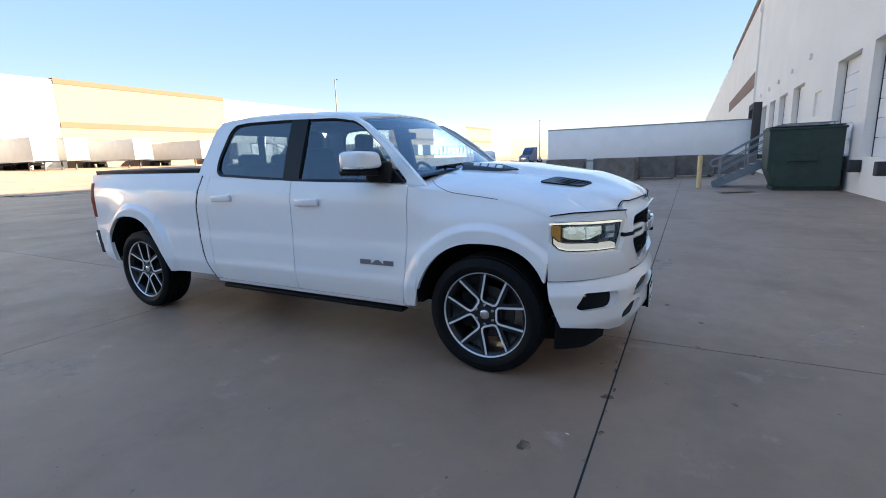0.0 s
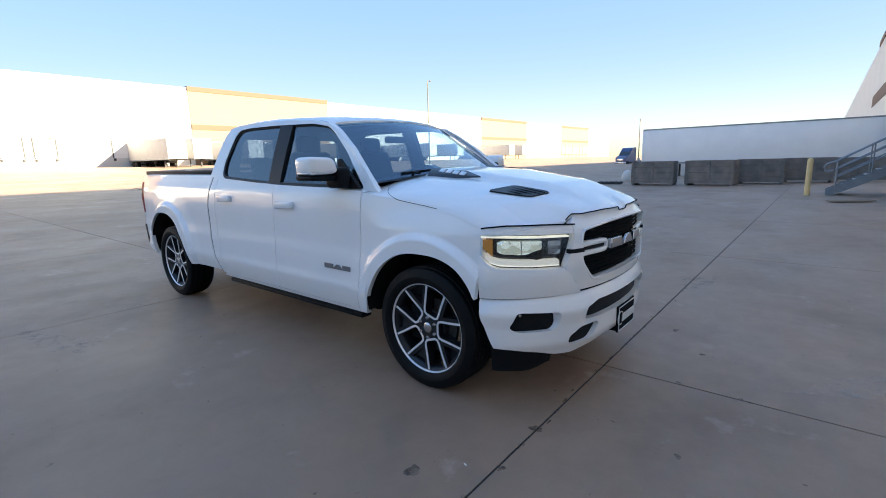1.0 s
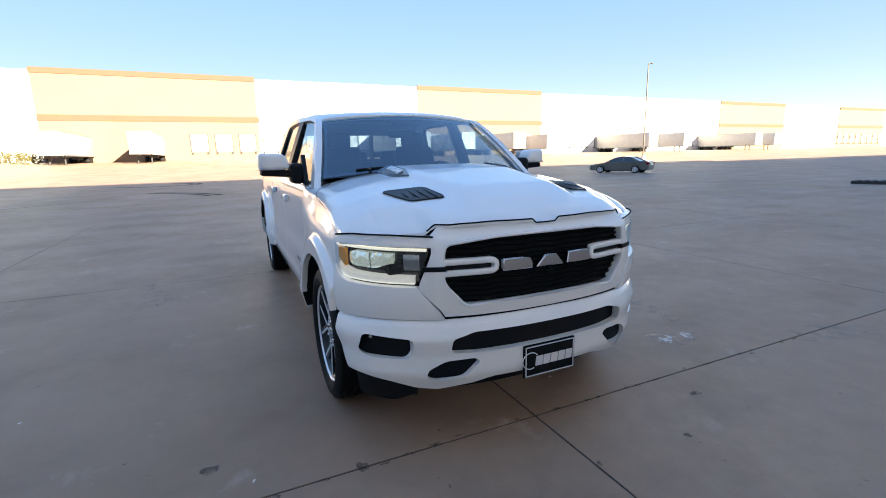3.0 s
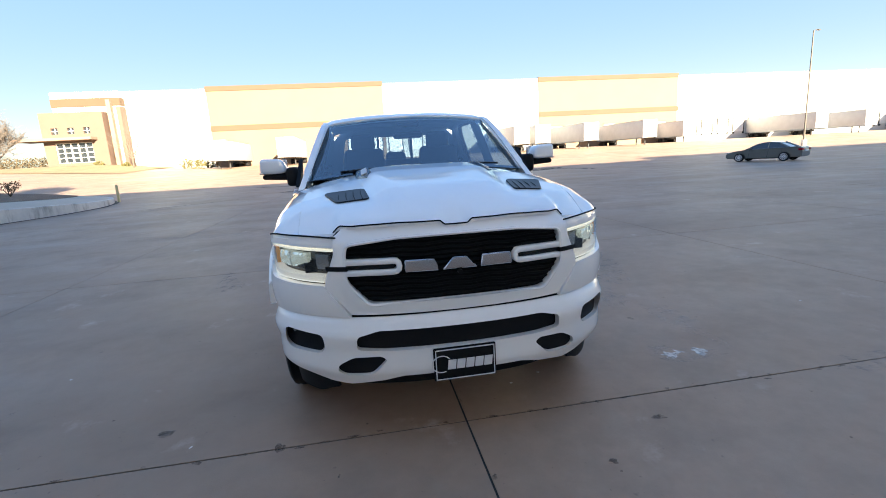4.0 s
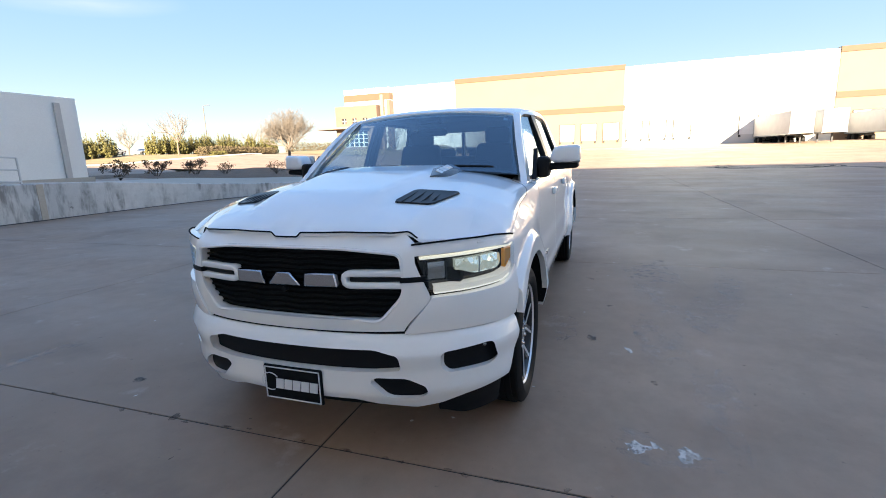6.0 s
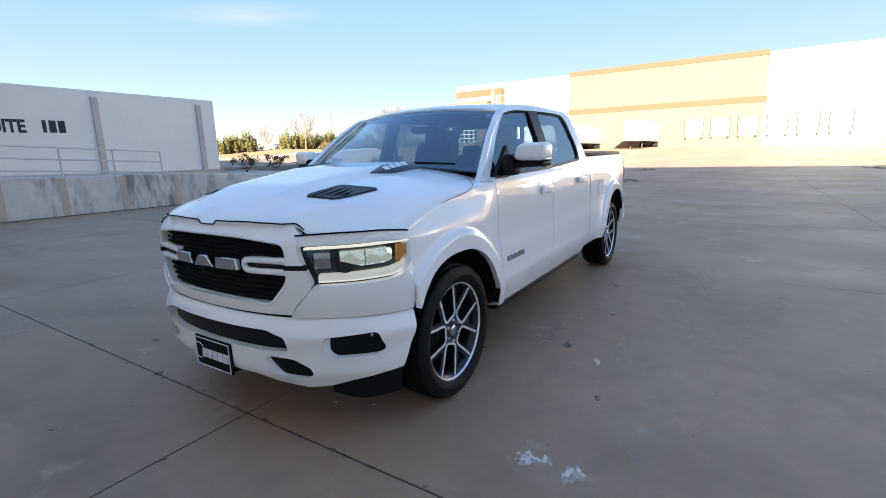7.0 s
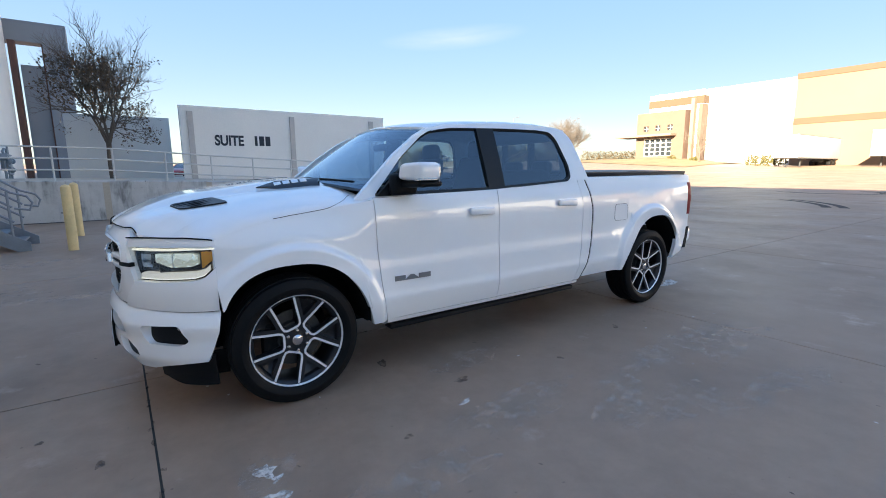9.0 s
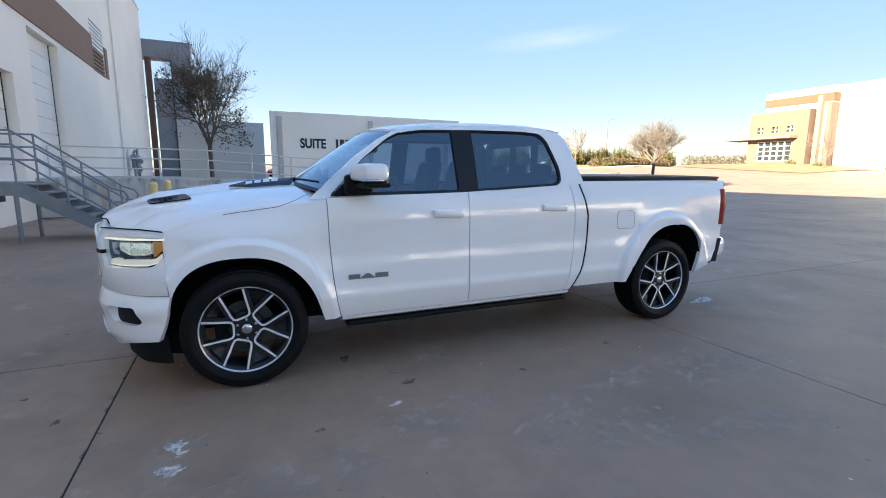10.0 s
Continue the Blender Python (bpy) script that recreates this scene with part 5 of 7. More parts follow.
def build_wheel(parent, x, sgn, name, phase=90):
    """A wheel with its tyre, rim, spokes, brake and nuts; its face looks along sgn * y."""
    w = empty(name, (x, sgn * 0.86, HUB_Z))
    w.parent = parent
    if sgn < 0:
        w.rotation_euler = (0, 0, math.pi)
    r = 0.405
    bm = bmesh.new()
    k0 = 1.014
    prof = [(0.292, -0.115), (0.309, -0.132), (0.34, -0.143), (0.375, -0.138), (0.394, -0.118), (0.400, -0.09)]
    for k in range(5):
        y = -0.075 + k * 0.0375
        prof += [(0.405, y - 0.013), (0.405, y + 0.013), (0.396, y + 0.0155), (0.396, y + 0.022)]
    prof += [(0.400, 0.118), (0.394, 0.128), (0.375, 0.140), (0.352, 0.1435), (0.345, 0.1465), (0.335, 0.1445), (0.316, 0.137), (0.303, 0.126), (0.295, 0.112)]
    lathe(bm, [(q * (1 + (k0 - 1) * smooth(0.31, 0.36, q)), y) for q, y in prof], 72)
    part("tyre", bm, M_TYRE, w, "black low-profile rubber tyre", 25)
    bm = bmesh.new()
    lathe(bm, [(0.27, -0.11), (0.262, -0.03), (0.262, 0.07), (0.272, 0.098), (0.288, 0.110), (0.298, 0.120), (0.301, 0.122), (0.303, 0.117), (0.297, 0.105), (0.290, -0.11)], 64, closed=True)
    part("rim", bm, M_RIMDARK, w)
    bm = bmesh.new()
    lathe(bm, [(0.290, 0.106), (0.292, 0.117), (0.299, 0.1245), (0.302, 0.122), (0.297, 0.10)], 64, closed=True)
    part("rim_edge", bm, M_MACHINED, w, "bright machined rim edge")
    bm = bmesh.new()
    lathe(bm, [(0.0, 0.0), (0.185, 0.0), (0.185, 0.022), (0.12, 0.022), (0.11, 0.05), (0.0, 0.05)], 40)
    part("brake_disc", bm, M_BRAKE, w)
    bm = bmesh.new()
    box(bm, 0.10, 0.20, -0.04, 0.045, -0.13, 0.13, 0.02)
    part("brake_caliper", bm, M_UNDER, w)
    bm = bmesh.new()
    lathe(bm, [(0.0, 0.094), (0.050, 0.094), (0.080, 0.086), (0.088, 0.074), (0.090, 0.045), (0.0, 0.045)], 36)
    part("hub", bm, M_RIMDARK, w)
    bm = bmesh.new()
    lathe(bm, [(0.0, 0.106), (0.026, 0.105), (0.034, 0.100), (0.036, 0.090)], 24)
    part("hub_cap", bm, M_CHROME, w, "chrome hub cap")
    for k in range(6):
        a = radians(60 * k + 30)
        bm = bmesh.new()
        lathe(bm, [(0.0, 0.110), (0.008, 0.108), (0.0122, 0.101), (0.0122, 0.082)], 10, (0.066 * math.cos(a), 0, 0.066 * math.sin(a)))
        part("lug_nut", bm, M_CHROME, w)
    # five loops of twin spokes
    for k in range(5):
        rot = Matrix.Rotation(radians(72 * k + phase), 4, "Y")
        path = []
        for px, pz in ((0.080, 0.286), (0.069, 0.20), (0.061, 0.118), (0.054, 0.094), (0.036, 0.083), (0.0, 0.082)):
            path.append((px, pz))
        loop = path + [(-px, pz) for px, pz in path[-2::-1]]
        def ribbon(wd, y0, y1, dish, name2, mat):
            bm = bmesh.new()
            rows = []
            for i, (px, pz) in enumerate(loop):
                q0, q1 = loop[max(0, i - 1)], loop[min(len(loop) - 1, i + 1)]
                d = Vector((q1[0] - q0[0], q1[1] - q0[1])).normalized()
                nn = Vector((-d.y, d.x))
                dy = dish * (1 - min(1, (math.hypot(px, pz) - 0.09) / 0.19)) 
                rows.append([bm.verts.new((px + nn.x * s * (o0), yy - dy, pz + nn.y * s * o0)) for s, o0, yy in ((1, wd[0], y0), (1, wd[0], y1), (-1, wd[1], y1), (-1, wd[1], y0))])
            for a, b in zip(rows, rows[1:]):
                for j in range(4):
                    bm.faces.new((a[j], a[(j + 1) % 4], b[(j + 1) % 4], b[j]))
            bm.faces.new(rows[0])
            bm.faces.new(rows[-1][::-1])
            bmesh.ops.transform(bm, matrix=rot, verts=bm.verts)
            part(name2, bm, mat, w)
        ribbon((0.030, 0.010), 0.050, 0.106, 0.014, "spoke", M_RIMDARK)
        ribbon((0.0062, 0.0078), 0.10, 0.1105, 0.014, "spoke_edge", M_MACHINED)
        # dished web between one loop and the next
        bm = bmesh.new()
        sheet(bm, lambda u, v: ((0.070 + 0.216 * v) * math.sin(radians(-36 + (-19 + 5 * v) * (1 - 2 * u))), 0.078 - 0.030 * math.sin(math.pi * min(1, v * 1.1)) - 0.012 * math.sin(math.pi * u), (0.070 + 0.216 * v) * math.cos(radians(-36 + (-19 + 5 * v) * (1 - 2 * u)))), 6, 8)
        flange(bm, (0, -0.03, 0))
        bmesh.ops.transform(bm, matrix=rot, verts=bm.verts)
        part("spoke_web", bm, M_RIMDARK, w)
    return w


truck = tagged(empty("pickup_truck"), "white four-door pickup truck parked on the concrete yard, running lights on", "pickup truck")

for sgn in (1, -1):
    # fender: flank and rounded crown
    bm = flank(x_door_f, lambda z: lerp_table([(0.4, 0.425), (0.68, 0.428), (0.85, 0.452), (1.30, 0.452)], z),
               lambda u: arch_z(-0.61 + 1.05 * u, 0, 0.41, ARCH_F, 0.425) if u < 0.9 else max(0.688, arch_z(-0.61 + 1.05 * u, 0, 0.41, ARCH_F, 0.425)),
               lambda u: crown_z(-0.57 + 1.02 * u), 72, 34, sgn)
    fender = part("front_fender", bm, M_PAINT, truck)
    bm = bmesh.new()
    def crown(u, v):
        x = -0.565 + 1.225 * u
        zo = crown_z(x)
        yo = side_y(x, zo) if x < 0.42 else min(side_y(0.42, crown_z(0.42)), plan_y(x) + 0.002)
        yi = 0.8003
        zi = hood_z(x, 0.80) - 0.036 * smooth(0.45, 0.66, x)
        a, b, c = Vector((yo, zo)), Vector((yo - 0.012, zi - 0.27 * (yo - 0.812))), Vector((yi, zi))
        p = (1 - v) ** 2 * a + 2 * v * (1 - v) * b + v * v * c
        return (x, sgn * p.x, p.y)
    sheet(bm, crown, 60, 10)
    flange(bm, (0, 0, -0.03))
    part("fender_crown", bm, M_PAINT, fender)
    # doors
    bm = flank(lambda z: x_door_f(z) - 0.006, lambda z: -1.688, lambda u: 0.425, lambda u: belt(-0.58 - 1.1 * u), 30, 54, sgn)
    door = part("front_door", bm, M_PAINT, truck)
    bm = flank(lambda z: -1.695, x_door_r, lambda u: 0.425, lambda u: belt(-1.7 - u), 30, 54, sgn)
    rdoor = part("rear_door", bm, M_PAINT, truck)
    # back corner of the cab
    bm = flank(lambda z: x_door_r(z) - 0.006, lambda z: x_gap(z) + 0.011, lambda u: 0.43, lambda u: 1.40, 6, 54, sgn)
    part("cab_corner", bm, M_PAINT, truck)
    # sill and dark step under the doors
    bm = bmesh.new()
    sheet(bm, lambda u, v: (-0.655 - 2.08 * u, sgn * lerp_table([(0, 0.965), (0.5, 0.955), (1, 0.90)], v), 0.42 - 0.055 * v), 12, 4)
    flange(bm, (0, -sgn * 0.05, 0))
    part("sill", bm, M_PAINT, truck)
    bm = bmesh.new()
    box(bm, -2.74, -0.70, sgn * 0.865 - 0.05, sgn * 0.865 + 0.05, 0.318, 0.358, 0.014, 3)
    part("side_step", bm, M_BLACK, truck, "black side step under the doors")
    # bed side
    bm = flank(lambda z: x_gap(z) - 0.011, lambda z: lerp_table([(0.4, -4.55), (0.56, -4.56), (0.76, -4.68), (0.95, -4.715), (1.30, -4.72), (1.40, -4.76)], z),
               lambda u: arch_z(-2.8 - 1.85 * u, -WB, 0.455, ARCH_R, 0.45 + 0.11 * smooth(0.8, 1.0, u)), lambda u: 1.395 + 0.012 * u, 84, 40, sgn)
    part("bed_side", bm, M_PAINT, truck)
    # arch lips and liners
    for cx, cz, r, kx, low in ((0, 0.41, ARCH_F, 1.03, 0.43), (-WB, 0.455, ARCH_R, 1.10, 0.47)):
        bm = bmesh.new()
        def lip(u, v):
            a = math.pi * (0.02 + 0.96 * u)
            d = r * math.cos(a)
            x = cx + d / kx
            z = arch_z(x, cx, cz, r, low)
            yy = side_y(x, z) - (0.05 * smooth(0.36, 0.42, x) if cx == 0 else 0)
            return (x, sgn * (yy - 0.004 - 0.33 * v), z + 0.008 * v)
        sheet(bm, lip, 48, 5)
        part("wheel_arch_liner", bm, M_UNDER, truck, "dark wheel arch liner")
        for k in range(9):
            a = math.pi * (0.06 + 0.11 * k)
            x = cx + (r + 0.002) * math.cos(a) / kx
            z = arch_z(x, cx, cz, r, low) - 0.004
            y = sgn * (side_y(x, z + 0.03) - 0.045)
            bm = bmesh.new()
            bmesh.ops.create_icosphere(bm, subdivisions=1, radius=0.006)
            bmesh.ops.translate(bm, vec=(x, y, z), verts=bm.verts)
            part("liner_clip", bm, M_BLACK, truck)
    # inner wheel house, closes the sight through the arch
    for cx in (0, -WB):
        bm = bmesh.new()
        box(bm, cx - 0.56, cx + 0.54, sgn * 0.50 - 0.03, sgn * 0.50 + 0.03, 0.36, 1.08)
        part("wheel_house", bm, M_UNDER, truck)
    # door handles
    for hx, hz, d in ((-1.50, 1.163, door), (-2.52, 1.185, rdoor)):
        bm = bmesh.new()
        y = side_y(hx, hz)
        box(bm, hx - 0.125, hx + 0.125, -0.014, 0.014, -0.03, 0.03, 0.012, 3)
        for v in bm.verts:
            v.co.z += hz - (0.006 if v.co.x < hx else 0)
            v.co.y = sgn * (y + 0.034 - 0.018 * ((v.co.x - hx) / 0.125) ** 2) + v.co.y
        part("door_handle", bm, M_PAINT, d)
        bm = bmesh.new()
        box(bm, hx - 0.10, hx + 0.08, sgn * (y + 0.004) - 0.004, sgn * (y + 0.004) + 0.004, hz - 0.024, hz + 0.024, 0.003)
        part("handle_recess", bm, M_GLOSSBLACK, d)
    # badge on the front door: plain metal blocks
    for k, (a, b, lean) in enumerate(((-0.70, -0.785, 0.0), (-0.80, -0.885, 0.02), (-0.90, -1.0, 0.0))):
        bm = bmesh.new()
        y = side_y(-0.85, 0.72)
        pts = [(a + lean, 0.702), (a - (0.03 if lean else 0), 0.738), (b + (0.03 if lean else 0), 0.738), (b - lean, 0.702)]
        prism(bm, pts, 1, sgn * (y - 0.004), sgn * (y + 0.008))
        part("badge_block", bm, M_BADGE, door, "grey metal badge")
    # window frame of the cab
    outline = [(-0.45, 1.285), (-0.60, 1.41), (-0.82, 1.60), (-1.03, 1.745), (-1.14, 1.80), (-1.30, 1.835), (-1.7, 1.862), (-2.2, 1.872), (-2.52, 1.865), (-2.66, 1.84), (-2.73, 1.78), (-2.80, 1.60), (-2.87, 1.40), (-2.87, 1.385), (-2.6, 1.372), (-1.7, 1.318), (-0.6, 1.288)]
    bm = bmesh.new()
    prism(bm, [(p[0], p[1]) for p in outline], 1, 0.0, 1.0)
    bmesh.ops.triangulate(bm, faces=[f for f in bm.faces if len(f.verts) > 4])
    bmesh.ops.subdivide_edges(bm, edges=[e for e in bm.edges if e.calc_length() > 0.15 and abs(e.verts[0].co.y - e.verts[1].co.y) < 0.1], cuts=3, use_grid_fill=True)
    for v in bm.verts:
        yy = green_y(v.co.x, v.co.z)
        v.co.y = sgn * (yy if v.co.y > 0.5 else yy - 0.045)
    frame_ob = part("window_frame", bm, M_PAINT, truck)
    front_win = rounded([(-0.615, 1.315), (-0.86, 1.555), (-1.07, 1.715), (-1.17, 1.765), (-1.36, 1.795), (-1.625, 1.808), (-1.625, 1.338)], 0.03)
    rear_win = rounded([(-1.785, 1.345), (-1.785, 1.812), (-2.30, 1.815), (-2.45, 1.805), (-2.515, 1.75), (-2.60, 1.52), (-2.60, 1.415), (-2.565, 1.385)], 0.045)
    cuts = []
    for pts in (rounded([(-0.59, 1.302), (-0.86, 1.575), (-1.06, 1.73), (-1.16, 1.783), (-1.36, 1.812), (-1.9, 1.828), (-2.30, 1.832), (-2.475, 1.82), (-2.54, 1.755), (-2.625, 1.52), (-2.628, 1.41), (-2.58, 1.372), (-1.7, 1.322)], 0.04),):
        c = bmesh.new()
        prism(c, pts, 1, sgn * 0.6, sgn * 1.2)
        cuts.append(c)
    big = pts
    carved(frame_ob, cuts)
    for pts, mat, nm in ((front_win, M_GLASS, "front_door_glass"), (rear_win, M_TINT, "rear_door_glass")):
        bm = bmesh.new()
        f = bm.faces.new([bm.verts.new((p[0], sgn * (green_y(*p) - 0.024), p[1])) for p in pts])
        bmesh.ops.triangulate(bm, faces=[f])
        g = part(nm, bm, mat, truck)
        g.visible_shadow = False
    # black trim between glass and frame, with the pillar between the doors
    bm = bmesh.new()
    for a, b in ((big, 0.0),):
        rim_o = [bm.verts.new((p[0], sgn * (green_y(*p) - 0.004), p[1])) for p in big]
        cxm, czm = -1.6, 1.57
        rim_i = [bm.verts.new((p[0] + (cxm - p[0]) * 0.018, sgn * (green_y(*p) - 0.012), p[1] + (czm - p[1]) * 0.085)) for p in big]
        rim_b = [bm.verts.new((v.co.x, v.co.y - sgn * 0.03, v.co.z)) for v in rim_i]
        n = len(big)
        for i in range(n):
            j = (i + 1) % n
            bm.faces.new((rim_o[i], rim_o[j], rim_i[j], rim_i[i]))
            bm.faces.new((rim_i[i], rim_i[j], rim_b[j], rim_b[i]))
    part("window_trim", bm, M_SATIN, truck, "black trim round the side glass")
    bm = bmesh.new()
    def pillar(u, v):
        z = 1.318 + 0.515 * v
        x = -1.615 - 0.175 * u
        return (x, sgn * (green_y(x, z) - 0.006), z)
    sheet(bm, pillar, 2, 10)
    flange(bm, (0, -sgn * 0.05, 0))
    part("door_pillar", bm, M_SATIN, truck, "black pillar between the doors")
    # mirror
    mirror = empty("door_mirror", (-0.80, sgn * 0.97, 1.36))
    mirror.parent = truck
    bm = bmesh.new()
    box(bm, -0.10, 0.09, -0.105, 0.105, -0.08, 0.08, 0.04, 4)
    for v in bm.verts:
        t = (v.co.y + 0.105) / 0.21
        v.co.x += -0.05 * t
        v.co.z *= 1.0 - 0.12 * (1 - t)
        v.co.y = sgn * (v.co.y + 0.165 + (0.035 * (1 - t) * smooth(-0.02, 0.08, v.co.z)))
        v.co.z = v.co.z * 0.80 + 0.112
    part("mirror_cap", bm, M_PAINT, mirror, "white painted mirror cap")
    bm = bmesh.new()
    box(bm, -0.115, 0.07, -0.13, 0.095, -0.026, 0.026, 0.018, 3)
    for v in bm.verts:
        t = (v.co.y + 0.13) / 0.235
        v.co.x += -0.02 - 0.03 * t
        v.co.z += 0.024 + 0.014 * t * (v.co.z < 0)
        v.co.y = sgn * (v.co.y + 0.162)
    part("mirror_foot", bm, M_BLACK, mirror)
    bm = bmesh.new()
    box(bm, 0.0, 0.20, -0.03, 0.06, -0.05, 0.10, 0.03, 3)
    for v in bm.verts:
        v.co.y = sgn * v.co.y
        v.co.x += -0.09
    part("mirror_arm", bm, M_BLACK, mirror)
    bm = bmesh.new()
    box(bm, -0.146, -0.128, 0.075, 0.255, 0.02, 0.165, 0.008, 2)
    for v in bm.verts:
        v.co.y = sgn * v.co.y
    part("mirror_glass", bm, M_CHROME, mirror)
    bm = bmesh.new()
    box(bm, -0.11, 0.04, 0.13, 0.272, 0.052, 0.068, 0.006, 2)
    for v in bm.verts:
        v.co.y = sgn * v.co.y
    part("turn_lamp", bm, M_LAMPBOWL, mirror)
    # black corner in front of the side glass
    bm = bmesh.new()
    prism(bm, [(-0.60, 1.306), (-0.83, 1.52), (-0.845, 1.51), (-0.845, 1.318)], 1, sgn * 0.925, sgn * 0.955)
    for v in bm.verts:
        v.co.y -= sgn * 0.10 * (v.co.z - 1.31)
    part("mirror_corner", bm, M_BLACK, truck)
    # wheels
    build_wheel(truck, 0.0, sgn, "front_wheel", 90 * sgn)
    build_wheel(truck, -WB, sgn, "rear_wheel", 70 * sgn)
    # seal in the gap between cab and bed
    bm = bmesh.new()
    sheet(bm, lambda u, v: (x_gap(0.43 + 0.97 * v) - 0.0112 + 0.0224 * u, sgn * (side_y(-2.85, 0.43 + 0.97 * v) - 0.006), 0.43 + 0.97 * v), 1, 20)
    part("bed_gap", bm, M_UNDER, truck)
    # tail lamp
    bm = bmesh.new()
    def tl(u, v):
        z = 0.945 + 0.375 * v
        x = -4.665 - 0.012 * v - u * 0.13
        y = side_y(-4.7, z) + 0.005 - 0.10 * max(0, u - 0.35) ** 1.6
        return (x + 0.02 * (1 - v) * (1 - u), sgn * y, z)
    sheet(bm, tl, 8, 10)
    flange(bm, (0.0, -sgn * 0.05, 0))
    part("tail_lamp", bm, M_RED, truck, "dark red tail lamp")
    bm = bmesh.new()
    sheet(bm, lambda u, v: tl(0.25 + 0.5 * u, 0.40 + 0.20 * v)[:1] + (sgn * (abs(tl(0.25 + 0.5 * u, 0.4 + 0.2 * v)[1]) + 0.004),) + (tl(0.25 + 0.5 * u, 0.40 + 0.20 * v)[2],), 4, 3)
    part("reverse_lamp", bm, M_RED, truck)
    # rear bumper corner
    bm = bmesh.new()
    def rb(u, v):
        a = u * 1.5
        x = -4.69 - 0.24 * math.sin(a)
        y = 0.962 - 0.26 * (1 - math.cos(a))
        z = 0.585 + 0.195 * v
        k = 1 - abs(2 * v - 1) ** 4
        return (x + 0.02 * (1 - k), sgn * (y - 0.03 * (1 - k)), z + 0.02 * u)
    sheet(bm, rb, 14, 10)
    flange(bm, (0.06, -sgn * 0.06, 0))
    part("rear_bumper_corner", bm, M_PAINT, truck)
    bm = bmesh.new()
    def rbs(u, v):
        z = 0.545 + 0.25 * v
        return (-4.605 - 0.045 * v - 0.055 * u, sgn * 0.970, z)
    sheet(bm, rbs, 1, 6)
    flange(bm, (0, -sgn * 0.10, 0))
    part("bumper_strap", bm, M_BLACK, truck)
    bm = bmesh.new()
    def skirt(u, v):
        x = -4.36 - 0.50 * u
        return (x, sgn * (0.94 - 0.16 * u ** 3), 0.455 + 0.11 * u + (0.055 - 0.02 * u) * v)
    sheet(bm, skirt, 10, 2)
    flange(bm, (0, -sgn * 0.08, 0))
    part("bumper_skirt", bm, M_BLACK, truck)

# fuel door on the driver's flank
bm = bmesh.new()
pts = rounded([(-3.25, 0.965), (-3.25, 1.13), (-3.46, 1.13), (-3.46, 0.965)], 0.04)
prism(bm, [(p[0], p[1]) for p in pts], 1, 0.0, 1.0)
for v in bm.verts:
    v.co.y = side_y(v.co.x, v.co.z) + (0.0015 if v.co.y > 0.5 else -0.02)
part("fuel_door", bm, M_PAINT, truck)
bm = bmesh.new()
tube(bm, [(p[0], side_y(*p) + 0.0005, p[1]) for p in pts + pts[:1]], 0.0018, 5)
part("fuel_door_gap", bm, M_UNDER, truck)

# hood, with two vents cut through it
HX0, HX1 = -0.36, 0.905


def hood_edge(x):
    return lerp_table([(-0.40, 0.80), (0.0, 0.815), (0.4, 0.80), (0.66, 0.765), (0.80, 0.70), (0.87, 0.60)], x)


def hood_front(y):
    a = abs(y)
    return plan_x(a) - 0.026 - 0.022 * smooth(0.50, 0.60, a)


bm = bmesh.new()
def hood_at(u, v):
    y = (2 * u - 1)
    y = 0.80 * (1.15 * y - 0.15 * y ** 3)
    x0 = -0.36 - 0.16 * (abs(y) / 0.8) ** 2
    x1 = hood_front(y)
    x = x0 + (x1 - x0) * v
    return (x, y, hood_z(x, y) - 0.012 * smooth(0.96, 1.0, v) ** 2 - 0.036 * smooth(0.57, 0.625, abs(y)) * smooth(0.80, 1.0, v) - 0.020 * smooth(0.085, 0.055, abs(y)) * smooth(0.90, 1.0, v))
sheet(bm, hood_at, 64, 44)
flange(bm, (0, 0, -0.014))
hood = part("hood", bm, M_PAINT, truck)
def hood_lip(y):
    x = hood_front(y)
    return (x + 0.004, y, hood_z(x, y) - 0.010 - 0.036 * smooth(0.57, 0.625, abs(y)) - 0.020 * smooth(0.085, 0.055, abs(y)))
def crown_at(x, v, sgn):
    zo = crown_z(x)
    yo = side_y(x, zo) if x < 0.42 else min(side_y(0.42, crown_z(0.42)), plan_y(x) + 0.002)
    zi = hood_z(x, 0.80)
    a, b, c = Vector((yo, zo)), Vector((yo - 0.012, zi - 0.27 * (yo - 0.812))), Vector((0.803, zi))
    p = (1 - v) ** 2 * a + 2 * v * (1 - v) * b + v * v * c
    return (x, sgn * p.x, p.y)
bm = bmesh.new()
tube(bm, [hood_lip(y) for y in [-0.612 + 1.224 * k / 200 for k in range(201)]], 0.0038, 6)
part("hood_front_seal", bm, M_UNDER, truck, "dark shut line at the hood's front edge")
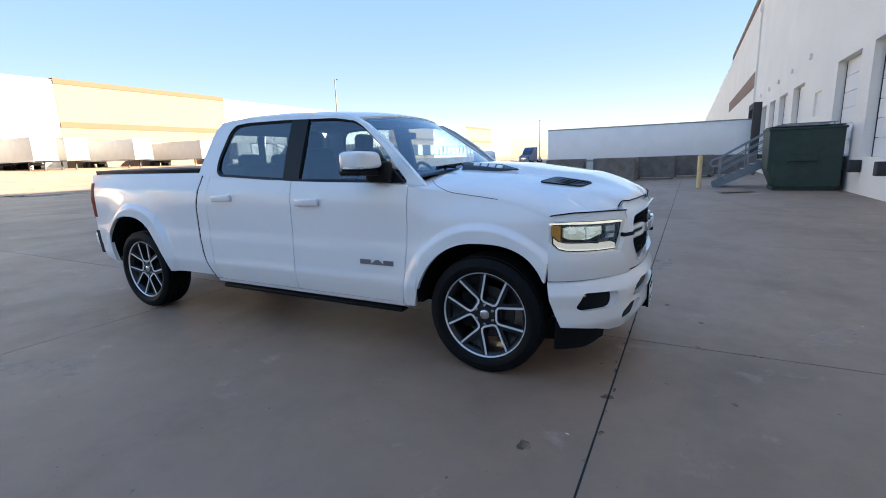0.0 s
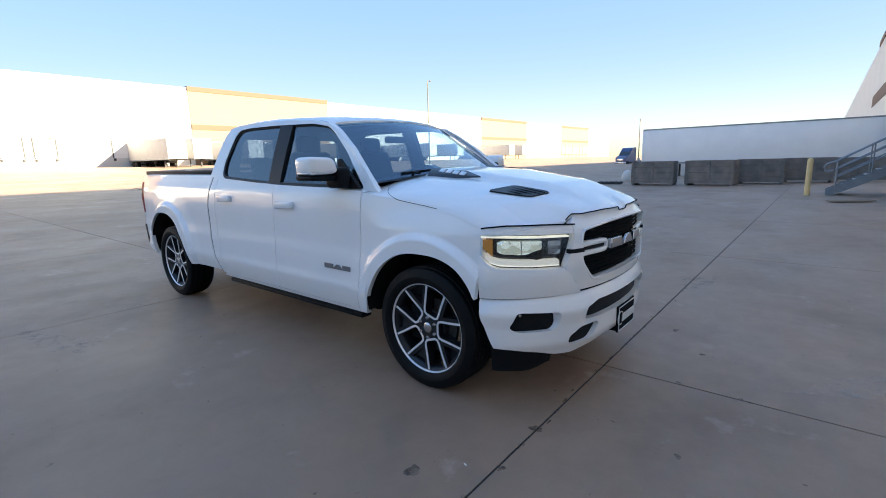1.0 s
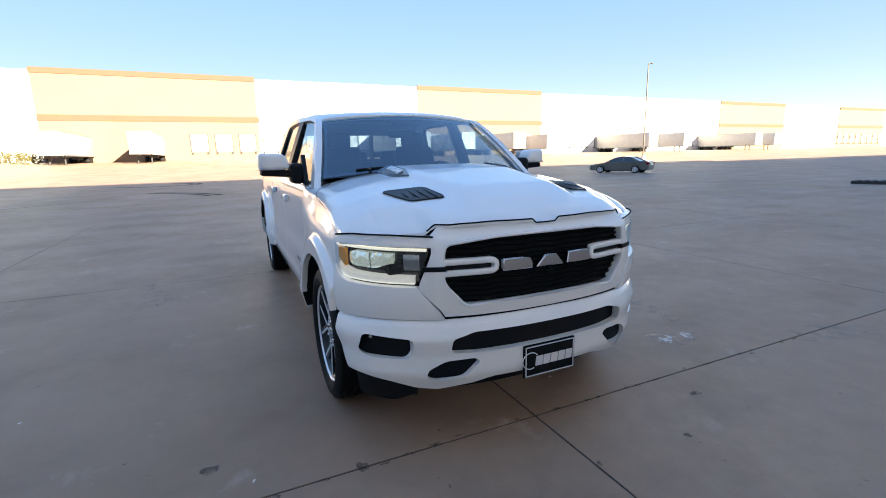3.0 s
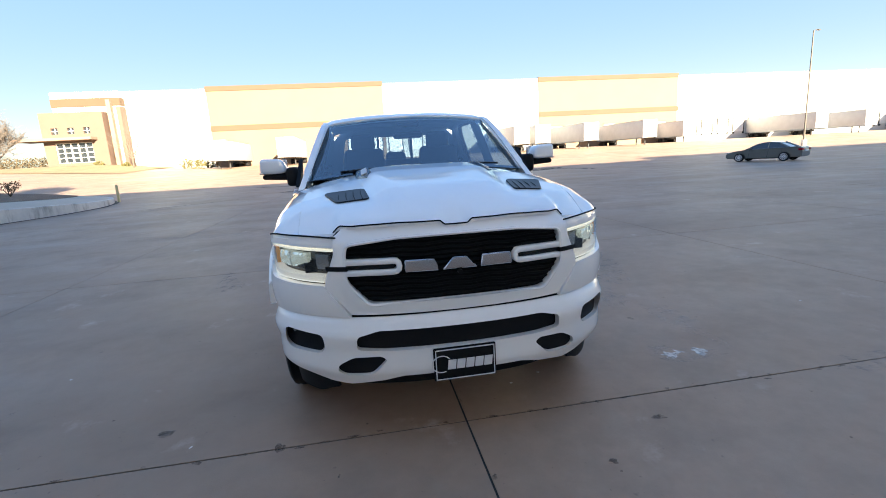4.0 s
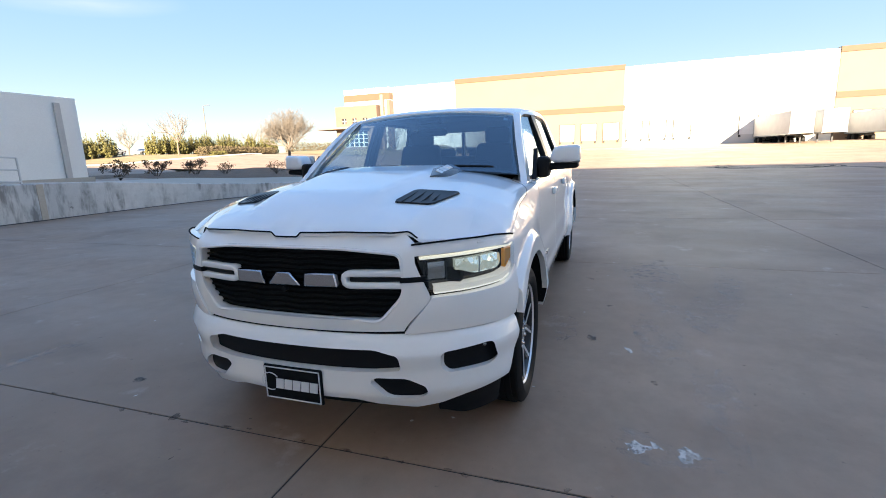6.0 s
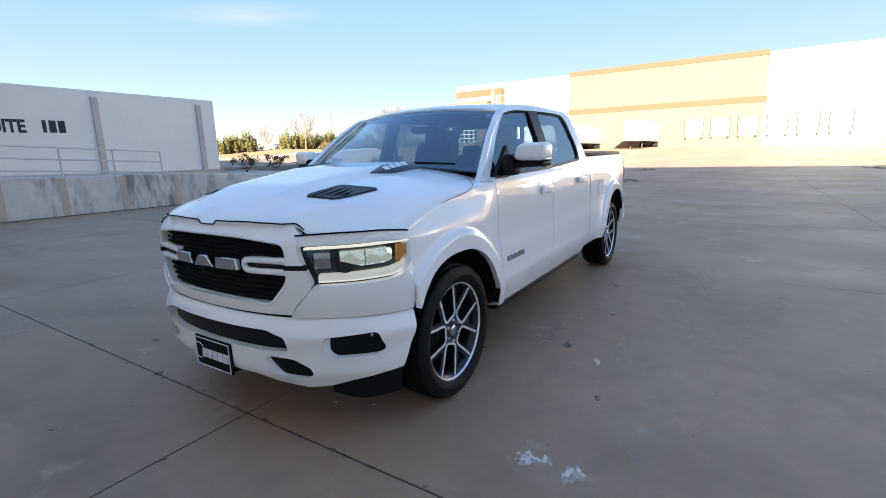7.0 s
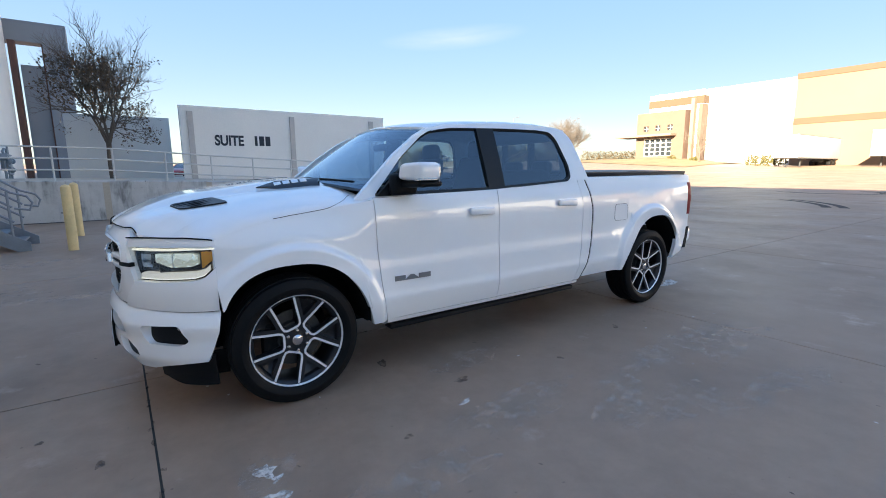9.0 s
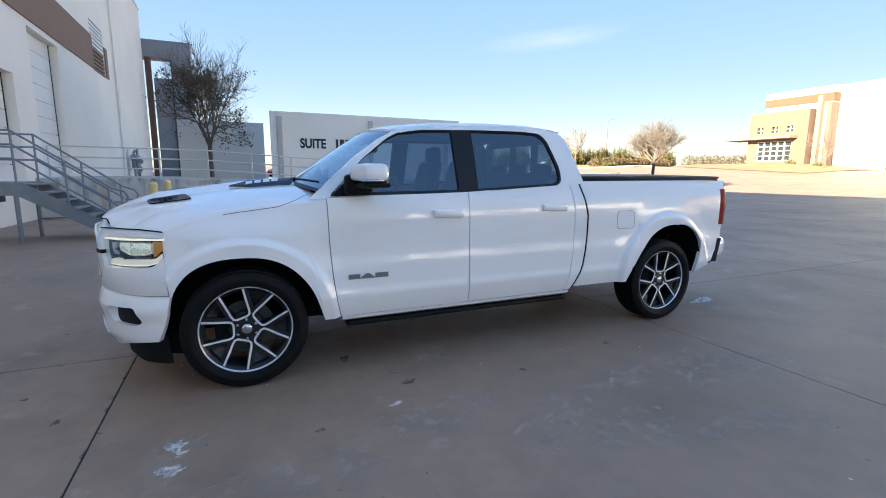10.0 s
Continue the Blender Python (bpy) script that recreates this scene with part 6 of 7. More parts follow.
for sgn in (1, -1):
    bm = bmesh.new()
    run = []
    for k in range(17):
        q = s_of_y(0.60) + (s_of_x(0.452) - s_of_y(0.60)) * k / 16
        y, x = plan_at(q)
        run.append((x - 0.001, sgn * (y + 0.001), lerp_table([(0.3, 1.102), (0.55, 1.113), (0.75, 1.114), (0.9, 1.102), (1.0, 1.088)], q) + 0.003))
    run += [(0.444, sgn * 0.940, 1.078), (0.438, sgn * 0.945, 1.03), (0.436, sgn * 0.947, 0.95), (0.44, sgn * 0.945, 0.86), (0.445, sgn * 0.937, 0.72)]
    tube(bm, run, 0.0042, 6)
    part("lamp_seal", bm, M_UNDER, truck)
    bm = bmesh.new()
    run = [(0.10, 0.10), (0.0, 0.05), (-0.16, 0.03), (-0.25, 0.06), (-0.32, 0.30), (-0.38, 0.6), (-0.42, 0.84), (-0.455, 0.99)]
    pts = [crown_at(x, v, sgn) for x, v in fine(run, 4)]
    tube(bm, [(p[0], p[1], p[2] - 0.0005) for p in pts], 0.0020, 5)
    part("hood_side_seal", bm, M_UNDER, truck)
for sgn in (1, -1):
    # dark vent: a sunk slatted tray with a raised edge
    vent_pts = [(0.29, 0.68), (0.35, 0.435), (0.60, 0.41), (0.557, 0.595)]
    bm = bmesh.new()
    o = rounded(vent_pts, 0.035)
    cx, cy = sum(p[0] for p in vent_pts) / 4, sum(p[1] for p in vent_pts) / 4
    r1 = [bm.verts.new((p[0], sgn * p[1], hood_z(*p) + 0.002)) for p in o]
    r2 = [bm.verts.new((cx + (p[0] - cx) * 0.97, sgn * (cy + (p[1] - cy) * 0.97), hood_z(*p) + 0.010)) for p in o]
    r3 = [bm.verts.new((cx + (p[0] - cx) * 0.88, sgn * (cy + (p[1] - cy) * 0.88), hood_z(*p) + 0.0075)) for p in o]
    for ra, rb2 in ((r1, r2), (r2, r3)):
        for i in range(len(o)):
            j = (i + 1) % len(o)
            bm.faces.new((ra[i], ra[j], rb2[j], rb2[i]))
    f = bm.faces.new(r3)
    vent = part("hood_vent", bm, M_SATIN, hood, "black hood vent")
    for k in range(4):
        bm = bmesh.new()
        y = 0.46 + 0.042 * k
        tube(bm, [(0.345 - 0.01 * k, sgn * (y + 0.0), hood_z(0.345, y) + 0.007), (0.46, sgn * y, hood_z(0.46, y) + 0.007), (0.575 - 0.012 * k, sgn * (y - 0.01), hood_z(0.575, y) + 0.007)], 0.0028, 6)
        part("vent_slat", bm, M_BLACK, vent)
    # raised name scoop beside the windscreen
    bm = bmesh.new()
    sp = [(-0.40, 0.40), (-0.36, 0.475), (-0.10, 0.47), (0.06, 0.415), (-0.08, 0.385)]
    top = [bm.verts.new((p[0], sgn * p[1], hood_z(*p) + 0.010 + 0.016 * smooth(0.1, -0.3, p[0]))) for p in sp]
    low = [bm.verts.new((p[0] * 1.03, sgn * (p[1] + (0.02 if p[1] > 0.43 else -0.01)), hood_z(*p) - 0.005)) for p in sp]
    bm.faces.new(top)
    for i in range(5):
        j = (i + 1) % 5
        bm.faces.new((low[i], low[j], top[j], top[i]))
    scoop = part("name_scoop", bm, M_GLOSSBLACK, hood, "black name scoop on the hood")
    for k in range(4):
        bm = bmesh.new()
        x = -0.06 - 0.062 * k
        zz = lambda a, b: hood_z(a, b) + 0.0115 + 0.016 * smooth(0.1, -0.3, a)
        prism(bm, [(x, 0.408), (x - 0.048, 0.408), (x - 0.044, 0.448), (x + 0.004, 0.448)], 2, 0, 1)
        for v in bm.verts:
            v.co.z = zz(v.co.x, v.co.y) + (0.003 if v.co.z > 0.5 else -0.003)
            v.co.y *= sgn
        part("name_block", bm, M_MACHINED, scoop)

# cowl and wipers
bm = bmesh.new()
def cowl_at(u, v):
    y = -0.86 + 1.72 * u
    x = -0.335 - 0.17 * (abs(y) / 0.86) ** 2 - 0.14 * v
    return (x, y, 1.395 - 0.055 * (abs(y) / 0.86) ** 2 + 0.006 * v)
sheet(bm, cowl_at, 30, 3)
part("cowl", bm, M_BLACK, truck)
for y0, y1 in ((-0.60, 0.02), (0.02, 0.66)):
    bm = bmesh.new()
    pts = []
    for k in range(7):
        y = y0 + (y1 - y0) * k / 6
        pts.append((-0.45 - 0.16 * (abs(y) / 0.86) ** 2 - 0.02 * k / 6, y, 1.420 - 0.04 * (abs(y) / 0.86) ** 2 + 0.004 * k / 6))
    tube(bm, pts, 0.009, 6)
    tube(bm, [pts[1], (-0.40, y0 + 0.06, 1.40)], 0.011, 6)
    part("wiper", bm, M_BLACK, truck)

# windscreen
def ws_at(u, v):
    y0 = (2 * u - 1) * 0.852
    y1 = (2 * u - 1) * 0.690
    t = abs(2 * u - 1)
    p0 = Vector((-0.43 - 0.135 * t ** 2, y0, 1.400 - 0.06 * t ** 2))
    p1 = Vector((-1.085 - 0.10 * t ** 2, y1, 1.838 - 0.043 * t ** 2))
    p = p0.lerp(p1, v)
    p += Vector((0.35, 0, 0.5)) * 0.055 * v * (1 - v) 
    return p
bm = bmesh.new()
sheet(bm, ws_at, 24, 14)
ws = part("windshield", bm, M_WS, truck)
ws.visible_shadow = False
bm = bmesh.new()
for u0, u1, v0, v1, nu, nv in ((0, 1, 0, 0.055, 24, 1), (0, 1, 0.965, 1, 24, 1), (0, 0.028, 0.05, 0.97, 1, 12), (0.972, 1, 0.05, 0.97, 1, 12)):
    sheet(bm, lambda u, v: ws_at(u0 + (u1 - u0) * u, v0 + (v1 - v0) * v) + Vector((-0.006, 0, -0.006)), nu, nv)
part("windshield_border", bm, M_GLOSSBLACK, ws)
bm = bmesh.new()
sheet(bm, lambda u, v: ws_at(0.945 + 0.022 * u, 0.885 + 0.05 * v) + Vector((-0.004, 0, -0.004)), 1, 1)
part("windshield_sticker", bm, M_PLATEWHITE, ws, "small white sticker inside the glass")
bm = bmesh.new()
box(bm, -1.19, -1.12, -0.13, 0.13, 1.655, 1.715, 0.02)
part("inside_mirror", bm, M_BLACK, truck)
bm = bmesh.new()
box(bm, -1.16, -1.07, -0.10, 0.10, 1.755, 1.80, 0.015)
part("camera_housing", bm, M_BLACK, ws)
# pillars beside the windscreen
for sgn in (1, -1):
    bm = bmesh.new()
    def apil(u, v):
        e = ws_at(0.5 + 0.5 * sgn, v)
        x = lerp_table([(0, -0.50), (0.25, -0.62), (0.5, -0.80), (0.75, -0.98), (1, -1.16)], v)
        z = lerp_table([(0, 1.330), (0.25, 1.425), (0.5, 1.58), (0.75, 1.705), (1, 1.788)], v)
        o = Vector((x - 0.02, sgn * green_y(x, z), z))
        p = e.lerp(o, u)
        b = math.sin(math.pi * u)
        return p + Vector((0.020 * b, sgn * 0.018 * b, 0.016 * b)) + Vector((0.004, -sgn * 0.02 * smooth(0.16, 0.0, v), 0.004 - 0.05 * smooth(0.16, 0.0, v)))
    sheet(bm, apil, 6, 18)
    part("windshield_pillar", bm, M_PAINT, truck)
    # quarter panel at the foot of the pillar
    bm = bmesh.new()
    def foot(u, v):
        x = -0.54 - 0.10 * u
        yi = 0.80
        yo = side_y(x, 1.30) - 0.002
        y = yi + (yo - yi) * v
        z = (1.316 + 0.014 * u) * (1 - v) + (crown_z(-0.56) + (belt(-0.64) - 0.003 - crown_z(-0.56)) * u) * v + 0.004 * math.sin(math.pi * v)
        return (x, sgn * y, z)
    sheet(bm, foot, 6, 6)
    part("cowl_corner", bm, M_PAINT, truck)

# roof
def roof_at(u, v):
    t = abs(2 * u - 1)
    x0 = -1.080 - 0.105 * t ** 2
    x1 = -2.76 + 0.06 * t ** 4
    x = x0 + (x1 - x0) * v
    half = lerp_table([(0, 0.695), (0.1, 0.712), (0.3, 0.735), (0.8, 0.745), (1, 0.725)], v)
    y = (2 * u - 1) * half
    crown = lerp_table([(0, 1.846), (0.04, 1.868), (0.10, 1.884), (0.25, 1.908), (0.5, 1.926), (0.75, 1.926), (0.92, 1.908), (1.0, 1.878)], v)
    z = crown - 0.036 * t ** 2.4 - 0.012 * smooth(0.93, 1.0, t)
    return (x, y, z)
bm = bmesh.new()
rows = sheet(bm, roof_at, 32, 30)
flange(bm, (0, 0, -0.04))
part("roof", bm, M_PAINT, truck)
for sgn in (1, -1):
    bm = bmesh.new()
    def rail(u, v):
        a = Vector(roof_at(0.5 + 0.5 * sgn, v))
        z = lerp_table([(0, 1.782), (0.1, 1.815), (0.3, 1.848), (0.6, 1.862), (0.9, 1.86), (1, 1.84)], v)
        o = Vector((a.x, sgn * green_y(a.x, z), z))
        p = a.lerp(o, u)
        b = math.sin(math.pi * u)
        return p + Vector((0, sgn * 0.010 * b, 0.006 * b))
    sheet(bm, rail, 4, 24)
    part("roof_rail", bm, M_PAINT, truck)
    # rear pillar
    bm = bmesh.new()
    def cpil(u, v):
        z = 1.385 + 0.425 * v
        a = Vector((lerp_table([(0, -2.865), (0.5, -2.80), (0.85, -2.735), (1, -2.66)], v), sgn * green_y(-2.8, z), z))
        b = Vector((lerp_table([(0, -2.885), (0.8, -2.80), (1, -2.735)], v), sgn * (0.80 - 0.08 * v), z + 0.012 * v))
        p = a.lerp(b, u)
        k = math.sin(math.pi * u)
        return p + Vector((-0.012 * k, sgn * 0.02 * k, 0))
    sheet(bm, cpil, 5, 14)
    part("rear_pillar", bm, M_PAINT, truck)
bm = bmesh.new()
tube(bm, [(-2.55, 0, 1.93), (-2.60, 0, 1.955), (-2.68, 0, 1.94)], 0.02, 8)
part("antenna_fin", bm, M_PAINT, truck)

# cab back with its window
bm = bmesh.new()
prism(bm, [(-0.80, 1.0), (-0.80, 1.39), (-0.735, 1.74), (-0.62, 1.848), (0.62, 1.848), (0.735, 1.74), (0.80, 1.39), (0.80, 1.0)], 0, -2.88, -2.84)
for v in bm.verts:
    v.co.x += 0.20 * max(0, v.co.z - 1.39)
back = part("cab_back", bm, M_PAINT, truck)
c = bmesh.new()
prism(c, rounded([(-0.66, 1.42), (-0.60, 1.755), (0.60, 1.755), (0.66, 1.42)], 0.05), 0, -3.1, -2.6)
carved(back, [c])
for a, b in ((-0.66, -0.21), (-0.20, 0.20), (0.21, 0.66)):
    bm = bmesh.new()
    sheet(bm, lambda u, v: (-2.845 + 0.07 * v, (a + (b - a) * u) * (1 - 0.09 * v), 1.415 + 0.345 * v), 2, 4)
    g = part("rear_glass", bm, M_TINT, truck)
    g.visible_shadow = False
for y in (-0.205, 0.205):
    bm = bmesh.new()
    box(bm, -2.87, -2.80, y - 0.014, y + 0.014, 1.41, 1.76)
    part("rear_glass_bar", bm, M_BLACK, truck)

# front: grille surround
front = empty("front_end")
front.parent = truck
bm = bmesh.new()
def edge_y(z):
    """Where the grille surround ends towards the lamp and the cheek."""
    return lerp_table([(0.70, 0.553), (0.74, 0.575), (0.865, 0.668), (0.90, 0.662), (1.05, 0.612), (1.09, 0.615), (1.14, 0.618)], z)
def gr_low(s):
    return 0.707 + 0.010 * abs(s)
def gr_top(s):
    y = plan_at(abs(s))[0]
    return 1.156 - 0.006 * smooth(0.1, 0.5, y) - 0.040 * smooth(0.575, 0.625, y) - 0.026 * smooth(0.085, 0.055, y)
def gr_s(v):
    return s_of_y(edge_y(0.71 + 0.43 * v) - 0.003)
wrap(bm, lambda v: -gr_s(v), gr_s, gr_low, gr_top, lambda z, s: 0.006 + 0.020 * math.sin(math.pi * min(1, max(0, (z - 0.71) / 0.4))) - 0.042 * smooth(1.08, 1.15, z), 72, 18, 0.05)
surround = part("grille_surround", bm, M_PAINT, front, "white painted grille surround")
opening = rounded([(-0.550, 1.066), (-0.30, 1.094), (0.30, 1.094), (0.550, 1.066), (0.560, 1.00), (0.563, 0.90), (0.545, 0.865), (0.455, 0.766), (-0.455, 0.766), (-0.545, 0.865), (-0.563, 0.90), (-0.560, 1.00)], 0.03)
carved(surround, [yz_prism(opening)])
bm = bmesh.new()
ring = [(1.012 * y, 0.925 + 1.03 * (z - 0.925)) for y, z in opening]
tube(bm, [(plan_x(y) + 0.019, y, z) for y, z in ring + ring[:2]], 0.0085, 6)
part("grille_rim", bm, M_PAINT, front, "white raised lip round the grille opening")
# dark mesh behind
bm = bmesh.new()
sheet(bm, lambda u, v: (plan_x(-0.57 + 1.14 * u) - 0.045, -0.57 + 1.14 * u, 0.755 + 0.35 * v), 24, 4)
part("grille_backing", bm, M_UNDER, front)
for k in range(12):
    z = 0.785 + 0.027 * k
    if 0.905 < z < 0.995:
        continue
    half = 0.56 if z > 0.86 else 0.46 + (z - 0.78) * 1.15
    bm = bmesh.new()
    pts = [(plan_x(-half + 2 * half * i / 20) - 0.022, -half + 2 * half * i / 20, z + 0.004 * math.sin(i * 1.57)) for i in range(21)]
    tube(bm, pts, 0.0075, 5)
    part("grille_slat", bm, M_UNDER, front)
for k in range(3):
    bm = bmesh.new()
    z = 0.925 + 0.027 * k
    tube(bm, [(plan_x(y) - 0.024, y, z) for y in (-0.3, -0.15, 0, 0.15, 0.3)], 0.0075, 5)
    part("grille_slat", bm, M_UNDER, front)
bm = bmesh.new()
wrap(bm, -0.42, 0.42, lambda s: 1.06, lambda s: gr_top(s) + 0.016, lambda z, s: -0.062, 40, 2, 0.02)
part("hood_seal", bm, M_UNDER, front)
# the two forks that hold the name
for sgn in (1, -1):
    # a flat rounded fork, open towards the lamp
    up = [(0.60 - 0.045 * k, 0.9815) for k in range(7)]
    mid = up + [(0.313, 0.9785), (0.302, 0.970), (0.299, 0.954), (0.302, 0.938), (0.313, 0.9295)] + [(y, 1.908 - z) for y, z in up[::-1]]
    bm = bmesh.new()
    rows = []
    for k, (y, z) in enumerate(mid):
        a, b = mid[max(0, k - 1)], mid[min(len(mid) - 1, k + 1)]
        d = Vector((b[0] - a[0], b[1] - a[1])).normalized()
        x = plan_x(y) + 0.014 + 0.012 * smooth(0.45, 0.60, y)
        rows.append([bm.verts.new((x + o, sgn * (y - d.y * q), z + d.x * q)) for q, o in ((-0.0145, -0.04), (-0.0145, -0.004), (-0.010, 0.0), (0.010, 0.0), (0.0145, -0.004), (0.0145, -0.04))])
    for a, b in zip(rows, rows[1:]):
        for k in range(6):
            bm.faces.new((a[k], a[(k + 1) % 6], b[(k + 1) % 6], b[k]))
    part("grille_fork", bm, M_PAINT, front, sharp=50)
    bm = bmesh.new()
    tube(bm, [(plan_x(y) - 0.004, sgn * y, 0.954) for y in (0.58, 0.5, 0.40, 0.325)], 0.012, 6)
    part("fork_slot", bm, M_BLACK, front)
    bm = bmesh.new()
    wrap(bm, sgn * s_of_y(0.55), sgn * s_of_y(0.648), lambda s: 0.9425, lambda s: 0.9655, lambda z, s: 0.0295, 6, 1, 0.03)
    part("fork_slot", bm, M_BLACK, front)
# name plate: plain bright blocks
for pts in ([(-0.275, 0.922), (-0.275, 0.985), (-0.125, 0.985), (-0.115, 0.955), (-0.105, 0.922)], [(-0.09, 0.922), (-0.035, 0.985), (0.035, 0.985), (0.09, 0.922)], [(0.105, 0.922), (0.115, 0.985), (0.265, 0.985), (0.275, 0.922)]):
    bm = bmesh.new()
    prism(bm, pts, 0, 0.925, 0.955)
    for v in bm.verts:
        v.co.x += plan_x(v.co.y) - 0.925
    bmesh.ops.bevel(bm, geom=[e for e in bm.edges], offset=0.005, segments=1, affect="EDGES")
    part("name_block", bm, M_CHROME, front, "chrome name block on the grille")
bm = bmesh.new()
tube(bm, [(0.94, 0.0, 0.905), (0.965, 0.0, 0.903)], 0.013, 12)
part("front_camera", bm, M_BLACK, front)

bm = bmesh.new()
wrap(bm, -0.93, 0.93, lambda s: 0.680, lambda s: 0.722, lambda z, s: -0.006, 60, 1, 0.01)
part("bumper_gap", bm, M_UNDER, front, "dark gap between grille surround and bumper")

# cheeks beside the grille, under the lamps
for sgn in (1, -1):
    bm = bmesh.new()
    wrap(bm, lambda v: sgn * s_of_y(edge_y(0.70 + 0.165 * v) + 0.003), sgn * s_of_x(0.44), lambda s: 0.700 - 0.006 * abs(s), lambda s: lerp_table([(0.40, 0.862), (0.60, 0.866), (0.8, 0.876), (0.86, 0.889), (0.92, 0.928), (0.97, 0.978)], abs(s)), lambda z, s: 0.010 + 0.018 * math.sin(math.pi * min(1, max(0, (z - 0.68) / 0.26))), 28, 8, 0.04)
    part("front_cheek", bm, M_PAINT, front)
    # lamp
    lamp = empty("headlamp")
    lamp.parent = truck
    lz0 = lambda s: lerp_table([(0.40, 0.868), (0.60, 0.872), (0.8, 0.882), (0.86, 0.895), (0.92, 0.935), (0.97, 0.985)], abs(s))
    lz1 = lambda s: lerp_table([(0.30, 1.050), (0.55, 1.056), (0.8, 1.064), (1.0, 1.062)], abs(s))
    sin0 = lambda v: sgn * s_of_y(edge_y(0.868 + 0.18 * v) + 0.004)
    sin1 = lambda d: (lambda v: sgn * (s_of_y(edge_y(0.868 + 0.18 * v) + 0.004) + d))
    sout = sgn * s_of_x(0.445)
    # strip over the lamp
    bm = bmesh.new()
    wrap(bm, sgn * s_of_y(0.60), sgn * s_of_x(0.44), lambda s: lz1(s) + 0.003, lambda s: lerp_table([(0.3, 1.102), (0.55, 1.113), (0.75, 1.114), (0.9, 1.102), (1.0, 1.088)], abs(s)), lambda z, s: 0.004 - 0.25 * max(0, z - 1.07), 28, 3, 0.07)
    part("lamp_brow", bm, M_PAINT, front)
    bm = bmesh.new()
    wrap(bm, sin0, sout, lz0, lz1, lambda z, s: -0.060, 24, 6, 0.02)
    part("lamp_housing", bm, M_GLOSSBLACK, lamp)
    bm = bmesh.new()
    wrap(bm, sgn * s_of_y(0.632), sout, lambda s: lz1(s) - 0.017, lambda s: lz1(s) - 0.007, lambda z, s: -0.004, 28, 2, 0.03)
    part("lamp_upper_bar", bm, M_DRL, lamp, "lit upper light bar")
    bm = bmesh.new()
    wrap(bm, sgn * s_of_y(0.685), sgn * s_of_x(0.47), lambda s: lz0(s) + 0.005, lambda s: lz0(s) + 0.040 - 0.008 * smooth(0.8, 1.0, abs(s)), lambda z, s: -0.004 - 3.0 * max(0, z - lz0(s) - 0.034), 28, 6, 0.03)
    part("lamp_lower_bar", bm, M_DRLOW, lamp, "lit diffuse lower light bar")
    bm = bmesh.new()
    wrap(bm, sgn * s_of_y(0.685), sgn * s_of_x(0.49), lambda s: lz0(s) + 0.004, lambda s: lz0(s) + 0.010, lambda z, s: -0.002, 28, 2, 0.02)
    part("lamp_edge_light", bm, M_DRL, lamp)
    ra, rb3 = 0.55, 0.815
    bowl_lo = lambda s: lz0(s) + 0.070 + 0.030 * smooth(ra + 0.10, ra, abs(s)) + 0.008 * smooth(rb3 - 0.05, rb3, abs(s))
    bowl_hi = lambda s: lz1(s) - 0.036 - 0.010 * smooth(rb3 - 0.05, rb3, abs(s))
    bm = bmesh.new()
    wrap(bm, sgn * ra, sgn * rb3, bowl_lo, bowl_hi, lambda z, s: -0.012 - 6.0 * (z - 0.5 * (bowl_lo(s) + bowl_hi(s))) ** 2 - 0.25 * max(0, abs(abs(s) - 0.675) - 0.10), 26, 10, 0.03)
    part("lamp_reflector", bm, M_LED, lamp, "lit main reflector")
    for s in (0.655,):
        bm = bmesh.new()
        wrap(bm, sgn * s, sgn * (s + 0.005), bowl_lo, bowl_hi, lambda z, q: -0.011, 1, 4, 0.03)
        part("lamp_fin", bm, M_LAMPBOWL, lamp)
    bm = bmesh.new()
    wrap(bm, sgn * 0.425, sgn * 0.505, lambda q: lz0(q) + 0.066, lambda q: lz1(q) - 0.040, lambda z, q: -0.030 - 3 * (z - 0.985) ** 2, 6, 4, 0.02)
    part("lamp_inner_bowl", bm, M_LAMPBOWL, lamp)
    bm = bmesh.new()
    wrap(bm, sgn * 0.845, sgn * 0.965, lambda s: lz0(s) + (0.052 - 0.25 * max(0, abs(s) - 0.90)), lambda s: lz1(s) - 0.028, lambda z, s: -0.010, 8, 3, 0.02)
    part("amber_marker", bm, M_AMBER, lamp, "amber side marker")
    bm = bmesh.new()
    wrap(bm, sin0, sout, lz0, lz1, lambda z, s: 0.006, 28, 6, 0.004)
    g = part("lamp_lens", bm, M_LENS, lamp)
    g.visible_shadow = False

# bumper
bm = bmesh.new()
def bp_low(s):
    y = plan_at(abs(s))[0]
    return lerp_table([(0.0, 0.375), (0.32, 0.372), (0.42, 0.345), (0.60, 0.318), (0.70, 0.325), (0.80, 0.36), (0.90, 0.385), (1.0, 0.40)], y)
def bp_push(z, s):
    y = plan_at(abs(s))[0]
    k = 0.048 * smooth(0.30, 0.42, z) * (1 - 0.65 * smooth(0.655, 0.705, z)) - 0.02
    k += 0.018 * smooth(0.66, 0.60, z) * smooth(0.50, 0.60, z)
    return k - 0.012 * smooth(0.85, 1.0, y)
def bp_s(v):
    return s_of_x(lerp_table([(0.0, 0.515), (0.25, 0.485), (0.6, 0.45), (1.0, 0.435)], v))
wrap(bm, lambda v: -bp_s(v), bp_s, bp_low, lambda s: 0.697 - 0.012 * abs(s), bp_push, 96, 18, 0.05)
bumper = part("front_bumper", bm, M_PAINT, truck)
intake = rounded([(-0.545, 0.528), (-0.54, 0.602), (-0.43, 0.632), (0.43, 0.632), (0.54, 0.602), (0.545, 0.528), (0.40, 0.520), (-0.40, 0.520)], 0.022)
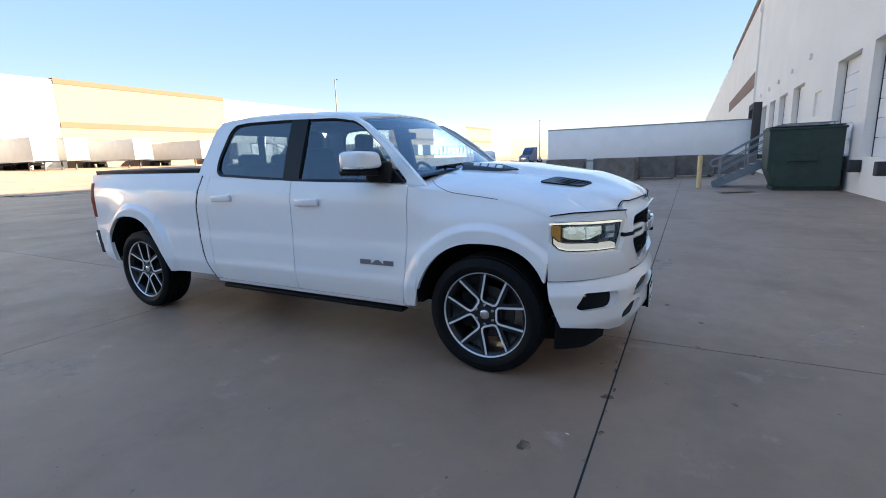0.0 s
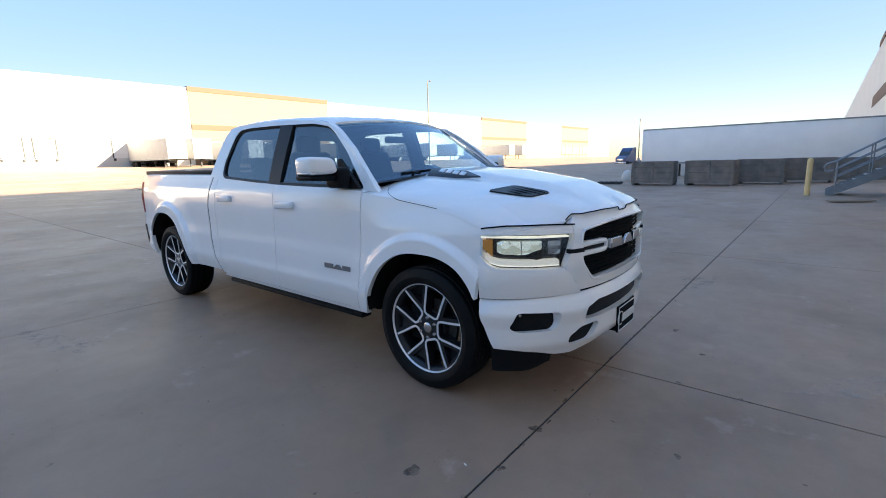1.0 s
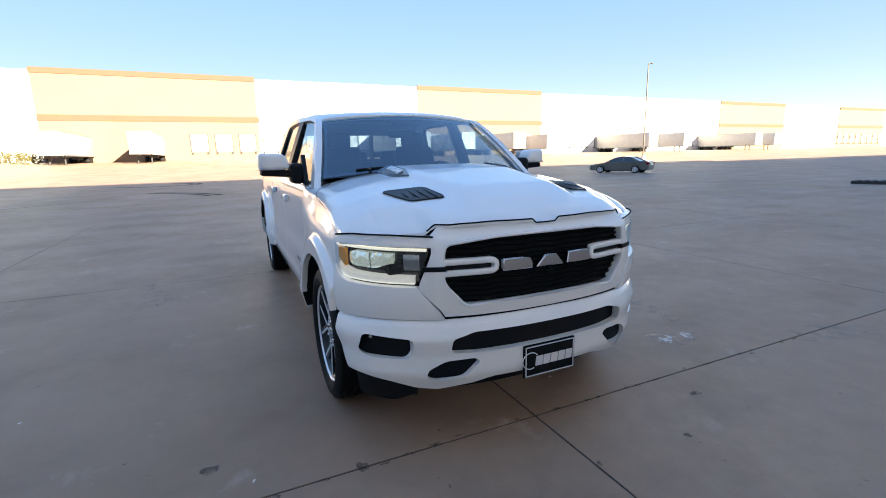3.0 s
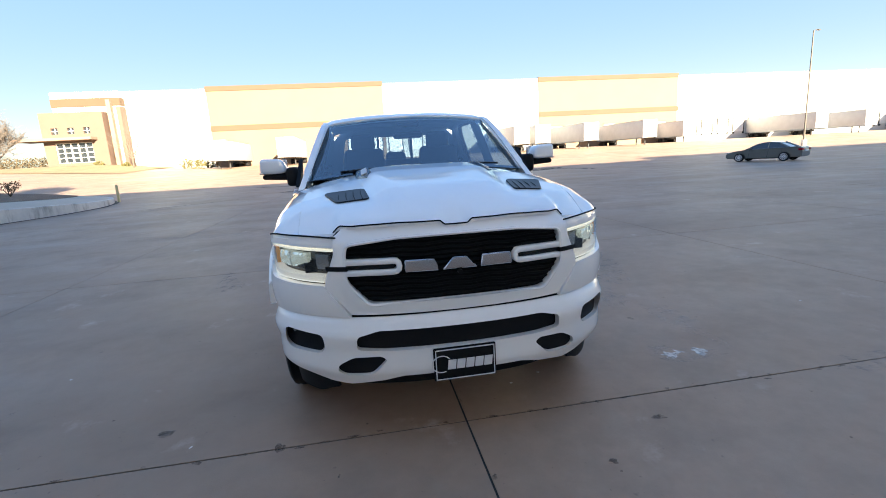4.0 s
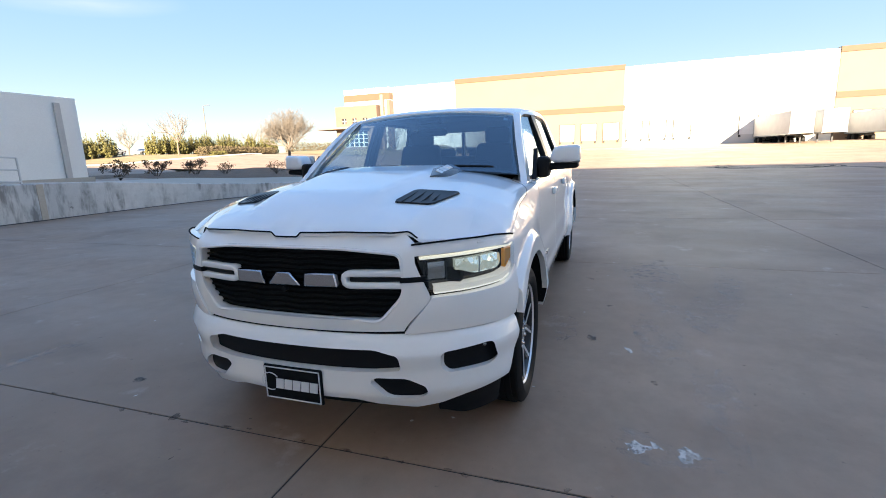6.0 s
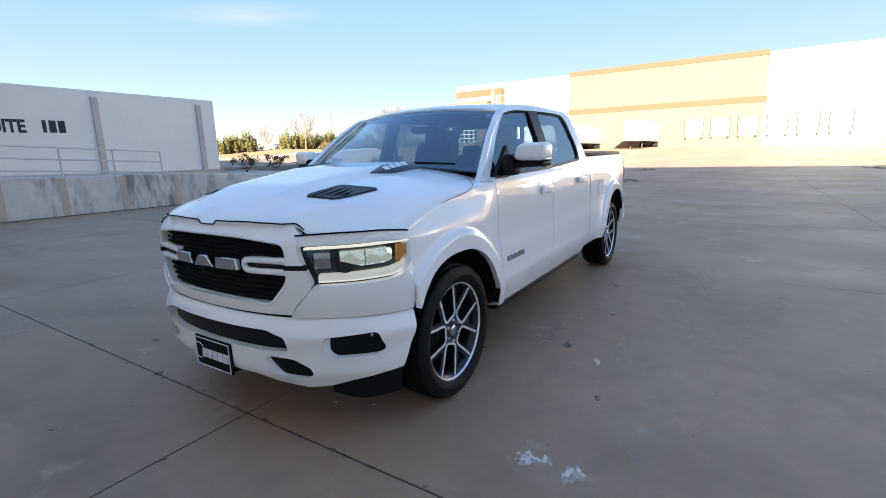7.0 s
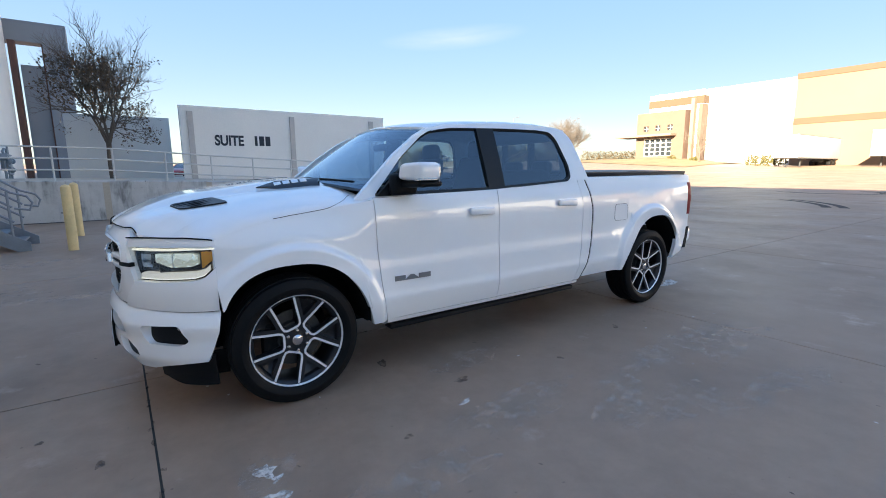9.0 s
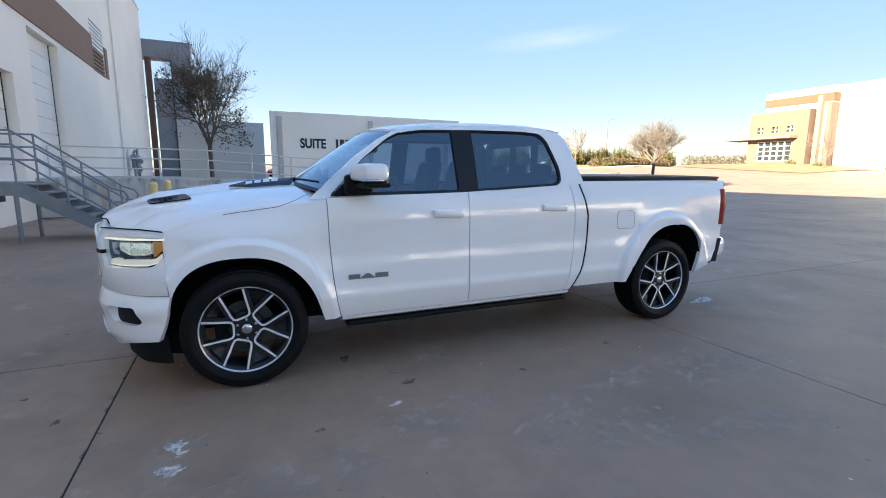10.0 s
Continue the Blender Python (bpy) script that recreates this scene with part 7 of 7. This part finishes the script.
cutters = [yz_prism(intake)]
fogs, loins = [], []
for sgn in (1, -1):
    fogs.append(rounded([(sgn * 0.715, 0.605), (sgn * 0.925, 0.620), (sgn * 0.935, 0.52), (sgn * 0.90, 0.495), (sgn * 0.735, 0.495), (sgn * 0.71, 0.53)], 0.03))
    loins.append(rounded([(sgn * 0.395, 0.470), (sgn * 0.425, 0.492), (sgn * 0.57, 0.486), (sgn * 0.645, 0.44), (sgn * 0.655, 0.405), (sgn * 0.62, 0.384), (sgn * 0.475, 0.390)], 0.03))
cutters += [yz_prism(p) for p in fogs + loins]
carved(bumper, cutters)
for nm, pts, inset in [("bumper_intake", intake, 0.02)] + [("fog_pocket", p, 0.012) for p in fogs] + [("lower_intake", p, 0.015) for p in loins]:
    bm = bmesh.new()
    ys = [p[0] for p in pts]
    zs = [p[1] for p in pts]
    a, b, c0, c1 = min(ys) - 0.01, max(ys) + 0.01, min(zs) - 0.01, max(zs) + 0.01
    sheet(bm, lambda u, v: (plan_x(a + (b - a) * u) - inset + 0.012, a + (b - a) * u, c0 + (c1 - c0) * v), 16, 3)
    pk = part(nm, bm, M_BLACK, bumper)
    if nm == "fog_pocket":
        s = 1 if a > 0 else -1
        bm = bmesh.new()
        for k in range(1):
            yy = s * 0.875
            bmesh.ops.create_icosphere(bm, subdivisions=2, radius=0.011, matrix=Matrix.Translation((plan_x(yy) + 0.008, yy, 0.592)))
        part("fog_lamp", bm, M_LAMPBOWL, pk)
bm = bmesh.new()
wrap(bm, -0.97, 0.97, lambda s: 0.245, lambda s: bp_low(s) + 0.02, lambda z, s: -0.10 - 0.45 * (0.40 - z), 48, 3, 0.03)
part("front_valance", bm, M_UNDER, truck, "black valance under the bumper")
for sgn in (1, -1):
    bm = bmesh.new()
    wrap(bm, sgn * s_of_y(0.70), sgn * s_of_x(0.49), lambda s: 0.215 + 0.05 * smooth(0.62, 0.45, abs(s)), lambda s: bp_low(s) + 0.02, lambda z, s: -0.040 - 0.16 * (0.40 - z), 16, 4, 0.02)
    part("air_dam_corner", bm, M_BLACK, truck, "black rubber flap under the bumper corner")
# dealer plate: plain bars
plate = empty("front_plate")
plate.parent = truck
bm = bmesh.new()
box(bm, 0.955, 0.972, -0.165, 0.165, 0.335, 0.515, 0.008)
part("plate_frame", bm, M_UNDER, plate, "black plate frame")
bm = bmesh.new()
for y0, y1, z0, z1 in ((-0.156, 0.156, 0.343, 0.348), (-0.156, 0.156, 0.502, 0.507), (-0.156, -0.151, 0.343, 0.507), (0.151, 0.156, 0.343, 0.507)):
    box(bm, 0.971, 0.9755, y0, y1, z0, z1)
part("plate_border", bm, M_PLATEWHITE, plate)
for k in range(5):
    bm = bmesh.new()
    y = -0.095 + 0.048 * k
    prism(bm, [(y, 0.398), (y + 0.042, 0.398), (y + 0.048, 0.448), (y + 0.006, 0.448)], 0, 0.972, 0.977)
    part("name_block", bm, M_PLATEWHITE, plate)
bm = bmesh.new()
tube(bm, [(0.975, -0.125 + 0.05 * math.cos(a), 0.43 + 0.045 * math.sin(a)) for a in [0.6 + 0.35 * k for k in range(14)]], 0.0028, 5)
part("emblem_ring", bm, M_PLATEWHITE, plate)
bm = bmesh.new()
box(bm, 0.86, 0.958, -0.13, 0.13, 0.33, 0.50, 0.01)
part("plate_bracket", bm, M_BLACK, plate)

# inner body, chassis and dark closures
bm = bmesh.new()
box(bm, -4.5, 0.70, -0.48, 0.48, 0.30, 0.55)
part("chassis", bm, M_UNDER, truck)
bm = bmesh.new()
box(bm, -2.80, -0.52, -0.90, 0.90, 0.42, 0.62)
box(bm, -0.56, 0.78, -0.48, 0.48, 0.5, 1.05)
box(bm, -0.60, -0.54, -0.88, 0.88, 0.5, 1.27)
part("inner_body", bm, M_UNDER, truck)
for s in (1, -1):
    for x0, x1, y0, y1, z0, z1 in ((-2.83, -0.62, 0.91, 0.95, 0.45, 1.27), (-4.60, -4.42, 0.70, 0.90, 0.58, 1.35), (-3.33, -2.92, 0.88, 0.92, 0.47, 1.36), (0.50, 0.70, 0.46, 0.78, 0.45, 0.98)):
        bm = bmesh.new()
        box(bm, x0, x1, min(s * y0, s * y1), max(s * y0, s * y1), z0, z1)
        part("inner_panel", bm, M_UNDER, truck)
bm = bmesh.new()
tube(bm, [(-WB, -0.75, 0.42), (-WB, 0.75, 0.42)], 0.06, 10)
part("rear_axle", bm, M_UNDER, truck)

# bed: floor, rails, cover and tailgate
bm = bmesh.new()
box(bm, -4.70, -2.94, -0.84, 0.84, 0.70, 0.76)
part("bed_floor", bm, M_UNDER, truck)
for sgn in (1, -1):
    bm = bmesh.new()
    def brail(u, v):
        x = -2.835 - 1.90 * u
        y = lerp_table([(0, 0.925), (0.5, 0.905), (1, 0.80)], v)
        return (x, sgn * (y - 0.04 * smooth(0.85, 1, u)), 1.398 + 0.012 * math.sin(math.pi * 0.6 * v) + 0.008 * u)
    sheet(bm, brail, 20, 4)
    flange(bm, (0, 0, -0.03))
    part("bed_rail_cap", bm, M_PAINT, truck)
    bm = bmesh.new()
    box(bm, -4.68, -2.86, sgn * 0.865 - 0.022, sgn * 0.865 + 0.022, 1.405, 1.445, 0.01)
    part("cover_rail", bm, M_BLACK, truck)
bm = bmesh.new()
def cover_at(u, v):
    x = -2.87 - 1.84 * u
    y = -0.87 + 1.74 * v
    return (x, y, 1.452 + 0.018 * math.sin(math.pi * v) + (0.004 * abs(math.sin(math.pi * 3 * u))))
sheet(bm, cover_at, 24, 10)
flange(bm, (0, 0, -0.02))
part("bed_cover", bm, M_COVER, truck, "dark soft folding bed cover")
bm = bmesh.new()
box(bm, -4.84, -4.74, -0.78, 0.78, 0.80, 1.40, 0.025, 3)
part("tailgate", bm, M_PAINT, truck)
bm = bmesh.new()
box(bm, -4.98, -4.76, -0.80, 0.80, 0.57, 0.76, 0.04, 3)
part("rear_bumper", bm, M_PAINT, truck)

# cabin
bm = bmesh.new()
def dash_at(u, v):
    y = -0.84 + 1.68 * u
    a = v * 2.2
    return (-0.56 - 0.45 * min(1, v * 1.6) - 0.05 * (abs(y) / 0.84) ** 2, y, 1.345 - 0.03 * v + 0.02 * math.sin(3 * v) - 0.45 * max(0, v - 0.62))
sheet(bm, dash_at, 16, 10)
part("dashboard", bm, M_CABIN, truck)
bm = bmesh.new()
wc, wr = Vector((-1.16, 0.40, 1.26)), 0.19
tube(bm, [wc + Vector((0.09 * math.sin(a) * -1.0, wr * math.cos(a), wr * 0.9 * math.sin(a))) for a in [2 * math.pi * k / 28 for k in range(29)]], 0.016, 8)
box(bm, wc.x - 0.02, wc.x + 0.02, wc.y - 0.16, wc.y + 0.16, wc.z - 0.03, wc.z + 0.03, 0.01)
part("steering_wheel", bm, M_CABIN, truck)
# seats
def seat(x, y, w, name):
    s = empty(name)
    s.parent = truck
    bm = bmesh.new()
    box(bm, x - 0.26, x + 0.26, y - w, y + w, 0.86, 1.02, 0.05, 3)
    part("seat_cushion", bm, M_SEAT, s)
    bm = bmesh.new()
    tall = 0.62 if w < 0.4 else 0.50
    box(bm, -0.065, 0.065, -w, w, 0, tall, 0.05, 3)
    for v in bm.verts:
        v.co.y *= 1 - 0.22 * smooth(0.25, 0.62, v.co.z)
        v.co.x -= 0.26 * v.co.z
    bmesh.ops.translate(bm, vec=(x - 0.22, y, 0.98), verts=bm.verts)
    part("seat_back", bm, M_SEAT, s)
    for hy in ((y,) if w < 0.4 else (y - 0.42, y, y + 0.42)):
        bm = bmesh.new()
        box(bm, -0.055, 0.055, -0.125, 0.125, 0, 0.18 if w < 0.4 else 0.14, 0.05, 3)
        bmesh.ops.translate(bm, vec=(x - 0.40, hy, 1.57 if w < 0.4 else 1.43), verts=bm.verts)
        part("headrest", bm, M_SEAT, s)
    return s
seat(-1.55, 0.40, 0.26, "front_seat")
seat(-1.55, -0.40, 0.26, "front_seat")
seat(-2.38, 0.0, 0.64, "rear_bench")

# the bed's tail: a little more overhang behind the rear axle
for ob in truck.children:
    if ob.type == "MESH":
        for v in ob.data.vertices:
            if v.co.x < -4.25:
                v.co.x = -4.25 + (v.co.x + 4.25) * 1.13

# ---- marks on the yard ----
def ground_mark(name, x, y, rx, ry, rz, mat, seed, n=26, rag=0.35):
    """A ragged thin mark that lies on the concrete."""
    rng = random.Random(seed)
    bm = bmesh.new()
    ph = [rng.uniform(0, 6.28) for _ in range(4)]
    c, s = math.cos(radians(rz)), math.sin(radians(rz))
    ring = []
    for k in range(n):
        a = 2 * math.pi * k / n
        f = 1 + rag * (0.4 * math.sin(2 * a + ph[0]) + 0.35 * math.sin(3 * a + ph[1]) + 0.3 * math.sin(5 * a + ph[2]) + 0.3 * rng.uniform(-1, 1))
        p, q = rx * f * math.cos(a), ry * f * math.sin(a)
        ring.append(bm.verts.new((x + c * p - s * q, y + s * p + c * q, ground_z(x, y) + 0.0032)))
    bm.faces.new(ring)
    bmesh.ops.triangulate(bm, faces=bm.faces[:])
    part(name, bm, mat, yard)


for k, (x, y, rx, ry, rz) in enumerate(((0.393, 1.60, 0.06, 0.045, 60), (0.395, 1.83, 0.065, 0.045, 20), (0.36, 1.69, 0.03, 0.02, 60), (-4.97, 0.67, 0.16, 0.08, 10), (-0.85, 1.62, 0.05, 0.02, 30))):
    ground_mark("paint_patch", x, y, rx, ry, rz, M_PATCH, 500 + k, 30, 0.6)
for k, (x, y, rx, ry, rz) in enumerate(((-1.15, 1.85, 0.55, 0.16, 12), (-1.85, 2.35, 0.45, 0.20, -10), (-2.6, 1.9, 0.7, 0.15, 5), (-3.3, 2.0, 0.55, 0.22, 20), (-0.2, 2.1, 0.5, 0.12, 0), (1.6, -3.2, 1.1, 0.22, -12), (2.5, -3.8, 0.8, 0.2, -15), (-3.2, -2.3, 0.5, 0.15, 10), (2.2, 0.6, 0.35, 0.12, 40), (0.9, 2.9, 0.4, 0.15, 70), (-1.3, 1.1, 0.4, 0.10, 8), (-3.45, 2.0, 0.5, 0.16, -15), (-1.75, 2.2, 0.35, 0.10, 30), (2.7, -3.8, 0.9, 0.22, 20), (3.4, -2.6, 0.6, 0.15, 60), (-2.7, 2.7, 0.6, 0.14, -8), (0.4, 1.7, 0.28, 0.10, 75), (2.9, -6.0, 1.3, 0.3, 15))):
    ground_mark("pale_smear", x, y, rx, ry, rz, M_SMEAR, 540 + k, 40, 0.5)
for k, (x, y, rx, ry) in enumerate(((-1.03, 1.35, 0.06, 0.035), (0.82, -1.0, 0.035, 0.03), (-0.35, 1.75, 0.03, 0.02), (-2.9, 1.3, 0.05, 0.025), (-0.70, 0.76, 0.06, 0.035), (1.07, 1.05, 0.035, 0.025), (0.51, -1.68, 0.05, 0.03), (1.35, 0.62, 0.02, 0.02), (1.5, -0.8, 0.02, 0.015), (-1.9, 1.5, 0.03, 0.02))):
    ground_mark("oil_spot", x, y, rx, ry, 15 * k, M_OIL, 600 + k)
ground_mark("tyre_mark", -19.5, -8.1, 2.1, 0.10, 133, M_OIL, 700, 40, 0.25)



def tyre_arc(x, y, r, a0, a1, w):
    """A curved rubber mark of a turning wheel."""
    bm = bmesh.new()
    def at(u, v):
        a = radians(a0 + (a1 - a0) * u)
        q = r * (1 + 0.06 * math.sin(2.3 * a)) + w * (v - 0.5)
        px, py = x + q * math.cos(a), y + 1.1 * q * math.sin(a)
        return (px, py, ground_z(px, py) + 0.006)
    sheet(bm, at, 40, 1)
    part("tyre_mark", bm, M_RUBBER, yard)


for x, y, r, a0, a1 in ((-35.2, 12.2, 2.4, 20, 330), (-36.6, 12.9, 3.0, -150, 120), (-31.5, 12.8, 3.4, 60, 210), (-35.5, -6.0, 2.2, -60, 160), (-20.0, -8.4, 6.0, 100, 150)):
    for d in (0.0, 0.35):
        tyre_arc(x, y, r + 1.4 * d, a0, a1, 0.28)
# grit caught along the joints
rng = random.Random(91)
for k in range(44):
    f = rng.uniform(-3.6, 3.6)
    x, y = (JX + rng.gauss(0, 0.015), JY + f) if k % 3 else (JX + f, JY + rng.gauss(0, 0.015))
    ground_mark("joint_grit", x, y, rng.uniform(0.010, 0.035), rng.uniform(0.006, 0.014), 90 if k % 3 else 0, M_OIL, 800 + k, 12, 0.5)
# small pale and dark flecks of litter and gum
for k in range(60):
    x, y = rng.uniform(-4.5, 3.2), rng.uniform(-3.4, 3.6)
    ground_mark("fleck", x, y, rng.uniform(0.006, 0.014), rng.uniform(0.005, 0.010), rng.uniform(0, 180), M_PATCH if k % 3 == 0 else M_OIL, 900 + k, 8, 0.4)

# ---- yard slabs and joints, last ----
M_SLAB = M_CONC
for i in range(-8, 2):
    for j in range(-4, 8):
        x0, x1 = JX + J * (i - 1), JX + J * i
        y0, y1 = JY + J * j, JY + J * (j + 1)
        x1 = min(x1, 5.74)
        if y1 < -14.2 or x0 > 5.7:
            continue
        y0 = max(y0, -14.38)
        g = 0.006
        n = 4
        bm = bmesh.new()
        sheet(bm, lambda u, v: (x0 + g + (x1 - x0 - 2 * g) * u, y0 + g + (y1 - y0 - 2 * g) * v, ground_z(x0 + (x1 - x0) * u, y0 + (y1 - y0) * v)), n, n)
        flange(bm, (0, 0, -0.02))
        part("slab", bm, M_SLAB, yard, sharp=60)
for i in range(-8, 2):
    x = JX + J * (i - 0)
    if x > 5.7:
        continue
    bm = bmesh.new()
    sheet(bm, lambda u, v: (x - 0.006 + 0.012 * v, -14.3 + 50 * u, ground_z(x, -14.3 + 50 * u) - 0.005), 50, 1)
    part("joint_seal", bm, M_SEALSHADE, yard)
for j in range(-2, 8):
    y = JY + J * j
    bm = bmesh.new()
    sheet(bm, lambda u, v: (5.7 - 42 * u, y - 0.006 + 0.012 * v, ground_z(5.7 - 42 * u, y) - 0.005), 50, 1)
    part("joint_seal", bm, M_SEALSHADE, yard)
